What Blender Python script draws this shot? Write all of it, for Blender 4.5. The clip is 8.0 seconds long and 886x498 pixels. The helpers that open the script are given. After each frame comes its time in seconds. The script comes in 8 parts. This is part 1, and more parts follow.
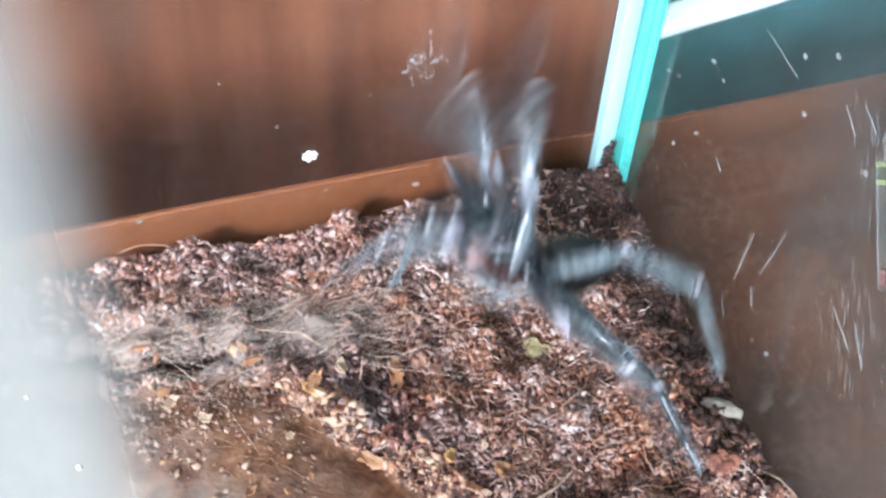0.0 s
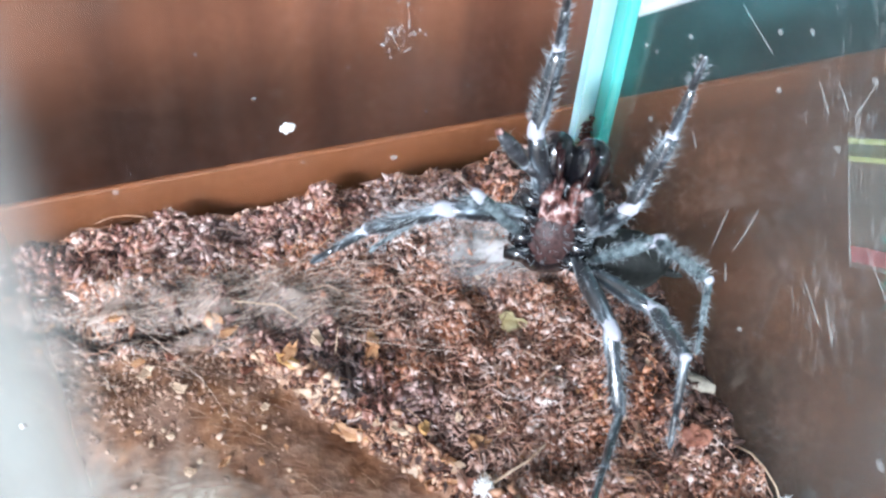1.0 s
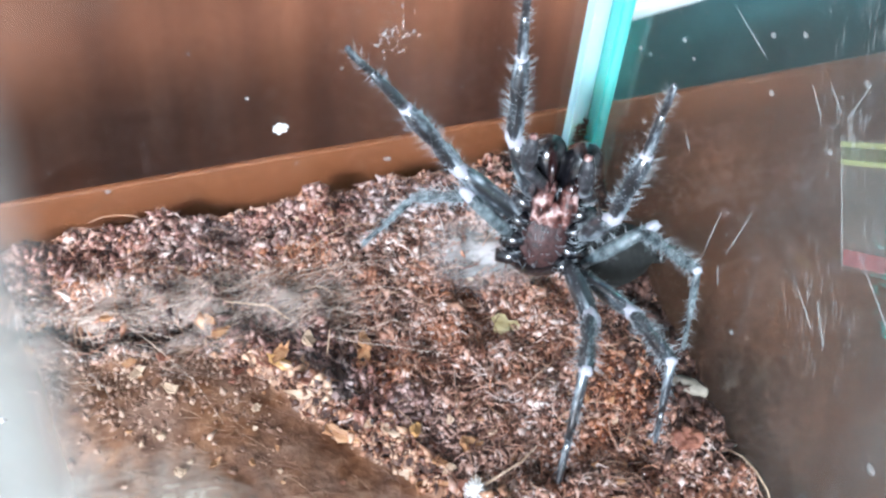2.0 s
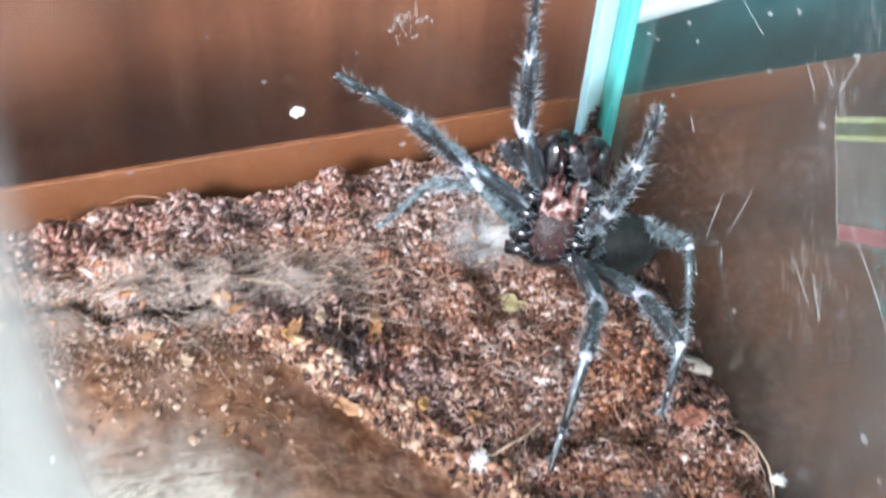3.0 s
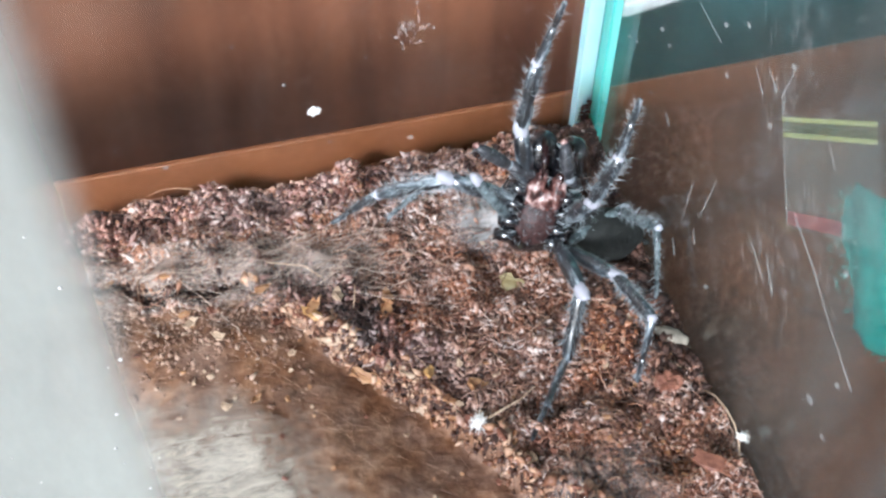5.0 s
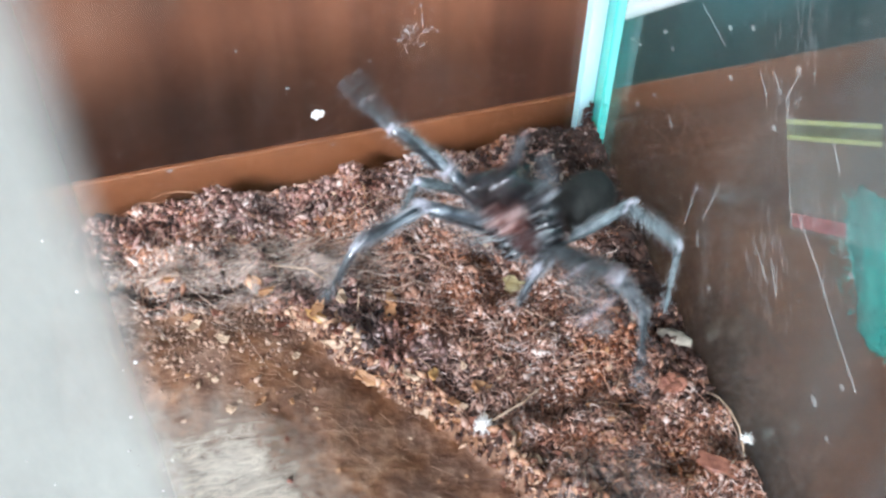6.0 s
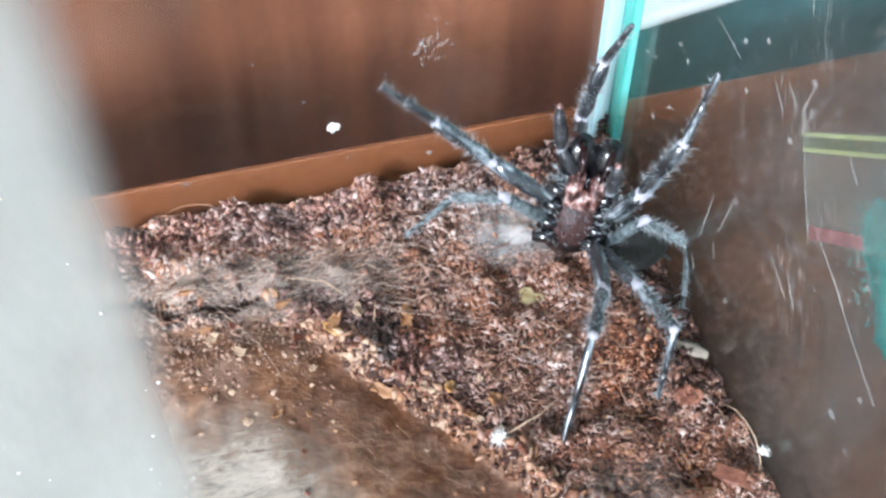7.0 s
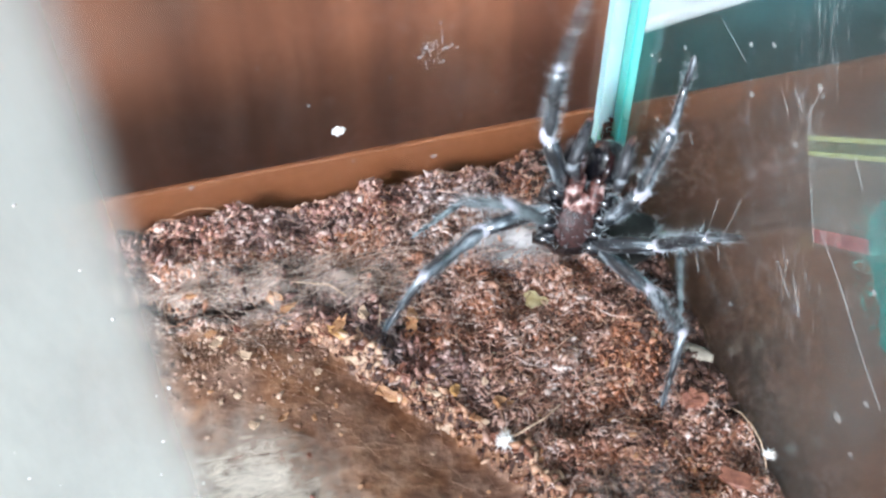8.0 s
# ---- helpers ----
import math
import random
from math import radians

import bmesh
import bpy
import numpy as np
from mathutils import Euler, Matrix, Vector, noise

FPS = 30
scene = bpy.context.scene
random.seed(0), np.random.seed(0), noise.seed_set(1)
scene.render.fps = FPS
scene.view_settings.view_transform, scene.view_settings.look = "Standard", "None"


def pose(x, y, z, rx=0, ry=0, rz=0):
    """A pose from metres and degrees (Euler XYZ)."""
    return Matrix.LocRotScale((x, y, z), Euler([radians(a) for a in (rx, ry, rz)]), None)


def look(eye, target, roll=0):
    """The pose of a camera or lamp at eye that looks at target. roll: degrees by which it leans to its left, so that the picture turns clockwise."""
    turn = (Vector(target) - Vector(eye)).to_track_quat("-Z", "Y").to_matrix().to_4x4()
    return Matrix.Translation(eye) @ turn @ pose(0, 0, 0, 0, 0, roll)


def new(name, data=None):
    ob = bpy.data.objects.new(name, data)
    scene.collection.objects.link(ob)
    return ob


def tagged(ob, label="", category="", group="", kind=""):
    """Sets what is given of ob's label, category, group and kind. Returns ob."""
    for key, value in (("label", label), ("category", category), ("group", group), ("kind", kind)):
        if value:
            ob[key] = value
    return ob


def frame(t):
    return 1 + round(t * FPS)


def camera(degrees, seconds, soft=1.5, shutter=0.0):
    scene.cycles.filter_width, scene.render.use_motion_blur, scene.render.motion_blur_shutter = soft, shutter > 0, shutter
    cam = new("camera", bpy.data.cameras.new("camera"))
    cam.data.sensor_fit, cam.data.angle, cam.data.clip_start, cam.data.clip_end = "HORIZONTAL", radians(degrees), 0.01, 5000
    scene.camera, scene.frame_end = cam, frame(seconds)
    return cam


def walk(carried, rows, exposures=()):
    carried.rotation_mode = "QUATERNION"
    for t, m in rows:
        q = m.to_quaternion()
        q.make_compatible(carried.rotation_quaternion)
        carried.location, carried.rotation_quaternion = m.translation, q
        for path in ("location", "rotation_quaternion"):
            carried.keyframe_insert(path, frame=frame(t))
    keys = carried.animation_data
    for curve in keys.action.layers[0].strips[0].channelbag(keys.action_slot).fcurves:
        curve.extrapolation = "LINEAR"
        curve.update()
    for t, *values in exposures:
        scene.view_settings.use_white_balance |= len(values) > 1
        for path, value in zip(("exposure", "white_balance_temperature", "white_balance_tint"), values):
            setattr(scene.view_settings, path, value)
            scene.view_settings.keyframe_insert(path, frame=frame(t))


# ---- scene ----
cam = camera(40.0, 8.0, soft=2.5, shutter=0.9)
PATH = [
    (0, (-0.06049, -0.10302, 0.14684), (-0.01969, 0.00865, 0.01169), 4.13),
    (0.5, (-0.06017, -0.10354, 0.14689), (-0.01849, 0.00687, 0.01098), 5.03),
    (1, (-0.05940, -0.10377, 0.14676), (-0.01744, 0.00483, 0.00948), 5.43),
    (1.5, (-0.05942, -0.10369, 0.14655), (-0.01632, 0.00416, 0.00904), 6.04),
    (3, (-0.05709, -0.11018, 0.14647), (-0.01987, 0.00213, 0.01081), 4.09),
    (3.1, (-0.05684, -0.11208, 0.14926), (-0.02087, -0.00047, 0.01274), 3.69),
    (3.2, (-0.05656, -0.11428, 0.15249), (-0.02202, -0.00347, 0.01496), 3.22),
    (3.3, (-0.05629, -0.11638, 0.15557), (-0.02312, -0.00634, 0.01709), 2.78),
    (3.4, (-0.05604, -0.11828, 0.15836), (-0.02411, -0.00895, 0.01901), 2.37),
    (3.5, (-0.05586, -0.11971, 0.16046), (-0.02486, -0.01090, 0.02046), 2.07),
    (4, (-0.05567, -0.11975, 0.16029), (-0.02445, -0.01072, 0.02051), 1.93),
    (4.5, (-0.05583, -0.11991, 0.16022), (-0.02437, -0.00998, 0.02120), 1.72),
    (6, (-0.05713, -0.11988, 0.16045), (-0.02503, -0.00950, 0.02194), 1.69),
    (6.5, (-0.05706, -0.11980, 0.16079), (-0.02603, -0.00863, 0.02267), 1.12),
    (7, (-0.05741, -0.11954, 0.16112), (-0.02698, -0.00782, 0.02330), 0.79),
    (7.5, (-0.05769, -0.11939, 0.16126), (-0.02709, -0.00746, 0.02365), 0.82),
    (8, (-0.05778, -0.11939, 0.16133), (-0.02758, -0.00736, 0.02372), 0.62),
]
walk(cam, [(t, look(eye, target, roll)) for t, eye, target, roll in PATH], [(0, 0.40, 5350, 10), (1.7, 0.40, 5350, 10), (3.0, 0.40, 5500, 10), (3.6, 0.24, 5600, 10), (4.5, 0.14, 5600, 10), (6.0, 0.20, 5550, 10), (7.0, 0.22, 5550, 10), (8, 0.25, 5550, 10)])

# ---- light ----
world = bpy.data.worlds.new("sky")
scene.world = world
world.use_nodes = True
sky = world.node_tree.nodes.new("ShaderNodeTexSky")
sky.sky_type, sky.sun_disc = "NISHITA", False
sky.sun_elevation, sky.sun_rotation = radians(25), radians(-143)
back = world.node_tree.nodes["Background"]
back.inputs["Strength"].default_value = 0.085
world.node_tree.links.new(sky.outputs[0], back.inputs["Color"])
sun = new("sun", bpy.data.lights.new("sun", "SUN"))
sun.data.energy, sun.data.angle, sun.data.color = 4.4, radians(13), (1.0, 0.98, 0.95)
sun.matrix_world = look((-0.50, -0.68, 0.40), (0, 0, 0))

# ---- materials ----


def material(name, rough=0.6, metal=0.0, **inputs):
    m = bpy.data.materials.new(name)
    m.use_nodes = True
    b = m.node_tree.nodes["Principled BSDF"]
    b.inputs["Roughness"].default_value, b.inputs["Metallic"].default_value = rough, metal
    for key, value in inputs.items():
        b.inputs[key.replace("_", " ")].default_value = value
    return m, m.node_tree.nodes, m.node_tree.links, b


def ramp(nodes, links, source, stops, target=None):
    r = nodes.new("ShaderNodeValToRGB")
    while len(r.color_ramp.elements) < len(stops):
        r.color_ramp.elements.new(0.5)
    for e, (at, colour) in zip(r.color_ramp.elements, stops):
        e.position, e.color = at, (*colour, 1)
    links.new(source, r.inputs[0])
    if target:
        links.new(r.outputs[0], target)
    return r


def grain(nodes, links, scale, detail=4.0, stretch=(1, 1, 1), rough=0.55, swirl=0.0):
    c, mp, n = nodes.new("ShaderNodeTexCoord"), nodes.new("ShaderNodeMapping"), nodes.new("ShaderNodeTexNoise")
    mp.inputs["Scale"].default_value = stretch
    n.inputs["Scale"].default_value, n.inputs["Detail"].default_value, n.inputs["Roughness"].default_value = scale, detail, rough
    n.inputs["Distortion"].default_value = swirl
    links.new(c.outputs["Object"], mp.inputs[0])
    links.new(mp.outputs[0], n.inputs["Vector"])
    return n.outputs["Fac"]


def relief(nodes, links, source, bsdf, depth, strength=0.6):
    b = nodes.new("ShaderNodeBump")
    b.inputs["Strength"].default_value, b.inputs["Distance"].default_value = strength, depth
    links.new(source, b.inputs["Height"])
    links.new(b.outputs[0], bsdf.inputs["Normal"])


def wood(name, dark, light, rough, stretch):
    m, n, l, b = material(name, rough)
    mixed = nodes_mix(n, l, grain(n, l, 60, 8, stretch), grain(n, l, 14, 3, (stretch[0] * 2, stretch[1] * 2, stretch[2] * 2)), 0.45)
    ramp(n, l, mixed, [(0.36, dark), (0.64, light)], b.inputs["Base Color"])
    relief(n, l, mixed, b, 0.0002, 0.3)
    return m


def nodes_mix(n, l, a, b, f):
    x = n.new("ShaderNodeMix")
    x.inputs["Factor"].default_value = f
    l.new(a, x.inputs["A"])
    l.new(b, x.inputs["B"])
    return x.outputs["Result"]


def speckled(name, stops, rough=0.65, depth=0.0002, scale=900, island=True, coat=0.0, drift=0, tint=0.5):
    """Colours picked at random for each loose piece, with fine grain over them."""
    m, n, l, b = material(name, rough, Coat_Weight=coat)
    fine = grain(n, l, scale, 5)
    if island:
        g = n.new("ShaderNodeNewGeometry")
        pick = nodes_mix(n, l, g.outputs["Random Per Island"], fine, 0.3)
    else:
        pick = fine
    if drift:
        pick = nodes_mix(n, l, pick, grain(n, l, drift, 4, (1, 1, 1), 0.65), 0.46)
    tone = ramp(n, l, pick, stops, b.inputs["Base Color"])
    if drift:
        h, k = n.new("ShaderNodeHueSaturation"), n.new("ShaderNodeMapRange")
        l.new(grain(n, l, drift * 1.7, 2), k.inputs["Value"])
        k.inputs["From Min"].default_value, k.inputs["From Max"].default_value = 0.35, 0.65
        k.inputs["To Min"].default_value, k.inputs["To Max"].default_value = 1 - tint, 1 + tint * 1.1
        l.new(k.outputs[0], h.inputs["Saturation"])
        l.new(tone.outputs[0], h.inputs["Color"])
        l.new(h.outputs[0], b.inputs["Base Color"])
    relief(n, l, fine, b, depth)
    return m


PANEL_WOOD = wood("varnished_panel", (0.070, 0.024, 0.013), (0.265, 0.106, 0.055), 0.30, (1, 1, 0.06))
TABLE_WOOD = wood("table_wood", (0.090, 0.031, 0.013), (0.165, 0.059, 0.026), 0.35, (0.06, 1, 1))
RAIL_WOOD = wood("rail_wood", (0.092, 0.029, 0.0085), (0.150, 0.051, 0.017), 0.5, (0.06, 1, 1))
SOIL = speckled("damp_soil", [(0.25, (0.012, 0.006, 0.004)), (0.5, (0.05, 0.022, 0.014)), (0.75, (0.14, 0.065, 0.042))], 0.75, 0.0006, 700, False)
CRUMB = speckled("coir_crumb", [(0.24, (0.030, 0.013, 0.009)), (0.36, (0.14, 0.060, 0.039)), (0.47, (0.32, 0.148, 0.092)), (0.57, (0.47, 0.262, 0.178)), (0.67, (0.62, 0.47, 0.40)), (0.79, (0.82, 0.75, 0.71))], 0.36, 0.0002, 1500, True, 0.6, 65, 0.20)
BACK_BIT = speckled("pink_crumb", [(0.28, (0.022, 0.012, 0.010)), (0.42, (0.11, 0.056, 0.046)), (0.54, (0.28, 0.155, 0.130)), (0.68, (0.50, 0.35, 0.30)), (0.82, (0.78, 0.70, 0.66))], 0.34, 0.0002, 1500, True, 0.5, 70, 0.3)
FIBRE = speckled("coir_fibre", [(0.2, (0.06, 0.022, 0.012)), (0.5, (0.2, 0.085, 0.045)), (0.85, (0.48, 0.31, 0.20))], 0.5)
TAN = speckled("tan_chip", [(0.3, (0.27, 0.11, 0.045)), (0.7, (0.60, 0.35, 0.17))], 0.6, 0.0003, 700, False)
RED_CHIP = speckled("red_chip", [(0.3, (0.12, 0.04, 0.025)), (0.7, (0.36, 0.15, 0.09))], 0.55, 0.0003, 800, False)
YELLOW_CHIP = speckled("yellow_chip", [(0.3, (0.30, 0.22, 0.08)), (0.7, (0.5, 0.42, 0.24))], 0.6, 0.0003, 700, False)
OCHRE = speckled("ochre_chip", [(0.3, (0.40, 0.20, 0.06)), (0.7, (0.68, 0.42, 0.17))], 0.6, 0.0003, 700, False)
WHITE_BIT = speckled("white_bit", [(0.3, (0.72, 0.68, 0.63)), (0.7, (0.9, 0.88, 0.85))], 0.7, 0.0003, 700, False)
PALE = speckled("pale_grain", [(0.3, (0.40, 0.26, 0.16)), (0.7, (0.66, 0.50, 0.36))], 0.6, 0.0003, 900, False)
WHITE_HUSK = speckled("grey_husk", [(0.3, (0.12, 0.10, 0.08)), (0.7, (0.30, 0.26, 0.20))], 0.6, 0.0003, 700, False)
BANK = speckled("smooth_earth", [(0.34, (0.115, 0.053, 0.028)), (0.5, (0.220, 0.111, 0.063)), (0.66, (0.40, 0.240, 0.152))], 0.42, 0.0007, 650, False, 0.1, 90, 0.12)
SILK = speckled("silk", [(0.2, (0.5, 0.45, 0.38)), (0.8, (0.85, 0.82, 0.76))], 0.45)


def glass(name, tint, rough=0.02):
    m, n, l, b = material(name, rough, IOR=1.45)
    b.inputs["Base Color"].default_value = (*tint, 1)
    b.inputs["Transmission Weight"].default_value = 1.0
    return m


def dusty(name, tint, cover, low, high, scale, stretch=(1, 1, 1), edge_fade=0.0, near=0.0, thin_sheet=False):
    """Clear glass under a broken film of dust that scatters the light; fades paint reflected haze."""
    m, n, l, b = material(name, 0.6)
    b.inputs["Base Color"].default_value = (*tint, 1)
    thin, film = n.new("ShaderNodeBsdfTranslucent"), n.new("ShaderNodeMixShader")
    thin.inputs["Color"].default_value = (*tint, 1)
    film.inputs[0].default_value = 0.6
    l.new(b.outputs[0], film.inputs[1])
    l.new(thin.outputs[0], film.inputs[2])
    clear = n.new("ShaderNodeBsdfGlass")
    clear.inputs["IOR"].default_value, clear.inputs["Roughness"].default_value = 1.45, 0.03
    clear.inputs["Color"].default_value = (0.96, 1.0, 0.985, 1)
    if thin_sheet:
        clear = n.new("ShaderNodeBsdfTransparent")
    mix, out = n.new("ShaderNodeMixShader"), n["Material Output"]
    r = ramp(n, l, grain(n, l, scale, 6, stretch), [(low, (cover[0],) * 3), (high, (cover[1],) * 3)])
    amount = r.outputs[0]
    if edge_fade:
        # Cover fades to nothing at the pane's free edge to soften it.
        c, x, k, t = n.new("ShaderNodeTexCoord"), n.new("ShaderNodeSeparateXYZ"), n.new("ShaderNodeMapRange"), n.new("ShaderNodeMath")
        l.new(c.outputs["Object"], x.inputs[0])
        l.new(x.outputs["X"], k.inputs["Value"])
        k.interpolation_type = "SMOOTHSTEP"
        k.inputs["From Min"].default_value, k.inputs["From Max"].default_value = DOOR_EDGE - edge_fade, DOOR_EDGE
        k.inputs["To Min"].default_value, k.inputs["To Max"].default_value = 1.0, 0.0
        t.operation = "MULTIPLY"
        l.new(r.outputs[0], t.inputs[0])
        l.new(k.outputs[0], t.inputs[1])
        # Thinner cover higher up paints in the darker reflection at the top.
        z, t2 = n.new("ShaderNodeMapRange"), n.new("ShaderNodeMath")
        l.new(x.outputs["Z"], z.inputs["Value"])
        z.inputs["From Min"].default_value, z.inputs["From Max"].default_value = 0.085, 0.14
        reflect_fade = ramp(n, l, z.outputs[0], [(0.0, (1, 1, 1)), (0.35, (0.95, 0.95, 0.95)), (1.0, (0.62, 0.62, 0.62))])
        t2.operation = "MULTIPLY"
        l.new(t.outputs[0], t2.inputs[0])
        l.new(reflect_fade.outputs[0], t2.inputs[1])
        amount = t2.outputs[0]
    if near:
        # Cover grows towards the front and upward, painting reflected haze on the pane.
        c, x, k, t = n.new("ShaderNodeTexCoord"), n.new("ShaderNodeSeparateXYZ"), n.new("ShaderNodeMapRange"), n.new("ShaderNodeMath")
        l.new(c.outputs["Object"], x.inputs[0])
        l.new(x.outputs["Y"], k.inputs["Value"])
        k.inputs["From Min"].default_value, k.inputs["From Max"].default_value = -0.075, -0.030
        k.inputs["To Min"].default_value, k.inputs["To Max"].default_value = near, 1.0
        t.operation = "MULTIPLY"
        l.new(amount, t.inputs[0])
        l.new(k.outputs[0], t.inputs[1])
        z, t2 = n.new("ShaderNodeMapRange"), n.new("ShaderNodeMath")
        l.new(x.outputs["Z"], z.inputs["Value"])
        z.inputs["From Min"].default_value, z.inputs["From Max"].default_value = 0.034, 0.062
        z.inputs["To Min"].default_value, z.inputs["To Max"].default_value = 0.30, 1.05
        t2.operation = "MULTIPLY"
        l.new(t.outputs[0], t2.inputs[0])
        l.new(z.outputs[0], t2.inputs[1])
        amount = t2.outputs[0]
    l.new(amount, mix.inputs[0])
    l.new(clear.outputs[0], mix.inputs[1])
    l.new(film.outputs[0], mix.inputs[2])
    l.new(mix.outputs[0], out.inputs["Surface"])
    return m


BACK_GLASS = glass("clear_glass", (0.97, 1.0, 0.985))
# Smears plus a bluish-grey tint that paints in the pane's reflective haze.
SIDE_GLASS = dusty("smeared_haze_glass", (0.38, 0.45, 0.46), (0.006, 0.050), 0.40, 0.75, 60, (1, 1, 0.35), 0.0, 7.5)
DOOR_EDGE = -0.0609
DOOR_GLASS = dusty("dusty_sliding_glass", (0.73, 0.75, 0.70), (0.62, 0.99), 0.32, 0.62, 110, (1, 1, 0.45), 0.0034, 0.0, True)
LEFT_GLASS = dusty("dusty_side_glass", (0.55, 0.58, 0.56), (0.25, 0.6), 0.3, 0.7, 45, (1, 1, 0.5))
EDGE_BRIGHT = material("bright_glass_edge", 0.15, Base_Color=(0.50, 0.74, 0.74, 1), Subsurface_Weight=0.3)[0]
EDGE_TEAL = material("teal_glass_edge", 0.15, Base_Color=(0.09, 0.42, 0.37, 1), Subsurface_Weight=0.2)[0]


def thin_mark(name, colour, cover):
    """A mark so thin that part of what lies behind it shows."""
    m, n, l, b = material(name, 0.7)
    b.inputs["Base Color"].default_value = (*colour, 1)
    clear, mix = n.new("ShaderNodeBsdfTransparent"), n.new("ShaderNodeMixShader")
    mix.inputs[0].default_value = cover
    l.new(clear.outputs[0], mix.inputs[1])
    l.new(b.outputs[0], mix.inputs[2])
    l.new(mix.outputs[0], n["Material Output"].inputs["Surface"])
    return m


SCRATCH = thin_mark("scratch_mark", (0.66, 0.66, 0.64), 0.22)
DUST = thin_mark("dust_mark", (0.60, 0.60, 0.58), 0.17)
GREY_CASE = speckled("grey_green_case", [(0.3, (0.022, 0.085, 0.090)), (0.7, (0.048, 0.140, 0.145))], 0.35, 0.0002, 60, False)
WHITE_RAIL = material("white_rail", 0.3, Base_Color=(0.85, 0.86, 0.86, 1))[0]
CLOTH = speckled("teal_cloth", [(0.3, (0.01, 0.22, 0.19)), (0.7, (0.03, 0.42, 0.36))], 0.9, 0.0006, 500, False)
OLIVE = thin_mark("olive_print", (0.10, 0.095, 0.03), 0.5)
YELLOW = thin_mark("yellow_print", (0.40, 0.38, 0.15), 0.5)
RED = thin_mark("red_print", (0.30, 0.07, 0.07), 0.6)
CARD = thin_mark("clear_film", (0.30, 0.30, 0.28), 0.10)
PLASTER = speckled("grey_plaster", [(0.3, (0.30, 0.31, 0.32)), (0.7, (0.40, 0.41, 0.42))], 0.8, 0.002, 20, False)
FLOOR_TILE = speckled("floor_tile", [(0.3, (0.16, 0.13, 0.11)), (0.7, (0.28, 0.24, 0.2))], 0.4, 0.0005, 6, False)

# ---- mesh helpers ----


def mesh_object(name, bm, mat, parent=None, label="", smooth=False):
    data = bpy.data.meshes.new(name)
    bm.to_mesh(data)
    bm.free()
    if smooth:
        data.shade_smooth()
    data.materials.append(mat)
    ob = new(name, data)
    if parent:
        ob.parent = parent
    if label:
        ob["label"] = label
    return ob


def part(name, bm, mat, parent, label="", smooth=False):
    return mesh_object(name, bm, mat, parent, label, smooth)


def box(lo, hi, bevel=0.0, bm=None):
    bm = bm or bmesh.new()
    made = bmesh.ops.create_cube(bm, size=1)["verts"]
    for v in made:
        v.co = [lo[i] + (v.co[i] + 0.5) * (hi[i] - lo[i]) for i in range(3)]
    if bevel:
        edges = {e for v in made for e in v.link_edges}
        bmesh.ops.bevel(bm, geom=list(edges), offset=bevel, segments=2, affect="EDGES", profile=0.5)
    return bm


def tube(points, radii, sides=8, bm=None, flat=1.0):
    """A closed tube through points, with a radius at each of them."""
    bm = bm or bmesh.new()
    points = [Vector(p) for p in points]
    rings, ref = [], None
    for i, p in enumerate(points):
        d = (points[min(i + 1, len(points) - 1)] - points[max(i - 1, 0)]).normalized()
        ref = (ref or (Vector((1, 0, 0)) if abs(d.x) < 0.9 else Vector((0, 1, 0))))
        u = (ref - d * ref.dot(d)).normalized()
        ref, v = u, d.cross(u)
        rings.append([bm.verts.new(p + (u * math.cos(a) + v * math.sin(a) * flat) * radii[i]) for a in (2 * math.pi * k / sides for k in range(sides))])
    for a, b in zip(rings, rings[1:]):
        for k in range(sides):
            bm.faces.new((a[k], a[(k + 1) % sides], b[(k + 1) % sides], b[k]))
    bm.faces.new(rings[0][::-1])
    bm.faces.new(rings[-1])
    return bm


def blob(centre, radii, bumps=0.0, seed=0, detail=3, bm=None):
    bm = bm or bmesh.new()
    made = bmesh.ops.create_icosphere(bm, subdivisions=detail, radius=1)["verts"]
    for v in made:
        k = 1 + bumps * noise.noise(v.co * 2.3 + Vector((seed, seed * 0.7, 0)))
        v.co = Vector([centre[i] + v.co[i] * radii[i] * k for i in range(3)])
    return bm

# ---- setting ----


def smooth_step(a, b, x):
    k = np.clip((x - a) / (b - a), 0, 1)
    return k * k * (3 - 2 * k)


GX = np.arange(-0.0800, 0.00001, 0.0008)
GY = np.arange(-0.0784, 0.00001, 0.0008)


def lip(x):
    """The line, in plan, along which the crumbly bank breaks off."""
    return np.interp(x, [-0.14, -0.0710, -0.0638, -0.0564, -0.0529, -0.0495, -0.0463, -0.0440, -0.0417, -0.0393, -0.0369, -0.0347, -0.0324, -0.0308, -0.0292, -0.0269, -0.0175, 0.0], [-0.012, -0.0158, -0.0188, -0.0198, -0.0210, -0.0228, -0.0256, -0.0288, -0.0321, -0.0347, -0.0373, -0.0400, -0.0425, -0.0446, -0.0469, -0.0511, -0.0645, -0.088]) + 0.0008 * np.sin(np.asarray(x) * 310) + 0.0005 * np.sin(np.asarray(x) * 890 + 1)


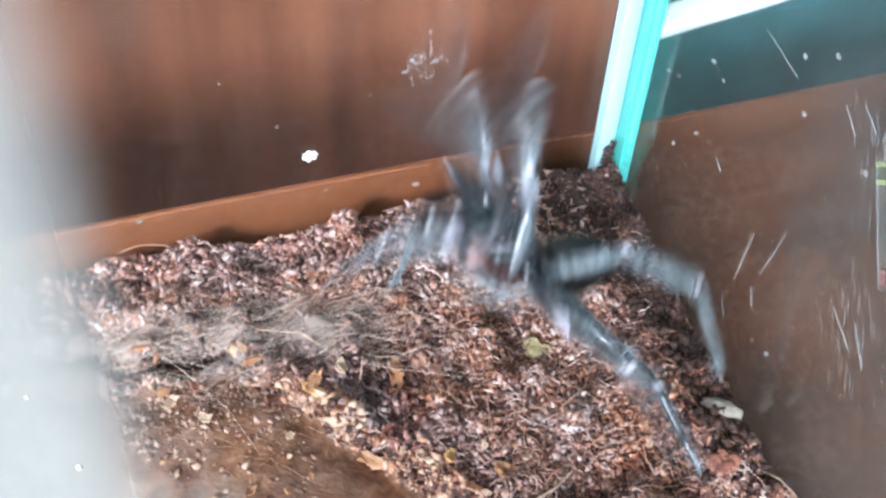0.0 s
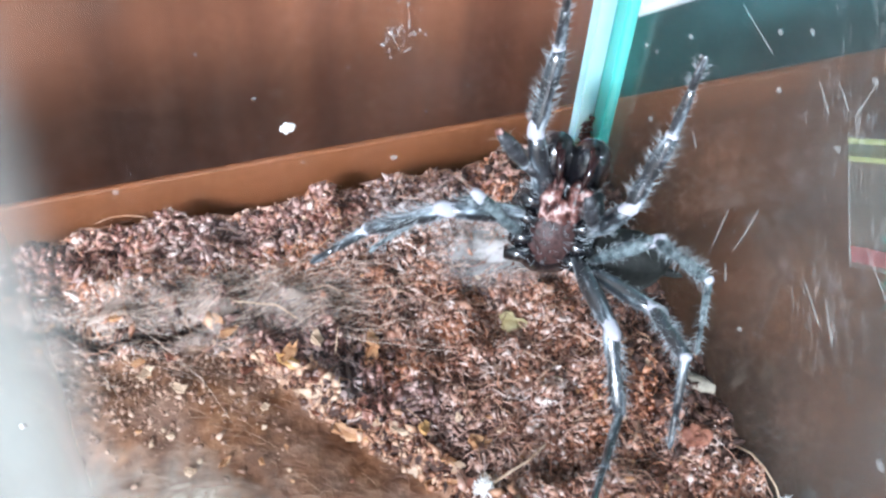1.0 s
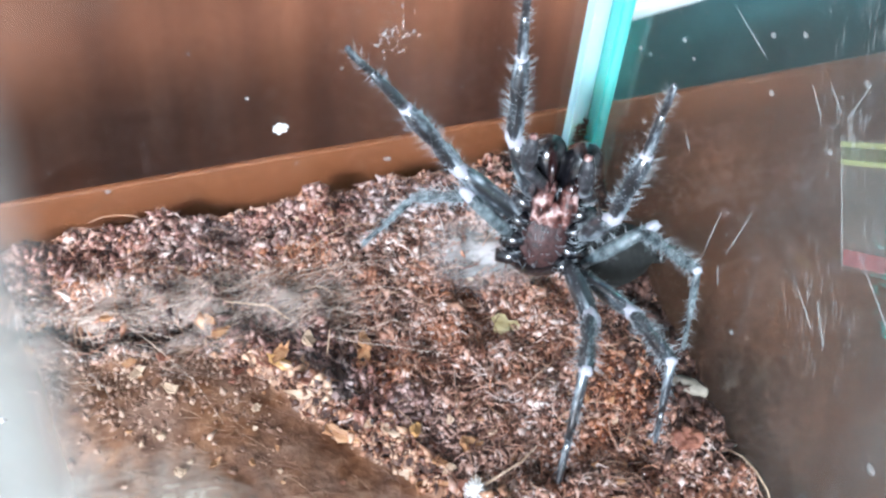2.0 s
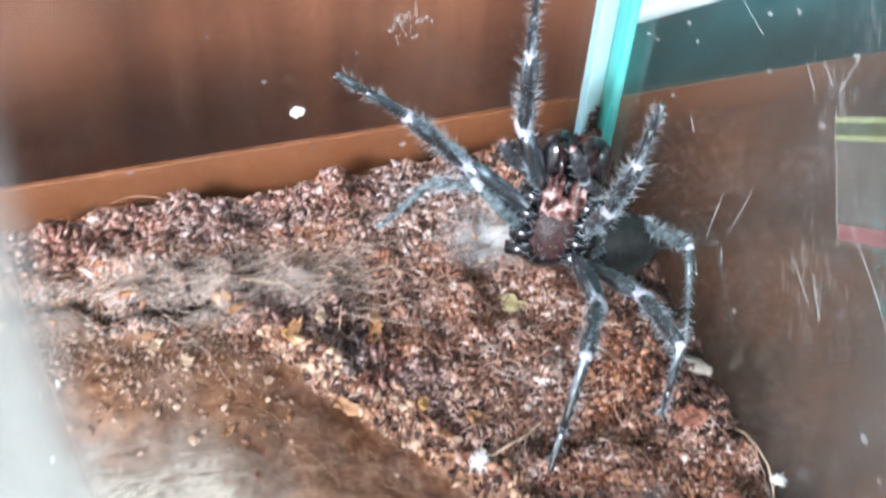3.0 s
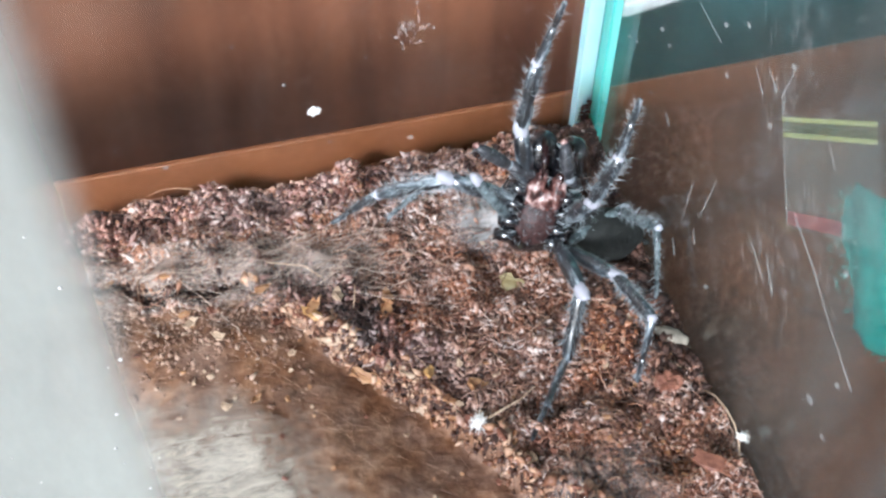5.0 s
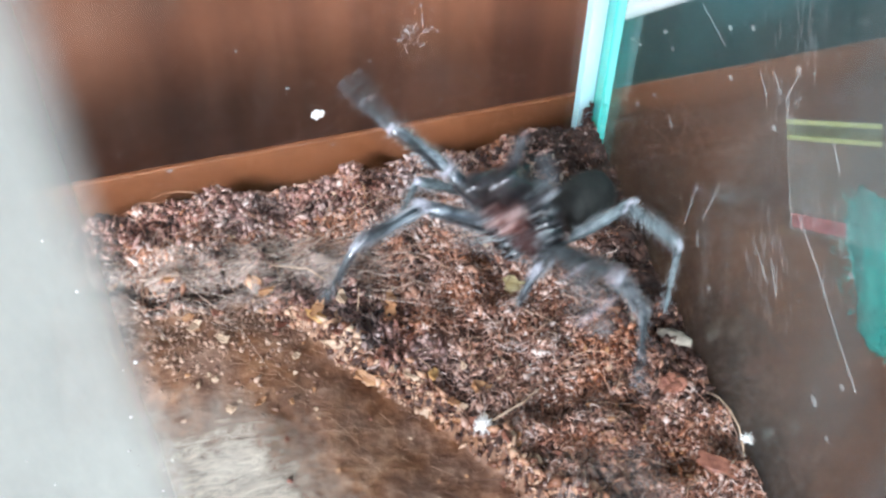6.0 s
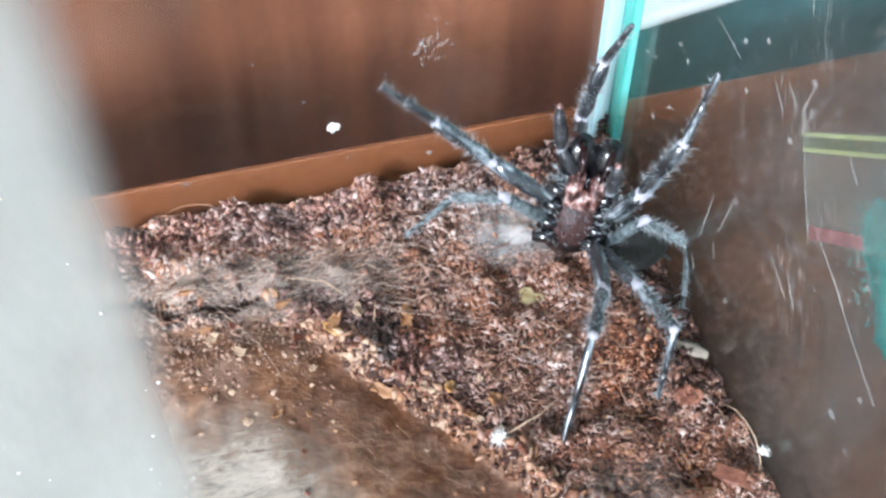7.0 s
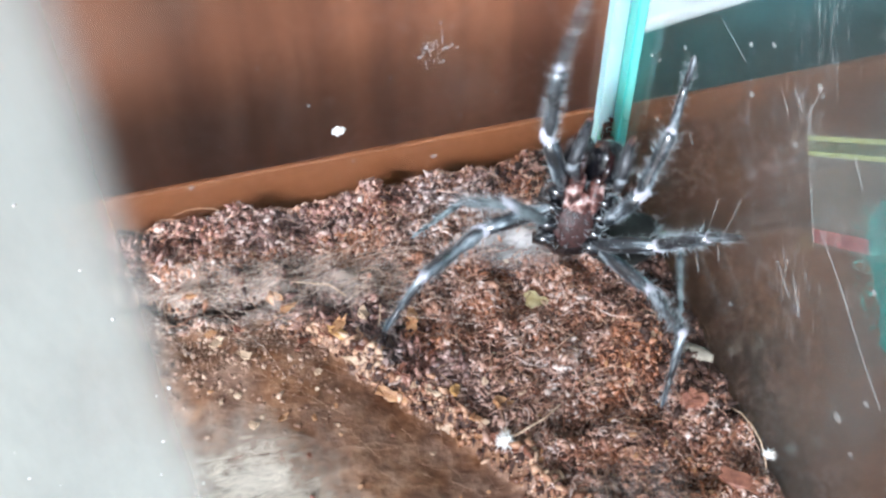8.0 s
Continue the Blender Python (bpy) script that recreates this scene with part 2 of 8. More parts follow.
def bed_height(x, y):
    d = lip(x) - y
    right = smooth_step(-0.058, -0.032, x)
    z = 0.0312 + 0.0018 * smooth_step(-0.02, 0, y) * smooth_step(-0.02, 0.0, x)
    z = z + 0.0008 * smooth_step(-0.006, -0.0005, d) - (0.0006 + 0.0050 * right) * smooth_step(-0.0004, 0.0012, d)
    z = z - 0.0012 * smooth_step(0.003, 0.022, d) + 0.0026 * right * smooth_step(0.003, 0.022, d) + 0.0008 * (1 - right) * smooth_step(0.002, 0.009, d) * (1 - smooth_step(0.012, 0.03, d)) - 0.0030 * (1 - smooth_step(-0.058, -0.050, x)) * np.exp(-((d + 0.0018) / 0.0013) ** 2)
    return z


def bed_grid():
    zz = np.zeros((len(GX), len(GY)))
    for i, x in enumerate(GX):
        for j, y in enumerate(GY):
            rough = 1.0 if lip(x) - y < 0.001 else 0.25
            zz[i, j] = bed_height(x, y) + 0.0011 * rough * noise.fractal(Vector((x, y, 0)) * 130, 1.0, 2.0, 4) + (0.0012 if y > -0.012 else 0.0017) * noise.noise(Vector((x, y, 3)) * 75) * rough + 0.0012 * noise.noise(Vector((x, y, 5)) * 40) + 0.0014 * math.exp(-((x + 0.0430) ** 2 + (y + 0.0215) ** 2) / 0.000018) + 0.0028 * rough * max(0.0, noise.noise(Vector((x, y, 9)) * 260)) + 0.0013 * rough * noise.noise(Vector((x, y, 11)) * 170)
    return zz


BED = bed_grid()


def ground_at(x, y):
    i = np.clip(np.round((x - GX[0]) / 0.0008).astype(int), 0, len(GX) - 1)
    j = np.clip(np.round((y - GY[0]) / 0.0008).astype(int), 0, len(GY) - 1)
    return BED[i, j]


def soil_bed():
    nx, ny = len(GX), len(GY)
    top = [(GX[i], GY[j], BED[i, j]) for i in range(nx) for j in range(ny)]
    rim = [i * ny for i in range(nx)] + [(nx - 1) * ny + j for j in range(1, ny)] + [i * ny + ny - 1 for i in range(nx - 2, -1, -1)] + [j for j in range(ny - 2, 0, -1)]
    faces = [(i * ny + j, (i + 1) * ny + j, (i + 1) * ny + j + 1, i * ny + j + 1) for i in range(nx - 1) for j in range(ny - 1)]
    low = [(top[k][0], top[k][1], 0.0210) for k in rim]
    n = len(top)
    faces += [(rim[k], n + k, n + (k + 1) % len(rim), rim[(k + 1) % len(rim)])[::-1] for k in range(len(rim))]
    data = bpy.data.meshes.new("soil_bed")
    data.from_pydata(top + low, [], faces)
    data.materials.append(SOIL)
    data.materials.append(BANK)
    data.shade_smooth()
    k = 0
    for i in range(nx - 1):
        for j in range(ny - 1):
            if lip(GX[i]) - GY[j] > (0.0015 if GX[i] > -0.052 else -0.0004) + 0.001 * noise.noise(Vector((GX[i], GY[j], 7)) * 300):
                data.polygons[k].material_index = 1
            k += 1
    ob = new("soil_bed", data)
    return tagged(ob, "dark damp coir soil with a smooth earthen hollow", "soil", kind="structure")


def scatter(name, count, mat, xr, yr, keep, size, squash, seed, parent=None, lift=0.3, spread=0.5, face=False):
    """Many small irregular eight-sided crumbs in one mesh."""
    rng = np.random.default_rng(seed)
    x, y = rng.uniform(*xr, count), rng.uniform(*yr, count)
    ok = rng.uniform(0, 1, count) < keep(x, y)
    x, y = x[ok], y[ok]
    n = len(x)
    base = np.array([[1, 0, 0], [-1, 0, 0], [0, 1, 0], [0, -1, 0], [0, 0, 1], [0, 0, -1]], float)
    s = np.minimum(np.exp(rng.normal(0, spread, n)), 2.8) * size
    dims = np.stack([s * rng.uniform(0.8, squash, n), s * rng.uniform(0.5, 1.0, n), s * rng.uniform(0.35, 0.8, n)], 1)
    v = base[None] * dims[:, None] * rng.uniform(0.6, 1.3, (n, 6, 1))
    q = rng.normal(0, 1, (n, 4))
    q[:, 1:3] *= 0.6
    q /= np.linalg.norm(q, axis=1, keepdims=True)
    w, a, b, c = q.T
    rot = np.stack([1 - 2 * (b * b + c * c), 2 * (a * b - c * w), 2 * (a * c + b * w), 2 * (a * b + c * w), 1 - 2 * (a * a + c * c), 2 * (b * c - a * w), 2 * (a * c - b * w), 2 * (b * c + a * w), 1 - 2 * (a * a + b * b)], 1).reshape(n, 3, 3)
    v = np.einsum("nij,nkj->nki", rot, v)
    z = ground_at(x, y)
    if face:
        high, low = ground_at(x, lip(x) + 0.0010), ground_at(x, lip(x) - 0.0022)
        z = low + (high - low) * rng.uniform(0, 1.05, n)
        y = lip(x) - 0.0016 * (high - z) / np.maximum(high - low, 0.0001) + 0.0003 * rng.normal(0, 1, n)
    v += np.stack([x, y, z + s * lift], 1)[:, None]
    v[:, :, 0] = np.minimum(v[:, :, 0], -0.0001)
    v[:, :, 1] = np.minimum(v[:, :, 1], -0.0001)
    tri = np.array([[0, 2, 4], [2, 1, 4], [1, 3, 4], [3, 0, 4], [2, 0, 5], [1, 2, 5], [3, 1, 5], [0, 3, 5]])
    f = (tri[None] + 6 * np.arange(n)[:, None, None]).reshape(-1, 3)
    data = bpy.data.meshes.new(name)
    data.from_pydata(v.reshape(-1, 3).tolist(), [], f.tolist())
    data.materials.append(mat)
    data.shade_smooth()
    ob = new(name, data)
    if parent:
        ob.parent = parent
    return ob


def strands(name, count, mat, xr, yr, keep, length, radius, seed, heading=None, lift=0.0006, arch=0.35, curl=1.2):
    rng = np.random.default_rng(seed)
    verts, faces = [], []
    for _ in range(count):
        x, y = rng.uniform(*xr), rng.uniform(*yr)
        if rng.uniform() > keep(x, y):
            continue
        a = rng.uniform(0, 2 * math.pi) if heading is None else heading(x, y) + rng.normal(0, 0.25)
        ln, bend, rise = length * math.exp(rng.normal(0, 0.5)), rng.normal(0, curl), abs(rng.normal(0, arch))
        n0, px, py = len(verts), x, y
        floor_z = float(ground_at(np.array([x]), np.array([y]))[0]) - 0.0008
        for k in range(5):
            t = k / 4
            z = max(float(ground_at(np.array([px]), np.array([py]))[0]), floor_z) + lift + ln * rise * t * (1.2 - t)
            px, py = min(px, -0.0002), min(py, -0.0002)
            r = radius * (1 - 0.5 * t)
            nx, ny = -math.sin(a), math.cos(a)
            verts += [(px + nx * r, py + ny * r, z), (px - nx * r, py - ny * r, z), (px, py, z + r * 1.5)]
            if k:
                o = n0 + 3 * k
                faces += [(o - 3 + i, o - 3 + (i + 1) % 3, o + (i + 1) % 3, o + i) for i in range(3)]
            a += bend / 4
            px, py = px + math.cos(a) * ln / 4, py + math.sin(a) * ln / 4
    data = bpy.data.meshes.new(name)
    data.from_pydata(verts, [], faces)
    data.materials.append(mat)
    return new(name, data)


def setting():
    floor = mesh_object("floor", box((-3, -3, -0.80), (3, 3, -0.75)), FLOOR_TILE)
    tagged(floor, "dull brown tiled floor under the table", "floor", kind="structure")
    # Ceiling and two walls out of view, added to hold back sky light.
    ceiling = mesh_object("ceiling", box((-1.7, -1.7, 1.75), (1.7, 0.54, 1.85)), PLASTER)
    tagged(ceiling, "unseen grey plaster ceiling added to block the sky from above", "ceiling", kind="structure")
    north = mesh_object("wall_north", box((-1.7, 0.42, -0.75), (1.596, 0.54, 1.746)), PLASTER)
    tagged(north, "unseen grey plaster wall added to block the sky behind the panel", "wall", kind="structure")
    east = mesh_object("wall_east", box((1.6, -1.7, -0.75), (1.7, 0.54, 1.746)), PLASTER)
    tagged(east, "unseen grey plaster side wall added to block the sky", "wall", kind="structure")
    table = new("table")
    tagged(table, "orange-brown wooden table that carries the glass tank", "table")
    part("tabletop", box((-0.45, -0.5, -0.006), (0.60, 0.0230, 0.016), 0.0008), TABLE_WOOD, table)
    for x in (-0.41, 0.56):
        for y in (-0.46, -0.03):
            part("leg", box((x - 0.025, y - 0.025, -0.75), (x + 0.025, y + 0.025, -0.0062), 0.003), TABLE_WOOD, table)
    table.matrix_world = pose(0, 0, 0, 0, 0, 1.4)
    rail = mesh_object("wooden_rail", box((-0.30, 0.0068, 0.0164), (0.0035, 0.0077, 0.0334), 0.0003), RAIL_WOOD)
    rail.matrix_world = pose(0, 0, 0.0010, 0, 0.6, 1.2)
    tagged(rail, "orange-brown wooden rail along the back of the table", "rail")
    panel = mesh_object("wall_panel", box((-0.9, 0.066, -0.75), (0.0330, 0.066 + 0.02, 0.45), 0.001), PANEL_WOOD)
    tagged(panel, "varnished reddish-brown wooden panel with upright grain", "panel", kind="structure")
    case = new("grey_case")
    tagged(case, "grey-green case with a white rail behind the table", "case")
    part("body", box((0.0334, 0.066 - 0.003, -0.75), (0.5, 0.066 + 0.3, 0.0006), 0.002), GREY_CASE, case)
    part("rail", box((0, 0.0560, 0), (0.090, 0.0625, 0.0032), 0.0010), WHITE_RAIL, case, "bright white rail").matrix_world = pose(0.0336, 0, 0.0008, 0, -10, 0)
    part("upper_panel", box((0.0334, 0.0660, 0.0008), (0.5, 0.30, 0.30), 0.002), GREY_CASE, case)


def tank():
    t = new("glass_tank")
    tagged(t, "glass terrarium with bright teal pane edges and a dusty side", "terrarium")
    part("base_pane", box((-0.0800, -0.0795, 0.0166), (0.0, 0.0, 0.0208), 0.0003), BACK_GLASS, t)
    back = part("back_pane", box((-0.0846, 0.0004, 0.0166), (-0.0010, 0.0046, 0.16), 0.0002), BACK_GLASS, t)
    side = part("side_pane", box((0.0004, -0.0795, 0.0166), (0.0050, 0.0006, 0.16), 0.0002), SIDE_GLASS, t)
    left = part("side_pane", box((-0.0846, -0.0795, 0.0166), (-0.0804, 0.0, 0.16), 0.0004), LEFT_GLASS, t, "dusty side pane")
    door = part("sliding_pane", box((-0.20, -0.0830, 0.0166), (DOOR_EDGE, -0.0824, 0.19)), DOOR_GLASS, t, "pale sliding front pane under a film of dust")
    bright = part("pane_edge", box((-0.0020, 0.0002, 0.0166), (0.00018, 0.0038, 0.16), 0.0001), EDGE_BRIGHT, t, "bright pale cyan glass edge")
    teal = part("pane_edge", box((0.0002, -0.0022, 0.0166), (0.0046, 0.0038, 0.16), 0.0001), EDGE_TEAL, t, "teal glass edge")
    for ob in (back, side, left, door):
        ob.visible_shadow = False
    return t


setting()
TANK = tank()
SOIL_BED = soil_bed()


def on_bank(x, y):
    return np.where(lip(x) - y < 0.0006, 1.0, 0.0)


crumbs = scatter("coir_crumbs", 130000, CRUMB, (-0.0796, 0.0), (-0.085, 0.0), on_bank, 0.00021, 2.1, 3, spread=0.75)
tagged(crumbs, "brown and pale coir crumbs lying on the soil", "coir", kind="stuff")
lumps = scatter("soil_lumps", 7000, CRUMB, (-0.0796, 0.0), (-0.085, 0.0), on_bank, 0.00036, 1.4, 4, spread=0.6)
ridge = scatter("back_lumps", 52000, BACK_BIT, (-0.0796, 0.0), (-0.011, -0.0008), lambda x, y: 0.30 * smooth_step(-0.010, -0.003, y) * (0.35 + 0.65 * smooth_step(-0.02, -0.05, x)), 0.00025, 2.0, 44, lift=1.1, spread=0.75)
tagged(ridge, "knobbly lumps of coir heaped along the back glass", "soil lumps", kind="stuff")
tagged(lumps, "small damp lumps of coir on the soil", "soil lumps", kind="stuff")
LIP_BIT = speckled("lip_crumb", [(0.26, (0.06, 0.022, 0.012)), (0.38, (0.23, 0.098, 0.054)), (0.56, (0.46, 0.240, 0.138)), (0.84, (0.64, 0.44, 0.30))], 0.45, 0.0002, 1200, True, 0.3)
clumps = scatter("lip_clumps", 42000, LIP_BIT, (-0.0796, -0.008), (-0.078, -0.010), lambda x, y: 0.85 * (0.12 + 0.88 * smooth_step(-0.058, -0.047, x)) * np.clip(0.55 + 0.9 * np.sin(x * 520 + 2) * np.sin(x * 170), 0.05, 1.2) * np.exp(-((lip(x) - y + 0.0006) ** 2) / 0.0000030), 0.00032, 1.8, 14, lift=0.9, spread=0.75)
face = scatter("lip_face_crumbs", 15000, LIP_BIT, (-0.0796, -0.006), (-0.078, -0.010), lambda x, y: (0.12 + 0.88 * smooth_step(-0.060, -0.046, x)) * np.exp(-((lip(x) - y) ** 2) / 0.00002), 0.00025, 1.9, 17, spread=0.7, face=True)
tagged(face, "tan and dark crumbs in the broken face of the soil", "coir", kind="stuff")
peat = scatter("peat_crumbs", 30000, SOIL, (-0.016, 0.0), (-0.060, 0.0), lambda x, y: 0.9 * np.exp(-(x / 0.0045) ** 2) * smooth_step(-0.055, -0.03, y) + 0.8 * np.exp(-((x + 0.003) ** 2 + y ** 2) / 0.00007), 0.00034, 1.6, 18, lift=0.9, spread=0.6)
# Dark crumbs strewn in the crevice to deepen its shade by colour.
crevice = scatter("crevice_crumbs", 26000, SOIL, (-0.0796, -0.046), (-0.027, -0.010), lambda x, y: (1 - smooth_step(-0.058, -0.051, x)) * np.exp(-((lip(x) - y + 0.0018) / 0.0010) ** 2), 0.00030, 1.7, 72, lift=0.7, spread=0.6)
tagged(crevice, "dark crumbs painting in the shade of the crevice above the hollow", "soil", kind="stuff")
pale = scatter("pale_crumbs", 40000, BACK_BIT, (-0.062, -0.030), (-0.036, -0.010), lambda x, y: np.where(y > lip(x) + 0.0004, 0.95, 0.0) * np.exp(-((x + 0.0430) ** 2 / 0.00009 + (lip(x) - y + 0.0048) ** 2 / 0.000018)), 0.00027, 2.0, 81, lift=0.9, spread=0.7)
tagged(pale, "pale pinkish crumbs of coir beside the lip", "coir", kind="stuff")
tagged(peat, "black damp peat crumbs along the clear pane", "soil", kind="stuff")
tagged(clumps, "orange-tan clumps along the broken lip of the soil", "coir", kind="stuff")
hanging = strands("lip_fibres", 26000, FIBRE, (-0.0796, -0.008), (-0.078, -0.010), lambda x, y: 0.30 * math.exp(-((float(lip(x)) - y) ** 2) / 0.000002) if y > float(lip(x)) + 0.0007 else 0.0, 0.0012, 0.00005, 15, None, 0.0006, 0.5, 1.9)
tagged(hanging, "short tan fibres sticking out of the broken lip", "fibres", kind="stuff")
shreds = strands("coir_shreds", 9000, CRUMB, (-0.0796, 0.0), (-0.085, 0.0), lambda x, y: 1.0 if float(lip(x)) - y < 0.0003 else 0.0, 0.0013, 0.00010, 25, None, 0.0005, 0.3, 2.0)
tagged(shreds, "short torn shreds of coir husk matted on the soil", "coir", kind="stuff")
fibres = strands("coir_fibres", 2600, FIBRE, (-0.0796, 0.0), (-0.085, 0.0), lambda x, y: 1.0 if float(lip(x)) - y < 0.001 else 0.0, 0.0024, 0.00007, 5)
tagged(fibres, "fine curled coir fibres on the soil", "fibres", kind="stuff")


def silk_patch(x, y):
    return float(1.0 * np.exp(-((x + 0.055) ** 2 / 0.00016 + (y + 0.0145) ** 2 / 0.00002)) + 0.8 * np.exp(-((x + 0.018) ** 2 / 0.00002 + (y + 0.0134) ** 2 / 0.00001)))


silk = strands("silk_strands", 14000, SILK, (-0.0796, -0.010), (-0.080, -0.004), silk_patch, 0.0040, 0.000014, 6, lambda x, y: -0.35 - 12 * (y + 0.045) if y < -0.02 else 0.1, 0.0004, 0.02, 0.3)
tagged(silk, "whitish silk strands spread over the hollow", "spider silk", kind="stuff")

THREAD = speckled("matted_thread", [(0.2, (0.26, 0.15, 0.10)), (0.8, (0.66, 0.53, 0.43))], 0.5)
threads = strands("silk_threads", 420, THREAD, (-0.0796, -0.037), (-0.024, -0.0115), lambda x, y: 0.75 if float(lip(x)) - y < -0.001 else 0.0, 0.0070, 0.000030, 9, lambda x, y: 0.0 - 0.5 * math.sin(x * 160), 0.0011, 0.05, 0.5)
tagged(threads, "pale threads of silk matted along the coir", "spider silk", kind="stuff")

bank_fibres = strands("earth_fibres", 5200, FIBRE, (-0.0796, -0.020), (-0.078, -0.016), lambda x, y: (0.5 if x < -0.052 else 0.22) if float(lip(x)) - y > 0.0015 else 0.0, 0.0022, 0.000026, 33, lambda x, y: -0.45, 0.00012, 0.03, 0.8)
tagged(bank_fibres, "fine tan fibres pressed into the smooth earth", "fibres", kind="stuff")


def silk_sheet(label, cx, cy, rx, ry, dense, lift=0.0005, colour=(0.68, 0.61, 0.52), soft=0.36):
    """A film of silk that follows the soil a little above it."""
    m, n, l, b = material("silk_film", 0.5, Base_Color=(*colour, 1))
    clear, mix = n.new("ShaderNodeBsdfTransparent"), n.new("ShaderNodeMixShader")
    streak = nodes_mix(n, l, grain(n, l, 800, 8, (0.30, 1.0, 1), 0.72, 1.2), grain(n, l, 170, 5), 0.40)
    r = ramp(n, l, streak, [(0.33, (0, 0, 0)), (0.56, (dense, dense, dense))])
    relief(n, l, streak, b, 0.0006)
    c, mp, g, t = n.new("ShaderNodeTexCoord"), n.new("ShaderNodeMapping"), n.new("ShaderNodeTexGradient"), n.new("ShaderNodeMath")
    g.gradient_type, t.operation = "SPHERICAL", "MULTIPLY"
    mp.inputs["Location"].default_value, mp.inputs["Scale"].default_value = (-cx / rx, -cy / ry, 0), (1 / rx, 1 / ry, 0)
    l.new(c.outputs["Object"], mp.inputs[0])
    l.new(mp.outputs[0], g.inputs[0])
    edge = ramp(n, l, nodes_mix(n, l, g.outputs["Fac"], grain(n, l, 300, 4), 0.3), [(0.23, (0, 0, 0)), (soft, (1, 1, 1))])
    l.new(r.outputs[0], t.inputs[0])
    l.new(edge.outputs[0], t.inputs[1])
    l.new(t.outputs[0], mix.inputs[0])
    l.new(clear.outputs[0], mix.inputs[1])
    l.new(b.outputs[0], mix.inputs[2])
    l.new(mix.outputs[0], n["Material Output"].inputs["Surface"])
    bm, rows = bmesh.new(), []
    for i in range(40):
        row = []
        for j in range(34):
            u, v = i / 39 * 2 - 1, j / 33 * 2 - 1
            k = 1 + 0.16 * noise.noise(Vector((u * 2, v * 2, 1)))
            x, y = cx + rx * u * k, cy + ry * v * k - 0.12 * rx * u
            z = float(ground_at(np.array([x]), np.array([y]))[0]) + lift + 0.0004 * noise.noise(Vector((x, y, 0)) * 500)
            y = min(y, -0.0004)
            row.append(bm.verts.new((max(x, -0.0796), y, z)) if u * u + v * v < 1.02 else None)
        rows.append(row)
    for a, c in zip(rows, rows[1:]):
        for j in range(33):
            q = (a[j], c[j], c[j + 1], a[j + 1])
            if all(q):
                bm.faces.new(q)
    ob = mesh_object("silk_sheet", bm, m, smooth=True)
    return tagged(ob, label, "spider silk")


silk_sheet("whitish sheet of silk over the earthen hollow", -0.0700, -0.0520, 0.0275, 0.0240, 0.80, 0.0005, (0.76, 0.68, 0.56), 0.48)
silk_sheet("thin greyish film of silk over the coir", -0.0600, -0.0150, 0.0280, 0.0068, 0.56, 0.0010, (0.60, 0.48, 0.40), 0.6)
silk_sheet("pale streaky film of silk on the coir", -0.0470, -0.0175, 0.0150, 0.0065, 0.46, 0.0012, (0.64, 0.52, 0.44), 0.65)
# Added film: paints haze over the soil and softens the pane's edge.
silk_sheet("pale film painting a whitish haze beside the dusty pane", -0.0780, -0.0420, 0.0062, 0.0330, 0.62, 0.0009, (0.70, 0.69, 0.66), 0.75)
# Faint film that makes the coir paler at the front right.
silk_sheet("faint pale film over the coir", -0.0180, -0.0590, 0.0120, 0.0090, 0.26, 0.0009, (0.66, 0.56, 0.50), 0.6)
silk_sheet("small white film of silk under the spider", -0.0170, -0.0150, 0.0120, 0.0075, 0.50, 0.0010, (0.72, 0.72, 0.70), 0.60)


RUBBLE = speckled("tan_rubble", [(0.25, (0.20, 0.105, 0.066)), (0.6, (0.36, 0.215, 0.145)), (0.9, (0.60, 0.43, 0.32))], 0.5, 0.0002, 1200, True, 0.2)
rubble = scatter("hollow_rubble", 20000, RUBBLE, (-0.0796, -0.048), (-0.040, -0.014), lambda x, y: 0.62 * smooth_step(-0.042, -0.060, x) * np.where(lip(x) - y > -0.0006, 1.0, 0.0) * np.exp(-((lip(x) - y) / 0.0085) ** 2) * (0.35 + 0.65 * (np.sin(x * 700 + y * 300) * np.sin(y * 900) > -0.1)), 0.00020, 1.8, 61, lift=-0.1, spread=0.85)
tagged(rubble, "loose tan rubble on the slope of the hollow", "coir", kind="stuff")


def shard(seed, length, width, thick, curl=0.3):
    """A flat torn chip with an uneven outline."""
    rng = random.Random(seed)
    bm, n = bmesh.new(), 15
    ring = []
    for k in range(n):
        a = 2 * math.pi * k / n
        r = rng.uniform(0.6, 1.1)
        x, y = math.cos(a) * length / 2 * r, math.sin(a) * width / 2 * r
        ring.append((x, y, curl * length * ((x / length) ** 2 + rng.uniform(-0.16, 0.16))))
    top = [bm.verts.new((x, y, z + thick)) for x, y, z in ring]
    low = [bm.verts.new((x * 0.94, y * 0.94, z)) for x, y, z in ring]
    bm.faces.new(top)
    bm.faces.new(low[::-1])
    for k in range(n):
        bm.faces.new((low[k], low[(k + 1) % n], top[(k + 1) % n], top[k]))
    return bm


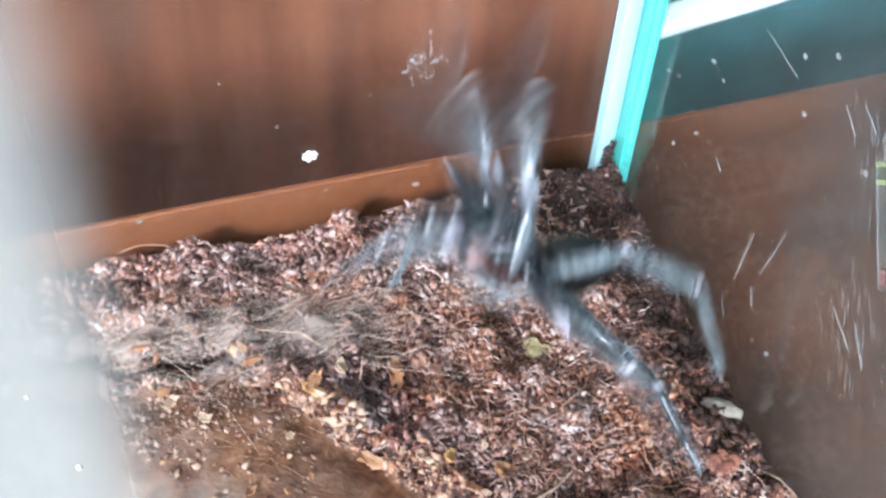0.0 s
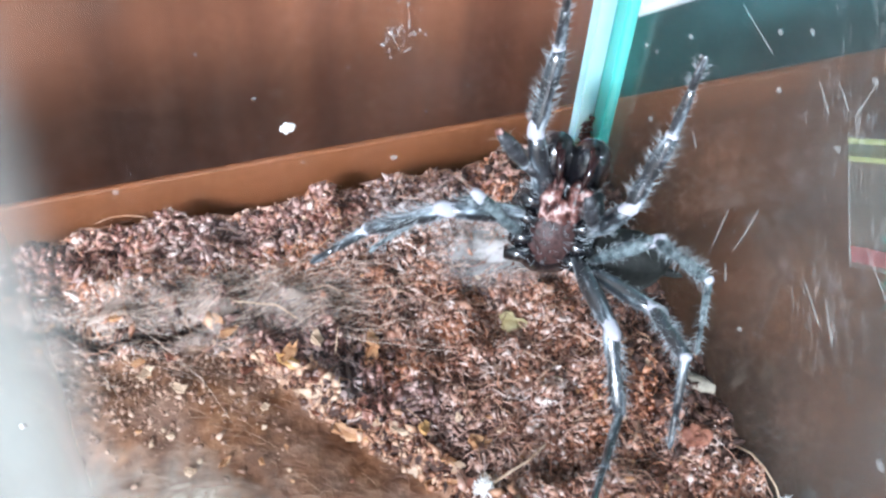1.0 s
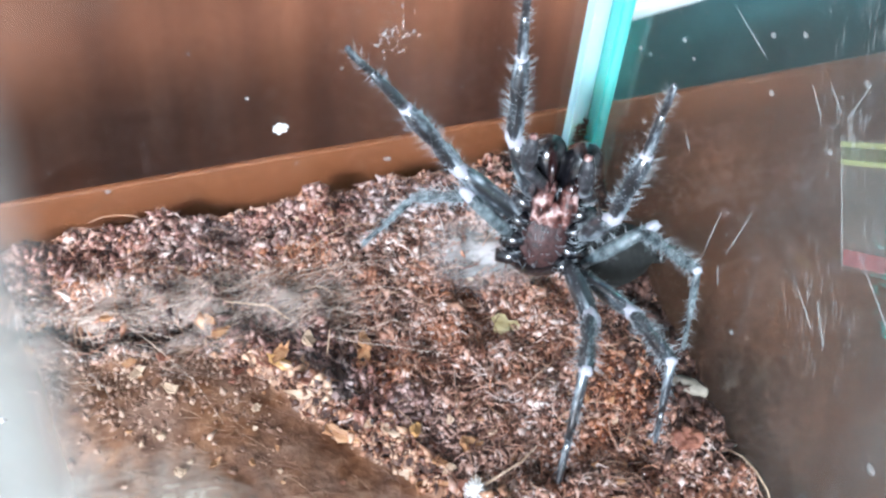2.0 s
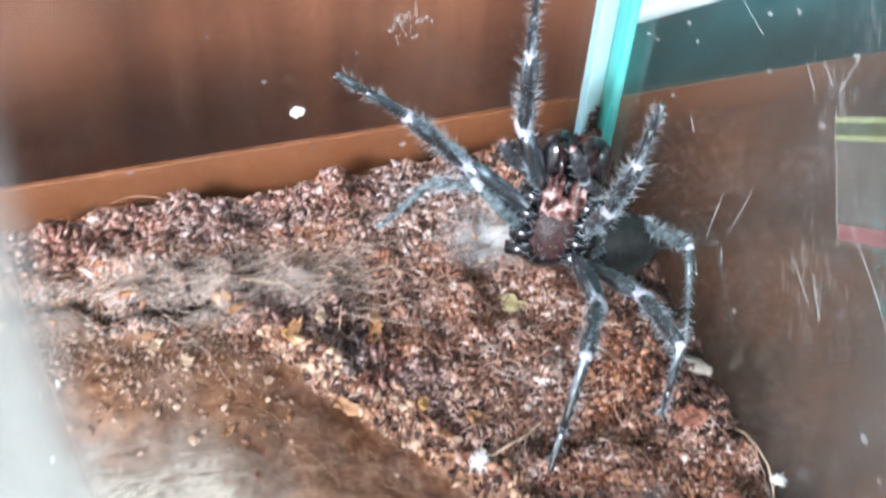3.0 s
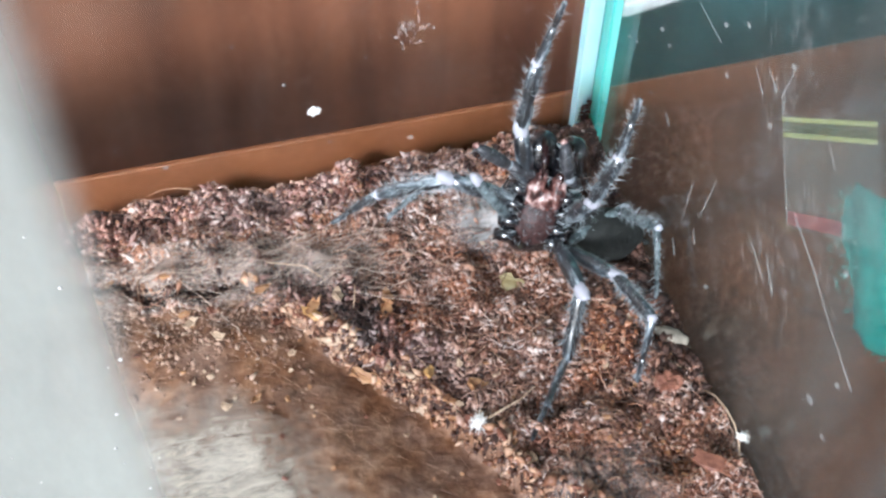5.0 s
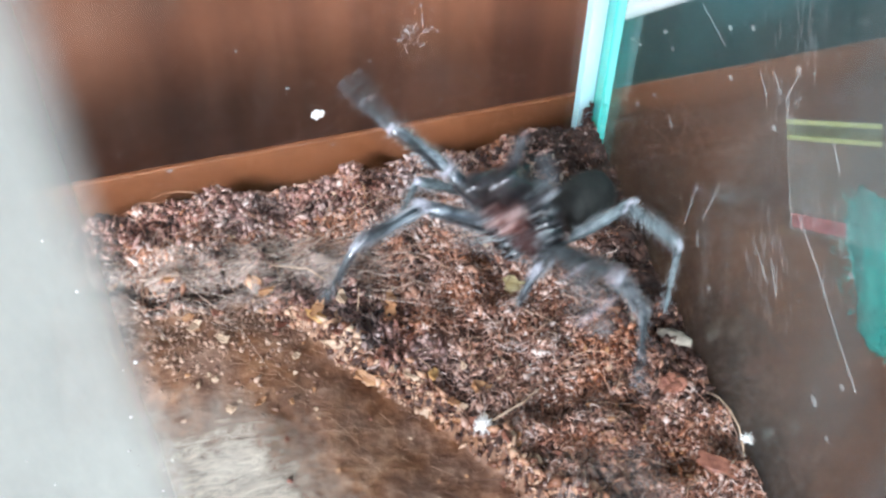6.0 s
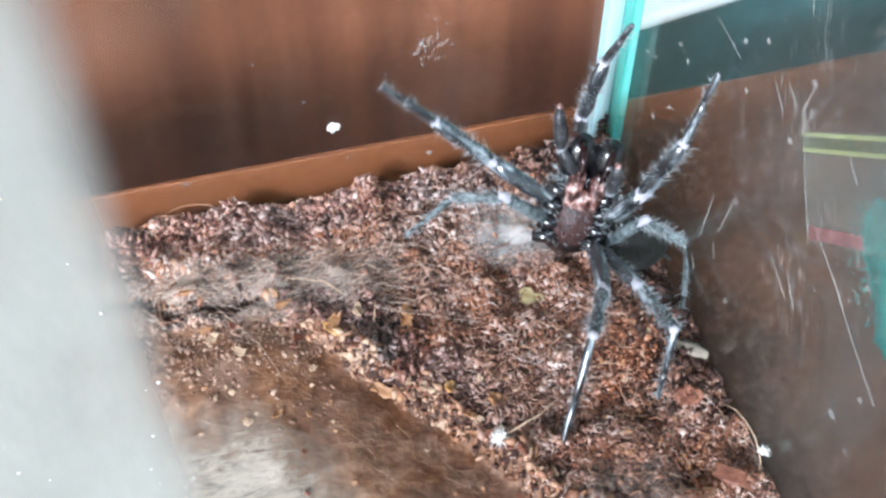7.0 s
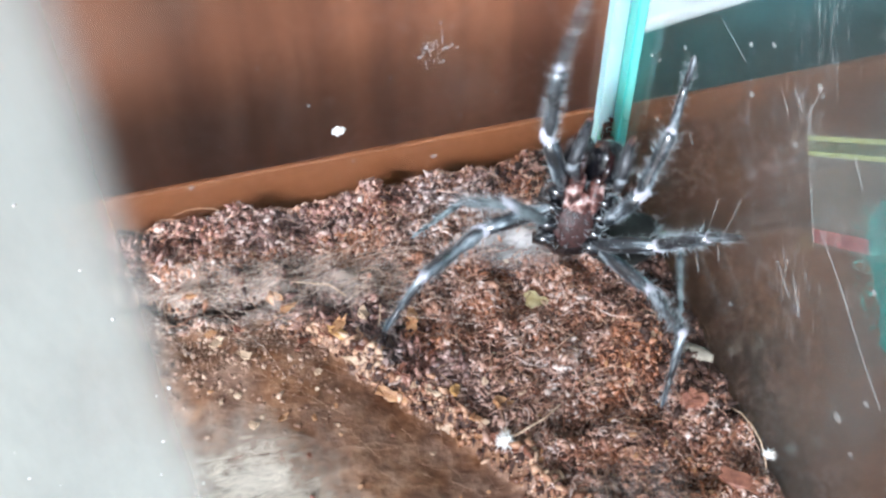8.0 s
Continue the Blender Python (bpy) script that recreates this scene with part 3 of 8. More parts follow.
def chips():
    """Larger bits of wood and husk, the ones along the broken lip most of all."""
    kinds = []
    for i in range(14):
        mat = (TAN, RED_CHIP, PALE)[i % 3]
        bm = shard(40 + i, 0.0013 + 0.0001 * (i % 5), 0.0008 + 0.0001 * (i % 4), 0.00035)
        data = bpy.data.meshes.new("wood_chip")
        bm.to_mesh(data)
        bm.free()
        data.materials.append(mat)
        kinds.append(data)
    rng = random.Random(8)
    made = 0
    while made < 300:
        x, y = rng.uniform(-0.079, -0.002), rng.uniform(-0.075, -0.003)
        d = float(lip(x)) - y
        near = math.exp(-(d + 0.001) ** 2 / 0.000012)
        chance = near if d < 0.002 else 0.05
        rich = 0.40 if x > -0.034 and y < -0.034 and d < 0 else 0.0
        if rng.random() > max(chance, rich, 0.10 if d < 0 else 0.03):
            continue
        k = rng.choice(kinds)
        ob = new("wood_chip", k)
        size = rng.uniform(0.40, 1.0) * (1.5 if near > 0.4 else 0.9)
        ob.matrix_world = Matrix.Translation((x, y, float(ground_at(np.array([x]), np.array([y]))[0]) + 0.0003)) @ pose(0, 0, 0, rng.uniform(-35, 35), rng.uniform(-35, 35), rng.uniform(0, 360)) @ Matrix.Diagonal((size, size, size, 1))
        ob.parent = SOIL_BED
        made += 1


chips()


def loose(name, label, category, bm, mat, x, y, dz=0.0003, turn=(0, 0, 0), smooth=False):
    ob = mesh_object(name, bm, mat, smooth=smooth)
    ob.matrix_world = Matrix.Translation((x, y, float(ground_at(np.array([x]), np.array([y]))[0]) + dz)) @ pose(0, 0, 0, *turn)
    return tagged(ob, label, category)


def burst(size, count, seed):
    """A tuft of short white hairs round a small core."""
    rng = random.Random(seed)
    bm = blob((0, 0, 0), (size * 0.5,) * 3, 0.5, seed, 2)
    for _ in range(count):
        d = Vector((rng.gauss(0, 1), rng.gauss(0, 1), rng.gauss(0, 1))).normalized() * size * rng.uniform(0.5, 1.1)
        tube([(0, 0, 0), d * 0.6, d], [size * 0.07, size * 0.05, size * 0.02], 4, bm)
    return bm


def litter():
    loose("bark_flake", "flat tan bark flake on the lip of the bank", "bark flake", shard(1, 0.0056, 0.0019, 0.0004, 0.3), TAN, -0.0412, -0.0340, 0.0010, (30, 8, -32))
    loose("bark_flake", "small torn orange bark flake on the soil", "bark flake", shard(2, 0.0030, 0.0017, 0.0004, 0.8), TAN, -0.0463, -0.0252, 0.0008, (15, -10, 40))
    loose("bark_flake", "crumpled orange-tan bark flake on the soil", "bark flake", shard(3, 0.0028, 0.0021, 0.0006, 0.9), TAN, -0.0286, -0.0399, 0.0006, (10, 20, 10))
    loose("bark_flake", "narrow orange bark flake lying on the soil", "bark flake", shard(4, 0.0046, 0.0015, 0.0005, 0.6), TAN, -0.0368, -0.0256, 0.0006, (10, 0, 75))
    loose("bark_flake", "small salmon bark flake on the matted coir", "bark flake", shard(8, 0.0036, 0.0016, 0.0004, 0.4), TAN, -0.0521, -0.0190, 0.0008, (12, 6, 20))
    for seed, x, y, length, width, turn, mat, label in (
            (31, -0.0337, -0.0412, 0.0034, 0.0020, (25, 12, 20), TAN, "crumpled orange-tan bark flake on the lip"),
            (32, -0.0352, -0.0392, 0.0030, 0.0015, (30, -10, -50), PALE, "pale cream wood splinter on the lip"),
            (33, -0.0466, -0.0262, 0.0036, 0.0013, (10, 15, -35), OCHRE, "ochre splinter of wood at the lip"),
            (34, -0.0448, -0.0296, 0.0044, 0.0013, (20, 0, -15), PALE, "long cream wood splinter over the hollow"),
            (35, -0.0339, -0.0372, 0.0020, 0.0016, (15, 20, 60), OCHRE, "small ochre bark flake on the soil"),
            (36, -0.0364, -0.0240, 0.0030, 0.0022, (30, 20, 80), TAN, "upturned orange bark flake in the coir"),
            (37, -0.0428, -0.0238, 0.0026, 0.0018, (20, 10, 70), PALE, "pale cream flake of husk in the coir"),
            (38, -0.0317, -0.0428, 0.0026, 0.0017, (20, -20, 10), TAN, "torn tan bark flake on the lip"),
            (39, -0.0396, -0.0322, 0.0024, 0.0018, (25, 10, 40), RED_CHIP, "pinkish flake of husk on the lip"),
            (41, -0.0365, -0.0366, 0.0028, 0.0015, (10, 20, -20), PALE, "cream flake of husk on the lip"),
            (42, -0.0621, -0.0223, 0.0026, 0.0012, (8, 0, 30), PALE, "cream flake of husk in the hollow"),
            (43, -0.0586, -0.0260, 0.0022, 0.0012, (6, 6, -30), PALE, "small cream flake of husk in the hollow"),
            (44, -0.0593, -0.0358, 0.0016, 0.0012, (4, 6, -10), PALE, "small pale flake on the smooth earth"),
            (45, -0.0556, -0.0355, 0.0020, 0.0009, (4, 6, 40), TAN, "small tan flake on the smooth earth")):
        loose("bark_flake", label, "bark flake", shard(seed, length, width, 0.0004, 0.6), mat, x, y, 0.0009 if y > float(lip(x)) else 0.0003, turn)
    loose("yellow_leaf_bit", "pale yellow scrap of leaf on the soil", "leaf scrap", shard(5, 0.0040, 0.0026, 0.0003, 0.3), YELLOW_CHIP, -0.0196, -0.0253, 0.0006, (10, 12, -30))
    loose("husk_lump", "pinkish brown lump of husk", "husk", blob((0, 0, 0), (0.0017, 0.0015, 0.0013), 0.5, 7, 3), RED_CHIP, -0.0050, -0.0459, 0.0009)
    loose("husk_lump", "reddish brown lump of husk", "husk", blob((0, 0, 0), (0.0015, 0.0013, 0.0011), 0.5, 9, 3), RED_CHIP, -0.0612, -0.0176, 0.0007)
    loose("bark_flake", "long pale reddish flake at the foot of the pane", "bark flake", shard(6, 0.0070, 0.0024, 0.0006, 0.2), RED_CHIP, -0.0046, -0.0590, 0.0007, (8, 5, -38))
    loose("seed_tuft", "white tufted seed on the edge of the bank", "seed", burst(0.0016, 130, 5), WHITE_BIT, -0.0297, -0.0459, 0.0010)
    stem = tube([(0, 0, 0.0003), (0.002, 0.0006, 0.0006), (0.0045, 0.0014, 0.0007), (0.007, 0.0030, 0.0004)], [0.00016, 0.00016, 0.00013, 0.00008], 6)
    loose("dry_stem", "thin tan stem lying beside the white seed", "stem", stem, PALE, -0.0287, -0.0457, 0.0008)
    loose("seed_pod", "pale grey-tan husk beside the glass", "husk", blob((0, 0, 0), (0.0024, 0.0010, 0.0008), 0.25, 4, 3), WHITE_HUSK, -0.0024, -0.0398, 0.0008, (0, 0, -40), True)
    fibre = tube([(0, 0, -0.0008), (0.0004, 0.0003, 0.0024), (0.0006, 0.0004, 0.0052)], [0.00010, 0.00009, 0.00005], 6)
    loose("dry_stem", "thin pale stalk standing in the coir", "stem", fibre, PALE, -0.0413, -0.0259, 0.0004)
    fibre = tube([(0, 0, 0.0004), (0.0049, -0.0025, 0.0012), (0.0080, -0.0060, 0.0004)], [0.00007, 0.00009, 0.00005], 6)
    loose("dry_stem", "long pale fibre bowed over the coir", "stem", fibre, PALE, -0.0509, -0.0152, 0.0006)
    fibre = tube([(0, 0, 0.0002), (0.0024, 0.0048, 0.0008), (0.0050, 0.0121, 0.0006)], [0.00009, 0.00009, 0.00005], 6)
    loose("dry_stem", "straight tan fibre lying on the coir", "stem", fibre, FIBRE, -0.0247, -0.0508, 0.0007)
    rng = random.Random(12)
    for i in range(16):
        x = rng.uniform(-0.078, -0.036)
        y = float(lip(x)) - rng.uniform(0.003, 0.022)
        loose("pale_grain", "pale tan grain on the smooth earth", "grain", blob((0, 0, 0), (0.0004 * rng.uniform(0.4, 1.1), 0.00024, 0.00018), 0.8, i, 2), PALE if i % 2 == 0 else TAN, x, y, 0.0002, (0, 0, rng.uniform(0, 180)))["group"] = "grains on the smooth earth"
    loose("pale_grain", "pale tan grain on the smooth earth", "grain", blob((0, 0, 0), (0.0005, 0.0004, 0.0003), 0.6, 77, 2), PALE, -0.0605, -0.0311, 0.0003)["group"] = "grains on the smooth earth"


litter()


def marks():
    """Flakes, dots and scratches that stick to the panes of the tank."""
    panes = {o.name: o for o in TANK.children}
    back, left = panes["back_pane"], panes["sliding_pane"]
    side = panes["side_pane"]
    rng = random.Random(21)
    part("flake", blob((-0.0407, -0.0003, 0.0444), (0.0008, 0.0004, 0.0006), 0.9, 5, 3), WHITE_BIT, back, "white flake stuck to the glass")
    for x, z, r in ((-0.0443, 0.0496, 0.3), (-0.0616, 0.0381, 0.45), (-0.0271, 0.0358, 0.5), (-0.0503, 0.0574, 0.2), (-0.0137, 0.0516, 0.15), (-0.0232, 0.0430, 0.22), (-0.0331, 0.0521, 0.2), (-0.0388, 0.0377, 0.28), (-0.0180, 0.0462, 0.18)):
        part("speck", blob((x, 0.0001, z), (r * 0.001, 0.0002, r * 0.0007), 0.5, int(-x * 9999), 2), DUST, back)
    for k in range(60):
        x, z, r = -0.0272 + rng.gauss(0, 0.0016), 0.0560 + rng.gauss(0, 0.0018), rng.uniform(0.06, 0.24)
        part("speck", blob((x, 0.0003, z), (r * 0.001, 0.0001, r * 0.0016), 0.5, k, 1), DUST, back)
    for k in range(110):
        x, z, r = rng.uniform(-0.073, -0.004), rng.uniform(0.034, 0.062), rng.uniform(0.03, 0.09)
        part("speck", blob((x, 0.0003, z), (r * 0.001, 0.0001, r * 0.001), 0.5, k, 1), DUST, back)
    for k in range(26):
        x, z, r = DOOR_EDGE - rng.uniform(0.0008, 0.014), rng.uniform(0.085, 0.135), rng.uniform(0.03, 0.11)
        part("speck", blob((x, -0.0830, z), (r * 0.0012, 0.0001, r * 0.001), 0.5, k, 1), WHITE_BIT, left)
    dots = ((-16.4, 64.0, 0.3), (-8.2, 56.0, 0.2), (-10.6, 57.1, 0.2), (-19.0, 63.5, 0.25), (-12.9, 48.7, 0.3), (-16.8, 53.9, 0.25), (-30.1, 75.8, 0.3), (-32.7, 70.9, 0.3), (-34.3, 79.2, 0.3), (-63.5, 52.7, 0.5), (-40.1, 42.7, 0.25), (-43.6, 81.6, 0.3), (-42.8, 72.9, 0.3), (-66.1, 59.2, 0.3), (-61.0, 70.8, 0.25), (-67.2, 51.3, 0.2))
    for y, z, r in dots:
        part("speck", blob((0.0003, y * 0.001, z * 0.001), (0.0002, r * 0.0013, r * 0.001), 0.4, int(z * 10), 2), DUST, side)
    for k in range(320):
        y, z, r = rng.uniform(-0.076, -0.004), rng.uniform(0.034, 0.092), rng.uniform(0.04, 0.13)
        part("speck", blob((0.0004, y, z), (0.0001, r * 0.0014, r * 0.001), 0.4, k, 1), DUST, side)
    cuts = (((-31.0, 44.6), (-31.3, 49.0), (-31.6, 52.9)), ((-34.6, 49.5), (-35.5, 54.0), (-36.1, 57.7)), ((-37.4, 76.1), (-39.9, 74.6)), ((-39.7, 78.0), (-42.1, 76.9)), ((-43.9, 81.8), (-43.1, 77.1)),
            ((-50.6, 68.4), (-56.4, 66.2), (-61.6, 63.5), (-67.9, 60.8)), ((-23.4, 73.7), (-29.9, 73.1)), ((-45.8, 57.8), (-49.7, 56.0)), ((-49.0, 59.2), (-52.1, 56.2)), ((-51.6, 79.9), (-54.3, 78.1)), ((-21.4, 54.7), (-22.9, 53.7)),
            ((-30.0, 40.2), (-31.5, 38.6)), ((-34.1, 46.9), (-35.2, 45.0)))
    for cut in cuts:
        part("scratch", tube([(0.0004, y * 0.001, z * 0.001) for y, z in cut], [0.00005 + 0.00003 * (k % 2) for k in range(len(cut))], 5), SCRATCH, side)
    for y0, z0, n, sy, sz in ((-0.0490, 0.0590, 40, 0.0028, 0.0032), (-0.0430, 0.0770, 34, 0.0024, 0.0020), (-0.0416, 0.0876, 30, 0.0030, 0.0030), (-0.0520, 0.0720, 24, 0.0032, 0.0024)):
        for k in range(n):
            y, z = y0 + rng.gauss(0, sy), z0 + rng.gauss(0, sz)
            part("smear", tube([(0.0004, y, z), (0.0004, y - 0.0005, z - 0.0009), (0.0004, y - 0.0008, z - rng.uniform(0.0013, 0.0022))], [0.00002, 0.00004, 0.00002], 4), DUST, side)
    crust = scatter("soil_crust", 170, SOIL, (-0.001, 0.0), (-0.001, 0.0), lambda x, y: np.ones_like(x), 0.00015, 1.6, 33)
    crust.data.transform(Matrix.Diagonal((1.6, 1.0, 1.0, 1)))
    for k, v in enumerate(crust.data.vertices):
        v.co.z += 0.0048 * ((k // 6) % 37) / 37
    tagged(crust, "dark soil crust climbing the corner of the tank", "soil", kind="stuff")


marks()


def plate(o, a, b, lo, hi, thick=0.0002):
    """A thin plate in the plane of a and b, between two corners in units of them."""
    o, a, b = Vector(o), Vector(a), Vector(b)
    n = a.cross(b).normalized() * thick
    bm = bmesh.new()
    c = [o + a * u + b * v for u, v in ((lo[0], lo[1]), (hi[0], lo[1]), (hi[0], hi[1]), (lo[0], hi[1]))]
    low, top = [bm.verts.new(p) for p in c], [bm.verts.new(p + n) for p in c]
    bm.faces.new(low[::-1])
    bm.faces.new(top)
    for k in range(4):
        bm.faces.new((low[k], low[(k + 1) % 4], top[(k + 1) % 4], top[k]))
    return bm


def striped_label():
    """A printed card leaning on the outside of the tank."""
    o, a, b = (0.0068, -0.0396, 0.0706), (0.0, -0.0116, 0.0104), (0.0, -0.0067, -0.0101)
    thing = new("striped_film")
    tagged(thing, "clear film printed with yellow and red stripes on the tank", "film")
    part("sheet", plate(o, a, b, (0, 0), (1.15, 1.05)), CARD, thing)
    o2 = (0.0066, o[1], o[2])
    part("stripe", plate(o2, a, b, (0, 0.015), (1.15, 0.055), -0.0001), YELLOW, thing, "yellow printed stripe")
    part("stripe", plate(o2, a, b, (0, 0.055), (1.15, 0.155), -0.00005), OLIVE, thing, "olive printed stripe")
    part("stripe", plate(o2, a, b, (0, 0.155), (1.15, 0.195), -0.0001), YELLOW, thing, "yellow printed stripe")
    part("stripe", plate(o2, a, b, (0.02, 0.87), (0.72, 1.0), -0.0001), RED, thing, "red printed stripe")
    part("edge", tube([Vector(o2) + Vector(b) * t for t in (-0.03, 0.4, 0.8, 1.05)], [0.00008, 0.00007, 0.00009, 0.00005], 5), DUST, thing, "worn pale edge")


striped_label()


def teal_cloth():
    bm = bmesh.new()
    c = Vector((0.0175, -0.0524, 0.0545))
    n = 22
    rows = []
    for i in range(n + 1):
        row = []
        for j in range(n + 1):
            u, v = i / n * 2 - 1, j / n * 2 - 1
            du, dv = u * math.sqrt(1 - v * v / 2), v * math.sqrt(1 - u * u / 2)
            k = 1 + 0.08 * noise.noise(Vector((du * 3, dv * 3, 2)))
            fold = 0.0012 * math.sin(du * 5 + 2 * dv) + 0.0006 * noise.noise(Vector((du * 9, dv * 9, 0)))
            row.append(bm.verts.new(c + Vector((fold, -du * 0.0125 * k, dv * 0.0092 * k))))
        rows.append(row)
    for p, q in zip(rows, rows[1:]):
        for j in range(n):
            bm.faces.new((p[j], q[j], q[j + 1], p[j + 1]))
    bmesh.ops.solidify(bm, geom=bm.faces[:], thickness=0.0012)
    rng = random.Random(3)
    for k in range(500):
        a, r = rng.uniform(0, 2 * math.pi), math.sqrt(rng.uniform(0.1, 1.0))
        p = c + Vector((-0.0010, -math.cos(a) * r * 0.0125, math.sin(a) * r * 0.0092))
        d = Vector((rng.uniform(-1, 0), rng.gauss(0, 1) - math.cos(a), rng.gauss(0, 1) + math.sin(a))).normalized() * 0.0006
        tube([p - d * 0.3, p + d], [0.00007, 0.00003], 3, bm)
    ob = mesh_object("teal_cloth", bm, CLOTH, smooth=True)
    tagged(ob, "fuzzy teal cloth hanging beside the glass", "cloth")


teal_cloth()


def curled_stem():
    bm = tube([(-0.0010, -0.0478, 0.0316), (-0.0010, -0.0505, 0.0342), (-0.0010, -0.0530, 0.0354), (-0.0010, -0.0556, 0.0357), (-0.0010, -0.0577, 0.0342), (-0.0011, -0.0590, 0.0325)], [0.00010, 0.00012, 0.00012, 0.00012, 0.00010, 0.00007], 6)
    ob = tagged(mesh_object("curled_stem", bm, PALE, smooth=True), "thin pale stem curling up against the glass", "stem")
    tuft = burst(0.0010, 90, 8)
    tuft.transform(Matrix.Translation((-0.0010, -0.0576, 0.0362)))
    part("tuft", tuft, WHITE_BIT, ob, "white tuft at the end of the stem")


curled_stem()

# ---- the spider ----
SHELL = material("glossy_black_shell", 0.2, Base_Color=(0.006, 0.006, 0.008, 1), Coat_Weight=0.35)[0]


def painted_sheen(name, stops, rough, depth):
    """Dark horn with pale streaks along the limb that paint in its highlights."""
    m, n, l, b = material(name, rough)
    streak = nodes_mix(n, l, grain(n, l, 1100, 4, (1, 1, 0.10)), grain(n, l, 420, 3, (1, 1, 0.5)), 0.52)
    ramp(n, l, streak, stops, b.inputs["Base Color"])
    relief(n, l, streak, b, depth)
    return m


# The pale stops put bluish-white highlights into the leg colour.
LEG_SHELL = painted_sheen("blue_black_leg", [(0.43, (0.005, 0.008, 0.011)), (0.50, (0.026, 0.037, 0.047)), (0.55, (0.24, 0.285, 0.315)), (0.61, (0.64, 0.68, 0.70))], 0.32, 0.0004)
for sheen in (LEG_SHELL, SHELL):
    b = sheen.node_tree.nodes["Principled BSDF"]
    b.inputs["Specular IOR Level"].default_value, b.inputs["Coat IOR"].default_value, b.inputs["Coat Roughness"].default_value = 0.8, 2.0 if sheen is LEG_SHELL else 1.6, 0.26
    b.inputs["Coat Weight"].default_value = 1.0
    if b.inputs["Normal"].links:
        sheen.node_tree.links.new(b.inputs["Normal"].links[0].from_socket, b.inputs["Coat Normal"])
# Lighter copy of the leg colour for F and G, with their brighter light painted in.
LIT_LEG = speckled("lit_grey_leg", [(0.38, (0.025, 0.036, 0.040)), (0.68, (0.24, 0.29, 0.30))], 0.35, 0.00025, 900, False, 0.4)
VELVET = speckled("olive_black_abdomen", [(0.3, (0.006, 0.006, 0.005)), (0.7, (0.017, 0.018, 0.015))], 0.75, 0.0004, 900, False)
MOUTH = speckled("pinkish_mouth", [(0.42, (0.035, 0.013, 0.011)), (0.52, (0.19, 0.080, 0.066)), (0.62, (0.62, 0.45, 0.41))], 0.3, 0.0004, 700, False, 0.3)
STERNUM = speckled("dark_red_sternum", [(0.3, (0.012, 0.006, 0.006)), (0.7, (0.085, 0.036, 0.032))], 0.5, 0.0003, 1400, False)
PALP_SHELL = speckled("dark_palp_shell", [(0.36, (0.012, 0.012, 0.014)), (0.62, (0.060, 0.062, 0.068)), (0.75, (0.20, 0.19, 0.20))], 0.35, 0.0003, 1100, False, 0.2)
MEMBRANE = material("pale_membrane", 0.5, Base_Color=(0.47, 0.46, 0.51, 1))[0]
JOINT = material("grey_joint", 0.4, Base_Color=(0.24, 0.26, 0.28, 1))[0]
FANG = material("dark_red_fang", 0.15, Base_Color=(0.018, 0.006, 0.006, 1), Coat_Weight=0.5)[0]
BRISTLE = material("grey_bristle", 0.4, Base_Color=(0.40, 0.44, 0.46, 1))[0]

LENGTHS = {'A': (0.01036, 0.01099, 0.01082), 'B': (0.00927, 0.01046, 0.01050), 'C': (0.00900, 0.01056, 0.01111), 'D': (0.01043, 0.00998, 0.01416), 'E': (0.01081, 0.00950, 0.01077), 'F': (0.00900, 0.00950, 0.01154), 'G': (0.00900, 0.00950, 0.01050), 'P': (0.00536, 0.00618), 'Q': (0.00450, 0.00520)}
THICK = {"A": 1.16, "B": 1.14, "C": 1.14, "D": 1.1, "E": 1.0, "F": 0.85, "G": 0.85, "P": 1.0, "Q": 1.0}
JOINTED = {}


def profile_tube(length, radii, k=1.0, sides=10):
    n = len(radii)
    return tube([(0, 0, length * i / (n - 1)) for i in range(n)], [r * k for r in radii], sides)


def bristles(length, radius, count, size, seed, parent):
    rng = random.Random(seed)
    bm = bmesh.new()
    for _ in range(count):
        a, z = rng.uniform(0, 2 * math.pi), rng.uniform(0.05, 0.95) * length
        d = Vector((math.cos(a), math.sin(a), rng.uniform(0.3, 1.2))).normalized()
        p = Vector((math.cos(a) * radius, math.sin(a) * radius, z)) - d * 0.0001
        u = d.orthogonal().normalized() * 0.000036
        v = d.cross(u)
        tip = bm.verts.new(p + d * size * rng.uniform(0.5, 1.3))
        ring = [bm.verts.new(p + w) for w in (u, -u * 0.5 + v * 0.86, -u * 0.5 - v * 0.86)]
        for i in range(3):
            bm.faces.new((ring[i], ring[(i + 1) % 3], tip))
    return part("bristles", bm, BRISTLE, parent, "fine grey bristles")


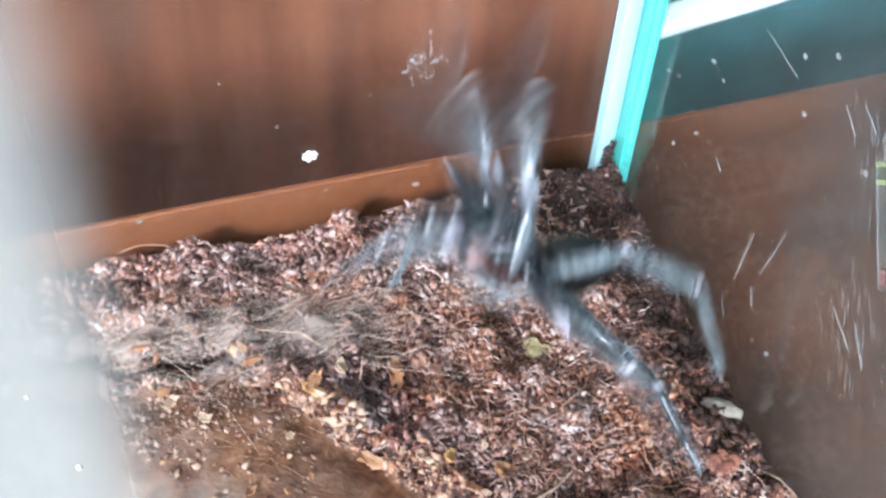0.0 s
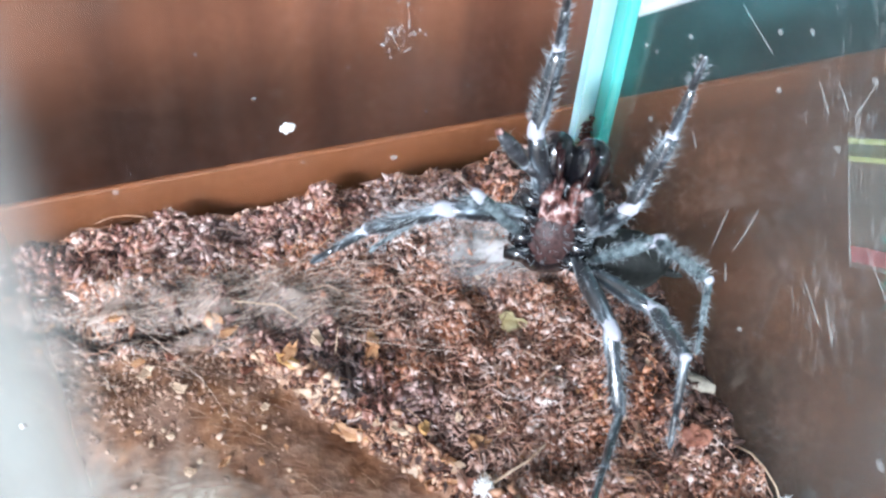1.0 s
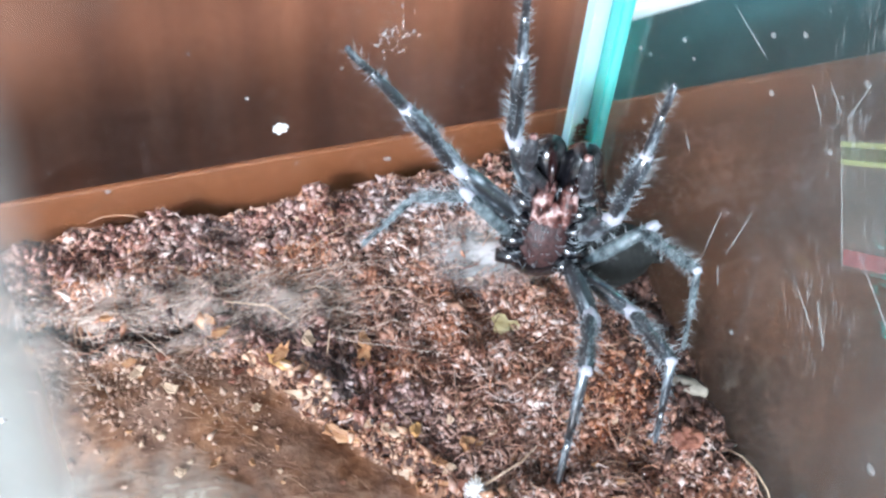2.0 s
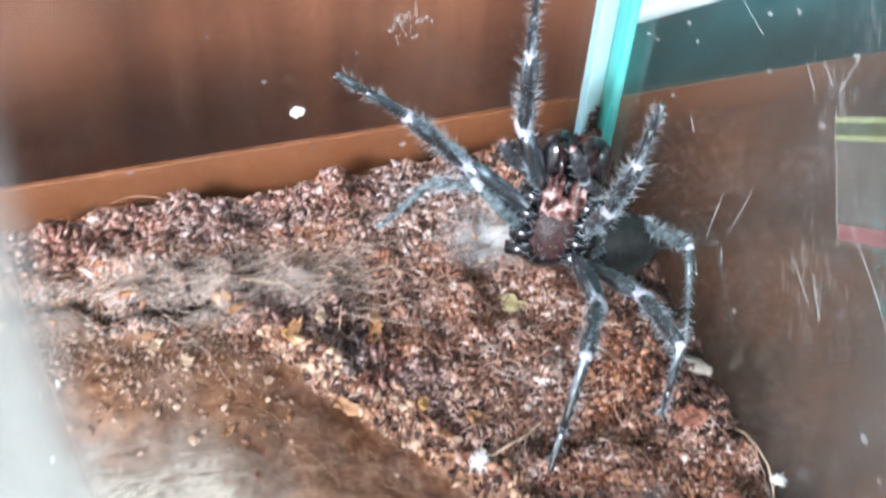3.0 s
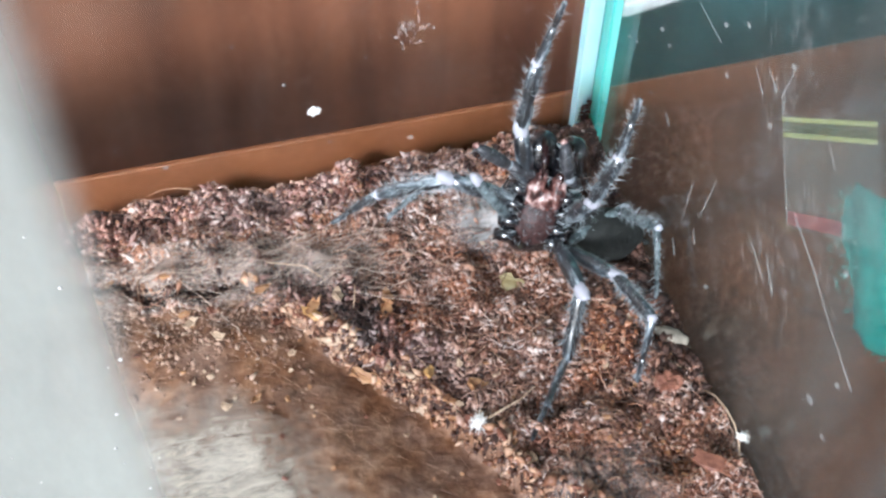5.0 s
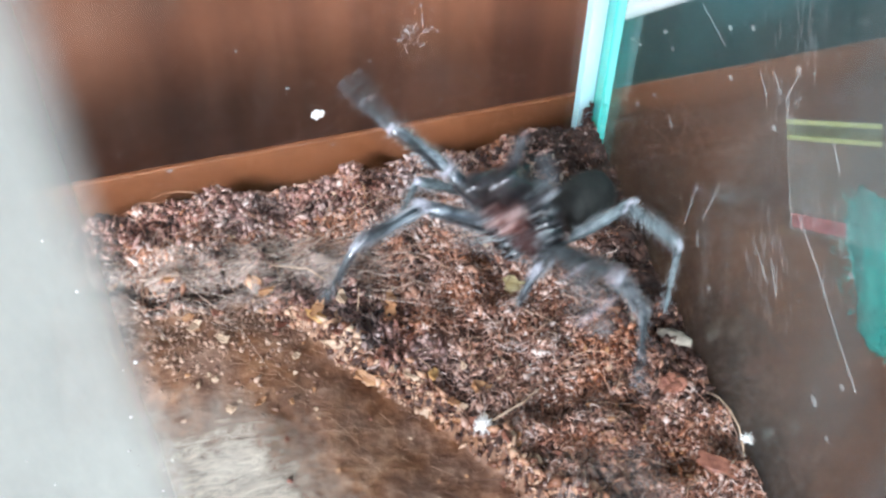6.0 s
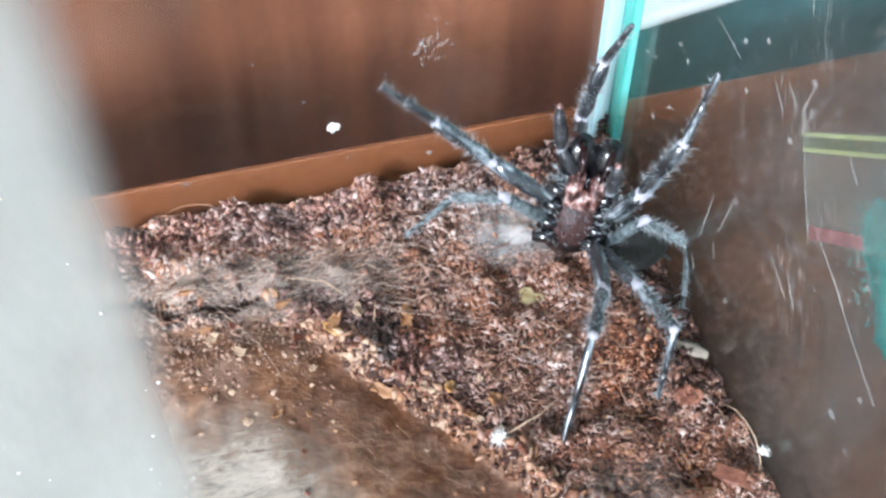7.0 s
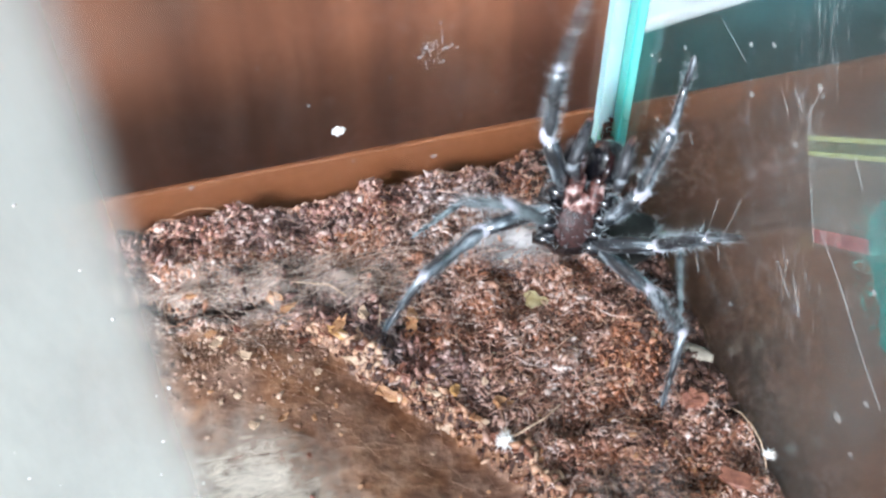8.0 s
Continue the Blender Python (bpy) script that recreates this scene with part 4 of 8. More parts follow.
def leg(key, root, seed):
    a, b, c = LENGTHS[key]
    k = THICK[key]
    mm = 0.001
    shell = LIT_LEG if key in "FG" else LEG_SHELL
    femur = part("femur", profile_tube(a, [0.55 * mm, 0.85 * mm, 1.0 * mm, 1.02 * mm, 0.95 * mm, 0.75 * mm], k), shell, root, smooth=True)
    part("joint", blob((0, 0, a), (0.82 * mm * k, 0.86 * mm * k, 1.75 * mm * k), 0.4, seed, 2), MEMBRANE, femur, "pale joint membrane", True)
    bristles(a, 0.95 * mm * k, 90, 0.0010, seed, femur)
    tibia = part("tibia", profile_tube(b, [0.6 * mm, 0.84 * mm, 0.88 * mm, 0.62 * mm, 0.8 * mm, 0.86 * mm, 0.82 * mm, 0.62 * mm], k), shell, root, smooth=True)
    part("joint", blob((0, 0, b * 0.40), (0.66 * mm * k, 0.66 * mm * k, 0.30 * mm * k), 0.2, seed + 1, 2), JOINT, tibia, "grey joint membrane", True)
    part("joint", blob((0, 0, b), (0.66 * mm * k, 0.66 * mm * k, 0.5 * mm * k), 0.3, seed + 2, 2), MEMBRANE, tibia, "pale joint membrane", True)
    bristles(b, 0.80 * mm * k, 210, 0.0014, seed + 3, tibia)
    meta = part("metatarsus", profile_tube(c * 0.60, [0.45 * mm, 0.54 * mm, 0.5 * mm, 0.45 * mm, 0.36 * mm], k), shell, root, smooth=True)
    tarsus = part("tarsus", tube([(0, 0, c * 0.60), (0, 0.0001, c * 0.7), (0, 0.0002, c * 0.85), (0, 0.0001, c * 0.97), (0, 0, c)], [0.32 * mm * k, 0.36 * mm * k, 0.35 * mm * k, 0.3 * mm * k, 0.12 * mm * k], 8), shell, meta, smooth=True)
    part("joint", blob((0, 0, c * 0.60), (0.34 * mm * k, 0.34 * mm * k, 0.2 * mm * k), 0.2, seed + 4, 2), JOINT, meta, "grey joint membrane", True)
    bristles(c, 0.48 * mm * k, 90, 0.0010, seed + 5, meta)
    for i, ob in enumerate((femur, tibia, meta)):
        JOINTED[key + str(i)] = ob


def palp(key, root, seed):
    a, b = LENGTHS[key]
    k, mm = THICK[key], 0.001
    femur = part("palp_femur", profile_tube(a, [0.5 * mm, 0.75 * mm, 0.8 * mm, 0.7 * mm], k), PALP_SHELL, root, smooth=True)
    part("joint", blob((0, 0, a), (0.7 * mm * k, 0.7 * mm * k, 0.6 * mm * k), 0.2, seed, 2), JOINT, femur, "grey joint membrane", True)
    tibia = part("palp_tibia", profile_tube(b, [0.55 * mm, 0.85 * mm, 0.9 * mm, 0.75 * mm, 0.5 * mm], k), PALP_SHELL, root, smooth=True)
    part("bulb", blob((0, 0.0001, b), (0.5 * mm, 0.45 * mm, 0.5 * mm), 0.25, seed + 1, 2), MOUTH, tibia, "rust-coloured palp tip", True)
    bristles(b, 0.8 * mm * k, 30, 0.0009, seed + 2, tibia)
    JOINTED[key + "0"], JOINTED[key + "1"] = femur, tibia


def spider():
    root = new("spider")
    tagged(root, "glossy blue-black spider rearing with its forelegs raised", "spider")
    mm = 0.001
    shell = blob((0, 0.0006, 0.0012), (0.0046, 0.0062, 0.0026), 0.06, 2, 4)
    for v in shell.verts:
        if v.co.y > 0.002:
            v.co.z += 0.0007
            v.co.x *= 0.92
    carapace = part("carapace", shell, SHELL, root, smooth=True)
    for x, y in ((0.3, 5.6), (-0.3, 5.6), (0.9, 5.5), (-0.9, 5.5), (0.6, 5.1), (-0.6, 5.1), (1.0, 5.0), (-1.0, 5.0)):
        part("eye", blob((x * mm, y * mm, 3.1 * mm), (0.25 * mm,) * 3, 0, 0, 2), FANG, carapace, smooth=True)
    part("sternum", blob((0, -0.0004, -0.0010), (0.0023, 0.0032, 0.0010), 0.12, 4, 4), STERNUM, root, "dark red-brown sternum", True)
    part("labium", blob((0, 0.0027, -0.0017), (0.0012, 0.0014, 0.0008), 0.2, 5, 3), MOUTH, root, "pinkish brown mouth plate", True)
    for s in (1, -1):
        jaw = part("maxilla", blob((s * 0.0012, 0.0036, -0.0015), (0.0010, 0.0024, 0.0011), 0.35, 6 + s, 3), MOUTH, root, "pinkish brown hairy mouthpart", True)
        bristles_at = blob((s * 0.0010, 0.0052, -0.0018), (0.0007, 0.0010, 0.0006), 0.5, 9 + s, 3)
        part("fringe", bristles_at, MOUTH, jaw, "pinkish mouth fringe", True)
        chel = part("chelicera", tube([(s * 0.0015, 0.0042, 0.0006), (s * 0.0017, 0.0056, 0.0008), (s * 0.0018, 0.0072, 0.0004), (s * 0.0017, 0.0087, -0.0004), (s * 0.0014, 0.0095, -0.0013)], [0.0014, 0.0020, 0.0021, 0.0018, 0.0010], 16), SHELL, root, "swollen glossy black jaw", True)
        part("fang", tube([(s * 0.0017, 0.0092, -0.0012), (s * 0.0016, 0.0089, -0.0024), (s * 0.0014, 0.0076, -0.0031), (s * 0.0012, 0.0062, -0.0030), (s * 0.0011, 0.0052, -0.0026)], [0.0006, 0.0005, 0.0004, 0.00025, 0.00008], 8), FANG, chel, "curved dark red fang", True)
        # A pale blob stands in for the highlight on each jaw.
        part("droplet", blob((s * 0.0013, 0.0072, -0.0013), (0.00028, 0.00028, 0.00022), 0.1, 3, 2), MEMBRANE, chel, "pale blob painting a glint on the jaw", True)
        for y in (3.2, 1.1, -1.3, -3.3):
            part("coxa", tube([(s * 1.6 * mm, y * 0.75 * mm, -0.7 * mm), (s * 2.8 * mm, y * 0.92 * mm, -0.8 * mm), (s * 4.2 * mm, y * 1.02 * mm, -0.6 * mm)], [0.7 * mm, 0.95 * mm, 0.7 * mm], 10), SHELL, root, smooth=True)
    rng = random.Random(77)
    hair = bmesh.new()
    for _ in range(260):
        a, y = rng.uniform(0, 2 * math.pi), rng.uniform(-3.5, 5.5) * mm
        p = Vector((math.cos(a) * 3.0 * mm, y, math.sin(a) * 1.8 * mm - 0.2 * mm))
        d = Vector((math.cos(a), rng.uniform(-0.3, 0.8), math.sin(a))).normalized()
        tube([p, p + d * 0.0007, p + d * 0.0014 + Vector((0, 0.0003, 0))], [0.00005, 0.00004, 0.00001], 3, hair)
    part("bristles", hair, BRISTLE, root, "fine grey body bristles")
    abdomen = part("abdomen", blob((0, 0, 0), (0.0034, 0.0051, 0.0032), 0.07, 11, 4), VELVET, root, "dull olive-black abdomen", True)
    for s in (1, -1):
        part("spinneret", tube([(s * 0.0006, -0.0048, -0.0012), (s * 0.0009, -0.0062, -0.0014), (s * 0.0012, -0.0074, -0.0012)], [0.0005, 0.0004, 0.0002], 8), VELVET, abdomen, smooth=True)
    for ob in root.children_recursive:
        shift = Matrix.Identity(4) if ob == abdomen or ob.parent == abdomen else Matrix.Translation((0.0014, 0, 0))
        ob.data.transform(shift @ Matrix.Scale(1.15, 4))
    JOINTED["abdomen"] = abdomen
    for i, key in enumerate("ABCDEFG"):
        leg(key, root, 100 + 10 * i)
    palp("P", root, 300)
    palp("Q", root, 310)
    return root


SPIDER = spider()


# ---- how the spider moves ----


def motions():
    walk(SPIDER, [(0, pose(-0.02190, -0.01942, 0.04184, 64.6, 39.1, 124.3)), (0.1, pose(-0.02345, -0.02499, 0.04105, 13.5, 17.7, 90.8)), (0.2, pose(-0.01706, -0.02173, 0.04248, 44.9, 36.1, 108.0)), (0.4, pose(-0.01355, -0.02196, 0.04338, -66.9, -173.5, -24.1)), (0.5, pose(-0.01330, -0.02213, 0.04342, -66.9, -173.5, -24.0)), (0.7, pose(-0.01329, -0.02224, 0.04331, -66.9, -173.3, -23.8)), (1, pose(-0.01332, -0.02243, 0.04303, -66.8, -173.2, -23.5)), (1.1, pose(-0.01349, -0.02249, 0.04296, -66.8, -173.2, -23.5)), (1.2, pose(-0.01763, -0.02250, 0.04217, 64.7, 38.7, 125.4)), (1.3, pose(-0.01835, -0.02269, 0.04111, 13.8, 17.5, 91.9)), (1.4, pose(-0.01374, -0.02223, 0.04288, -72.1, 174.5, -18.8)), (1.5, pose(-0.01329, -0.02230, 0.04289, -66.8, -173.1, -23.5)), (1.7, pose(-0.01349, -0.02240, 0.04294, -66.8, -173.0, -23.4)), (2.8, pose(-0.01329, -0.02279, 0.04289, -68.1, -171.9, -21.9)), (3, pose(-0.01362, -0.02351, 0.04200, -68.2, -171.2, -21.5)), (3.5, pose(-0.01255, -0.02158, 0.03970, -66.5, -168.6, -20.0)), (3.8, pose(-0.01286, -0.02180, 0.03975, -66.5, -168.6, -20.0)), (4, pose(-0.01309, -0.02193, 0.03978, -66.5, -168.6, -20.0)), (4.5, pose(-0.01344, -0.02209, 0.03973, -66.6, -168.5, -20.1)), (4.7, pose(-0.01355, -0.02198, 0.03974, -66.6, -168.5, -20.1)), (5.7, pose(-0.01524, -0.02211, 0.03999, -66.7, -168.7, -20.3)), (5.8, pose(-0.01525, -0.02089, 0.04003, -69.4, -173.9, -17.4)), (5.9, pose(-0.02091, -0.02298, 0.03963, 35.2, 27.4, 104.2)), (6, pose(-0.01661, -0.02295, 0.03963, 85.6, 30.3, 147.3)), (6.1, pose(-0.01405, -0.01939, 0.03962, -69.4, -174.0, -17.4)), (6.2, pose(-0.01174, -0.01877, 0.04008, -66.6, -168.8, -20.3)), (6.5, pose(-0.01152, -0.01963, 0.04002, -66.6, -168.8, -20.3)), (7, pose(-0.01105, -0.02078, 0.04025, -66.7, -169.0, -20.4)), (7.5, pose(-0.01186, -0.02133, 0.04038, -66.5, -169.1, -20.5)), (7.6, pose(-0.01227, -0.02000, 0.04040, -69.2, -174.3, -17.6)), (7.7, pose(-0.01959, -0.02193, 0.03945, 17.7, 15.9, 96.0)), (7.8, pose(-0.01270, -0.01952, 0.04039, -76.0, 169.5, -16.4)), (8, pose(-0.01163, -0.02049, 0.04032, -66.6, -169.0, -20.5))])
    walk(JOINTED['abdomen'], [(0, pose(-0.00034, -0.00845, 0.00362, -48.7, -31.3, 25.7)), (0.1, pose(0.00539, -0.01235, 0.00112, -4.9, -3.6, 34.8)), (0.2, pose(0.00124, -0.00941, 0.00286, -29.1, -21.6, 25.8)), (0.4, pose(-0.00746, -0.00377, 0.00184, -150.5, -65.9, 57.1)), (0.5, pose(-0.00748, -0.00386, 0.00160, -154.8, -66.5, 61.8)), (0.7, pose(-0.00761, -0.00370, 0.00191, -149.9, -65.7, 56.1)), (1, pose(-0.00782, -0.00346, 0.00239, -143.7, -64.4, 48.9)), (1.1, pose(-0.00781, -0.00346, 0.00239, -143.6, -64.4, 48.8)), (1.2, pose(0.00030, -0.00820, 0.00420, -51.3, -22.0, 29.7)), (1.3, pose(0.00434, -0.01107, 0.00040, -0.7, -4.2, 33.5)), (1.4, pose(-0.00727, -0.00469, 0.00409, -117.4, -58.7, 32.8)), (1.5, pose(-0.00782, -0.00300, 0.00345, -132.1, -60.3, 35.3)), (1.7, pose(-0.00774, -0.00297, 0.00357, -130.8, -59.6, 33.8)), (2.8, pose(-0.00732, -0.00278, 0.00422, -124.5, -55.9, 26.5)), (3, pose(-0.00735, -0.00278, 0.00421, -124.6, -56.0, 26.6)), (3.5, pose(-0.00829, -0.00319, 0.00279, -140.6, -63.4, 44.7)), (3.8, pose(-0.00848, -0.00301, 0.00312, -137.9, -62.4, 41.3)), (4, pose(-0.00861, -0.00289, 0.00333, -136.3, -61.7, 39.3)), (4.5, pose(-0.00882, -0.00270, 0.00369, -134.0, -60.7, 36.3)), (4.7, pose(-0.00882, -0.00270, 0.00369, -134.0, -60.7, 36.4)), (5.7, pose(-0.00929, -0.00268, 0.00350, -137.2, -61.9, 39.7)), (5.8, pose(-0.00859, -0.00421, 0.00216, -146.6, -67.4, 56.7)), (5.9, pose(0.00536, -0.01141, 0.00438, -25.1, -3.1, 39.2)), (6, pose(-0.00142, -0.00760, 0.01069, -79.6, -14.9, 29.8)), (6.1, pose(-0.00824, -0.00322, 0.00349, -131.8, -61.4, 36.7)), (6.2, pose(-0.00795, -0.00316, 0.00302, -136.8, -62.2, 40.7)), (6.5, pose(-0.00756, -0.00346, 0.00250, -141.1, -63.8, 46.3)), (7, pose(-0.00716, -0.00365, 0.00227, -142.6, -64.3, 48.6)), (7.5, pose(-0.00750, -0.00329, 0.00294, -135.6, -62.0, 40.0)), (7.6, pose(-0.00674, -0.00444, 0.00207, -140.4, -66.5, 52.3)), (7.7, pose(0.00743, -0.01309, 0.00140, -5.5, -1.0, 41.0)), (7.8, pose(-0.00484, -0.00585, 0.00348, -104.0, -56.5, 32.3)), (8, pose(-0.00676, -0.00317, 0.00358, -126.3, -57.8, 29.9))])
    walk(JOINTED['A0'], [(0, pose(0.00470, 0.00134, -0.00067, 104.0, -0.0, -141.5)), (0.1, pose(0.00470, 0.00134, -0.00067, 84.1, 0.3, -146.0)), (0.2, pose(0.00470, 0.00134, -0.00067, 60.0, -7.8, -170.7)), (0.4, pose(0.00470, 0.00134, -0.00067, 115.2, -11.5, 113.5)), (0.5, pose(0.00470, 0.00134, -0.00067, 117.8, -10.2, 110.9)), (0.7, pose(0.00470, 0.00134, -0.00067, 115.7, -4.4, 99.2)), (1, pose(0.00470, 0.00134, -0.00067, 116.3, -1.6, 93.5)), (1.1, pose(0.00470, 0.00134, -0.00067, 119.7, -2.1, 94.4)), (1.2, pose(0.00470, 0.00134, -0.00067, 98.7, -47.0, -164.9)), (1.3, pose(0.00470, 0.00134, -0.00067, 87.5, -47.6, -150.0)), (1.4, pose(0.00470, 0.00134, -0.00067, 114.9, -34.5, 135.4)), (1.5, pose(0.00470, 0.00134, -0.00067, 114.2, -27.2, 117.1)), (1.7, pose(0.00470, 0.00134, -0.00067, 113.1, -26.5, 115.3)), (2.8, pose(0.00470, 0.00134, -0.00067, 107.0, -25.8, 113.1)), (3, pose(0.00470, 0.00134, -0.00067, 106.5, -25.8, 113.0)), (3.5, pose(0.00470, 0.00134, -0.00067, 96.9, -27.5, 122.0)), (3.8, pose(0.00470, 0.00134, -0.00067, 110.7, -23.0, 102.4)), (4, pose(0.00470, 0.00134, -0.00067, 106.4, -20.5, 94.1)), (4.5, pose(0.00470, 0.00134, -0.00067, 110.0, -20.6, 94.4)), (4.7, pose(0.00470, 0.00134, -0.00067, 110.3, -20.6, 94.5)), (5.7, pose(0.00470, 0.00134, -0.00067, 103.4, -24.0, 106.8)), (5.8, pose(0.00470, 0.00134, -0.00067, 107.8, -25.3, 111.8)), (5.9, pose(0.00470, 0.00134, -0.00067, 106.9, -42.8, 172.6)), (6, pose(0.00470, 0.00134, -0.00067, 103.6, -34.9, 136.7)), (6.1, pose(0.00470, 0.00134, -0.00067, 125.7, -27.6, 118.3)), (6.2, pose(0.00470, 0.00134, -0.00067, 111.7, -31.2, 125.8)), (6.5, pose(0.00470, 0.00134, -0.00067, 104.5, -32.6, 130.8)), (7, pose(0.00470, 0.00134, -0.00067, 94.3, -29.9, 111.8)), (7.5, pose(0.00470, 0.00134, -0.00067, 107.0, -29.1, 106.7)), (7.6, pose(0.00470, 0.00134, -0.00067, 127.8, -35.2, 120.6)), (7.7, pose(0.00470, 0.00134, -0.00067, 94.7, -60.6, -159.1)), (7.8, pose(0.00470, 0.00134, -0.00067, 128.6, -14.1, 98.1)), (8, pose(0.00470, 0.00134, -0.00067, 113.8, 4.0, 68.9))])
    walk(JOINTED['A1'], [(0, pose(-0.00155, 0.00921, -0.00318, 91.0, -0.0, 93.2)), (0.1, pose(-0.00107, 0.00988, 0.00039, 136.4, -10.6, 117.1)), (0.2, pose(0.00395, 0.01031, 0.00446, 60.2, -29.9, -141.0)), (0.4, pose(0.01295, 0.00588, -0.00500, 119.5, -30.3, 112.5)), (0.5, pose(0.01296, 0.00541, -0.00543, 113.6, -26.9, 104.7)), (0.7, pose(0.01386, 0.00317, -0.00516, 136.6, -13.5, 84.7)), (1, pose(0.01396, 0.00204, -0.00526, 69.2, -6.6, 55.0)), (1.1, pose(0.01366, 0.00223, -0.00581, 69.3, -6.2, 56.0)), (1.2, pose(0.00093, 0.01093, -0.00174, 96.0, 0.3, 104.0)), (1.3, pose(-0.00018, 0.01047, -0.00037, 116.6, -34.1, -162.7)), (1.4, pose(0.00954, 0.00977, -0.00427, 107.0, -15.2, 148.6)), (1.5, pose(0.01223, 0.00737, -0.00445, 111.3, -10.6, 134.9)), (1.7, pose(0.01254, 0.00706, -0.00431, 113.4, -10.0, 133.5)), (2.8, pose(0.01330, 0.00644, -0.00340, 117.1, -5.6, 124.2)), (3, pose(0.01334, 0.00641, -0.00333, 117.4, -5.8, 124.6)), (3.5, pose(0.01312, 0.00729, -0.00178, 105.2, -6.1, 125.3)), (3.8, pose(0.01386, 0.00482, -0.00404, 123.2, 5.0, 100.9)), (4, pose(0.01455, 0.00307, -0.00341, 63.1, 8.1, 48.6)), (4.5, pose(0.01431, 0.00334, -0.00399, 66.5, 8.2, 49.0)), (4.7, pose(0.01429, 0.00336, -0.00404, 66.6, 8.3, 49.1)), (5.7, pose(0.01407, 0.00518, -0.00286, 64.9, 7.0, 46.2)), (5.8, pose(0.01336, 0.00626, -0.00353, 65.9, 9.2, 51.0)), (5.9, pose(0.00394, 0.01143, -0.00289, 120.8, -22.8, -152.7)), (6, pose(0.01060, 0.00963, -0.00267, 152.7, 25.0, 165.6)), (6.1, pose(0.01079, 0.00779, -0.00602, 114.2, 29.3, 160.5)), (6.2, pose(0.01134, 0.00859, -0.00394, 112.8, 29.1, 161.0)), (6.5, pose(0.01138, 0.00895, -0.00286, 105.9, 31.6, 152.7)), (7, pose(0.01415, 0.00555, -0.00135, 119.5, 36.0, 140.2)), (7.5, pose(0.01377, 0.00560, -0.00332, 124.5, 41.3, 129.4)), (7.6, pose(0.00989, 0.00866, -0.00587, 116.5, 22.4, 165.7)), (7.7, pose(0.00034, 0.01073, -0.00108, 102.4, 4.3, -144.9)), (7.8, pose(0.01250, 0.00404, -0.00694, 80.4, 51.2, 41.2)), (8, pose(0.01344, -0.00235, -0.00484, 144.5, 33.9, 93.8))])
    walk(JOINTED['A2'], [(0, pose(0.00942, 0.00983, -0.00338, 111.8, 0.0, 84.7)), (0.1, pose(0.00502, 0.01464, -0.00743, 159.7, -56.9, 140.3)), (0.2, pose(0.00006, 0.01943, 0.00920, 28.3, -63.4, -102.4)), (0.4, pose(0.02074, 0.01206, -0.00967, 151.5, -50.6, 76.2)), (0.5, pose(0.02218, 0.00990, -0.00936, 147.7, -45.7, 72.0)), (0.7, pose(0.02154, 0.00433, -0.01292, 159.0, -25.4, 59.6)), (1, pose(0.02212, -0.00422, -0.00140, 65.1, -19.8, 44.5)), (1.1, pose(0.02194, -0.00387, -0.00195, 66.7, -20.1, 43.6)), (1.2, pose(0.01153, 0.01356, -0.00288, 127.3, -22.5, 64.2)), (1.3, pose(-0.00574, 0.01903, -0.00444, -172.9, -19.6, 62.9)), (1.4, pose(0.01429, 0.01918, -0.00737, -159.9, -74.9, 44.1)), (1.5, pose(0.01895, 0.01512, -0.00838, -176.8, -67.7, 48.7)), (1.7, pose(0.01934, 0.01454, -0.00861, 178.8, -62.1, 48.9)), (2.8, pose(0.02112, 0.01233, -0.00837, 165.7, -59.9, 48.3)), (3, pose(0.02108, 0.01237, -0.00835, 167.0, -57.7, 47.3)), (3.5, pose(0.02158, 0.01367, -0.00465, 176.4, -57.2, 47.1)), (3.8, pose(0.02299, 0.00605, -0.01003, 172.4, -48.6, 45.7)), (4, pose(0.02236, -0.00288, 0.00151, 39.1, -55.5, 83.9)), (4.5, pose(0.02232, -0.00280, 0.00034, 35.2, -55.7, 83.7)), (4.7, pose(0.02232, -0.00276, 0.00028, 34.9, -55.5, 83.9)), (5.7, pose(0.02164, -0.00130, 0.00177, 38.2, -61.6, 75.2)), (5.8, pose(0.02160, 0.00051, 0.00090, 41.7, -61.5, 75.4)), (5.9, pose(-0.00232, 0.01882, -0.00807, 155.4, -55.5, 8.3)), (6, pose(0.01584, 0.01348, -0.01152, 141.5, -54.7, 7.5)), (6.1, pose(0.01621, 0.01650, -0.00996, -123.1, -68.9, 2.6)), (6.2, pose(0.01660, 0.01750, -0.00766, -145.2, -60.0, 23.5)), (6.5, pose(0.01763, 0.01762, -0.00542, -122.4, -68.3, 4.0)), (7, pose(0.02271, 0.01086, -0.00573, -168.3, -56.6, 21.2)), (7.5, pose(0.02337, 0.00818, -0.00800, -177.7, -44.7, 23.5)), (7.6, pose(0.01412, 0.01773, -0.01039, -149.5, -56.1, 18.3)), (7.7, pose(-0.00568, 0.01961, -0.00343, 176.7, -24.2, 28.2)), (7.8, pose(0.02070, -0.00317, -0.00580, 152.6, -22.2, 27.6)), (8, pose(0.02014, -0.00690, -0.01226, 78.3, -19.2, 20.9))])
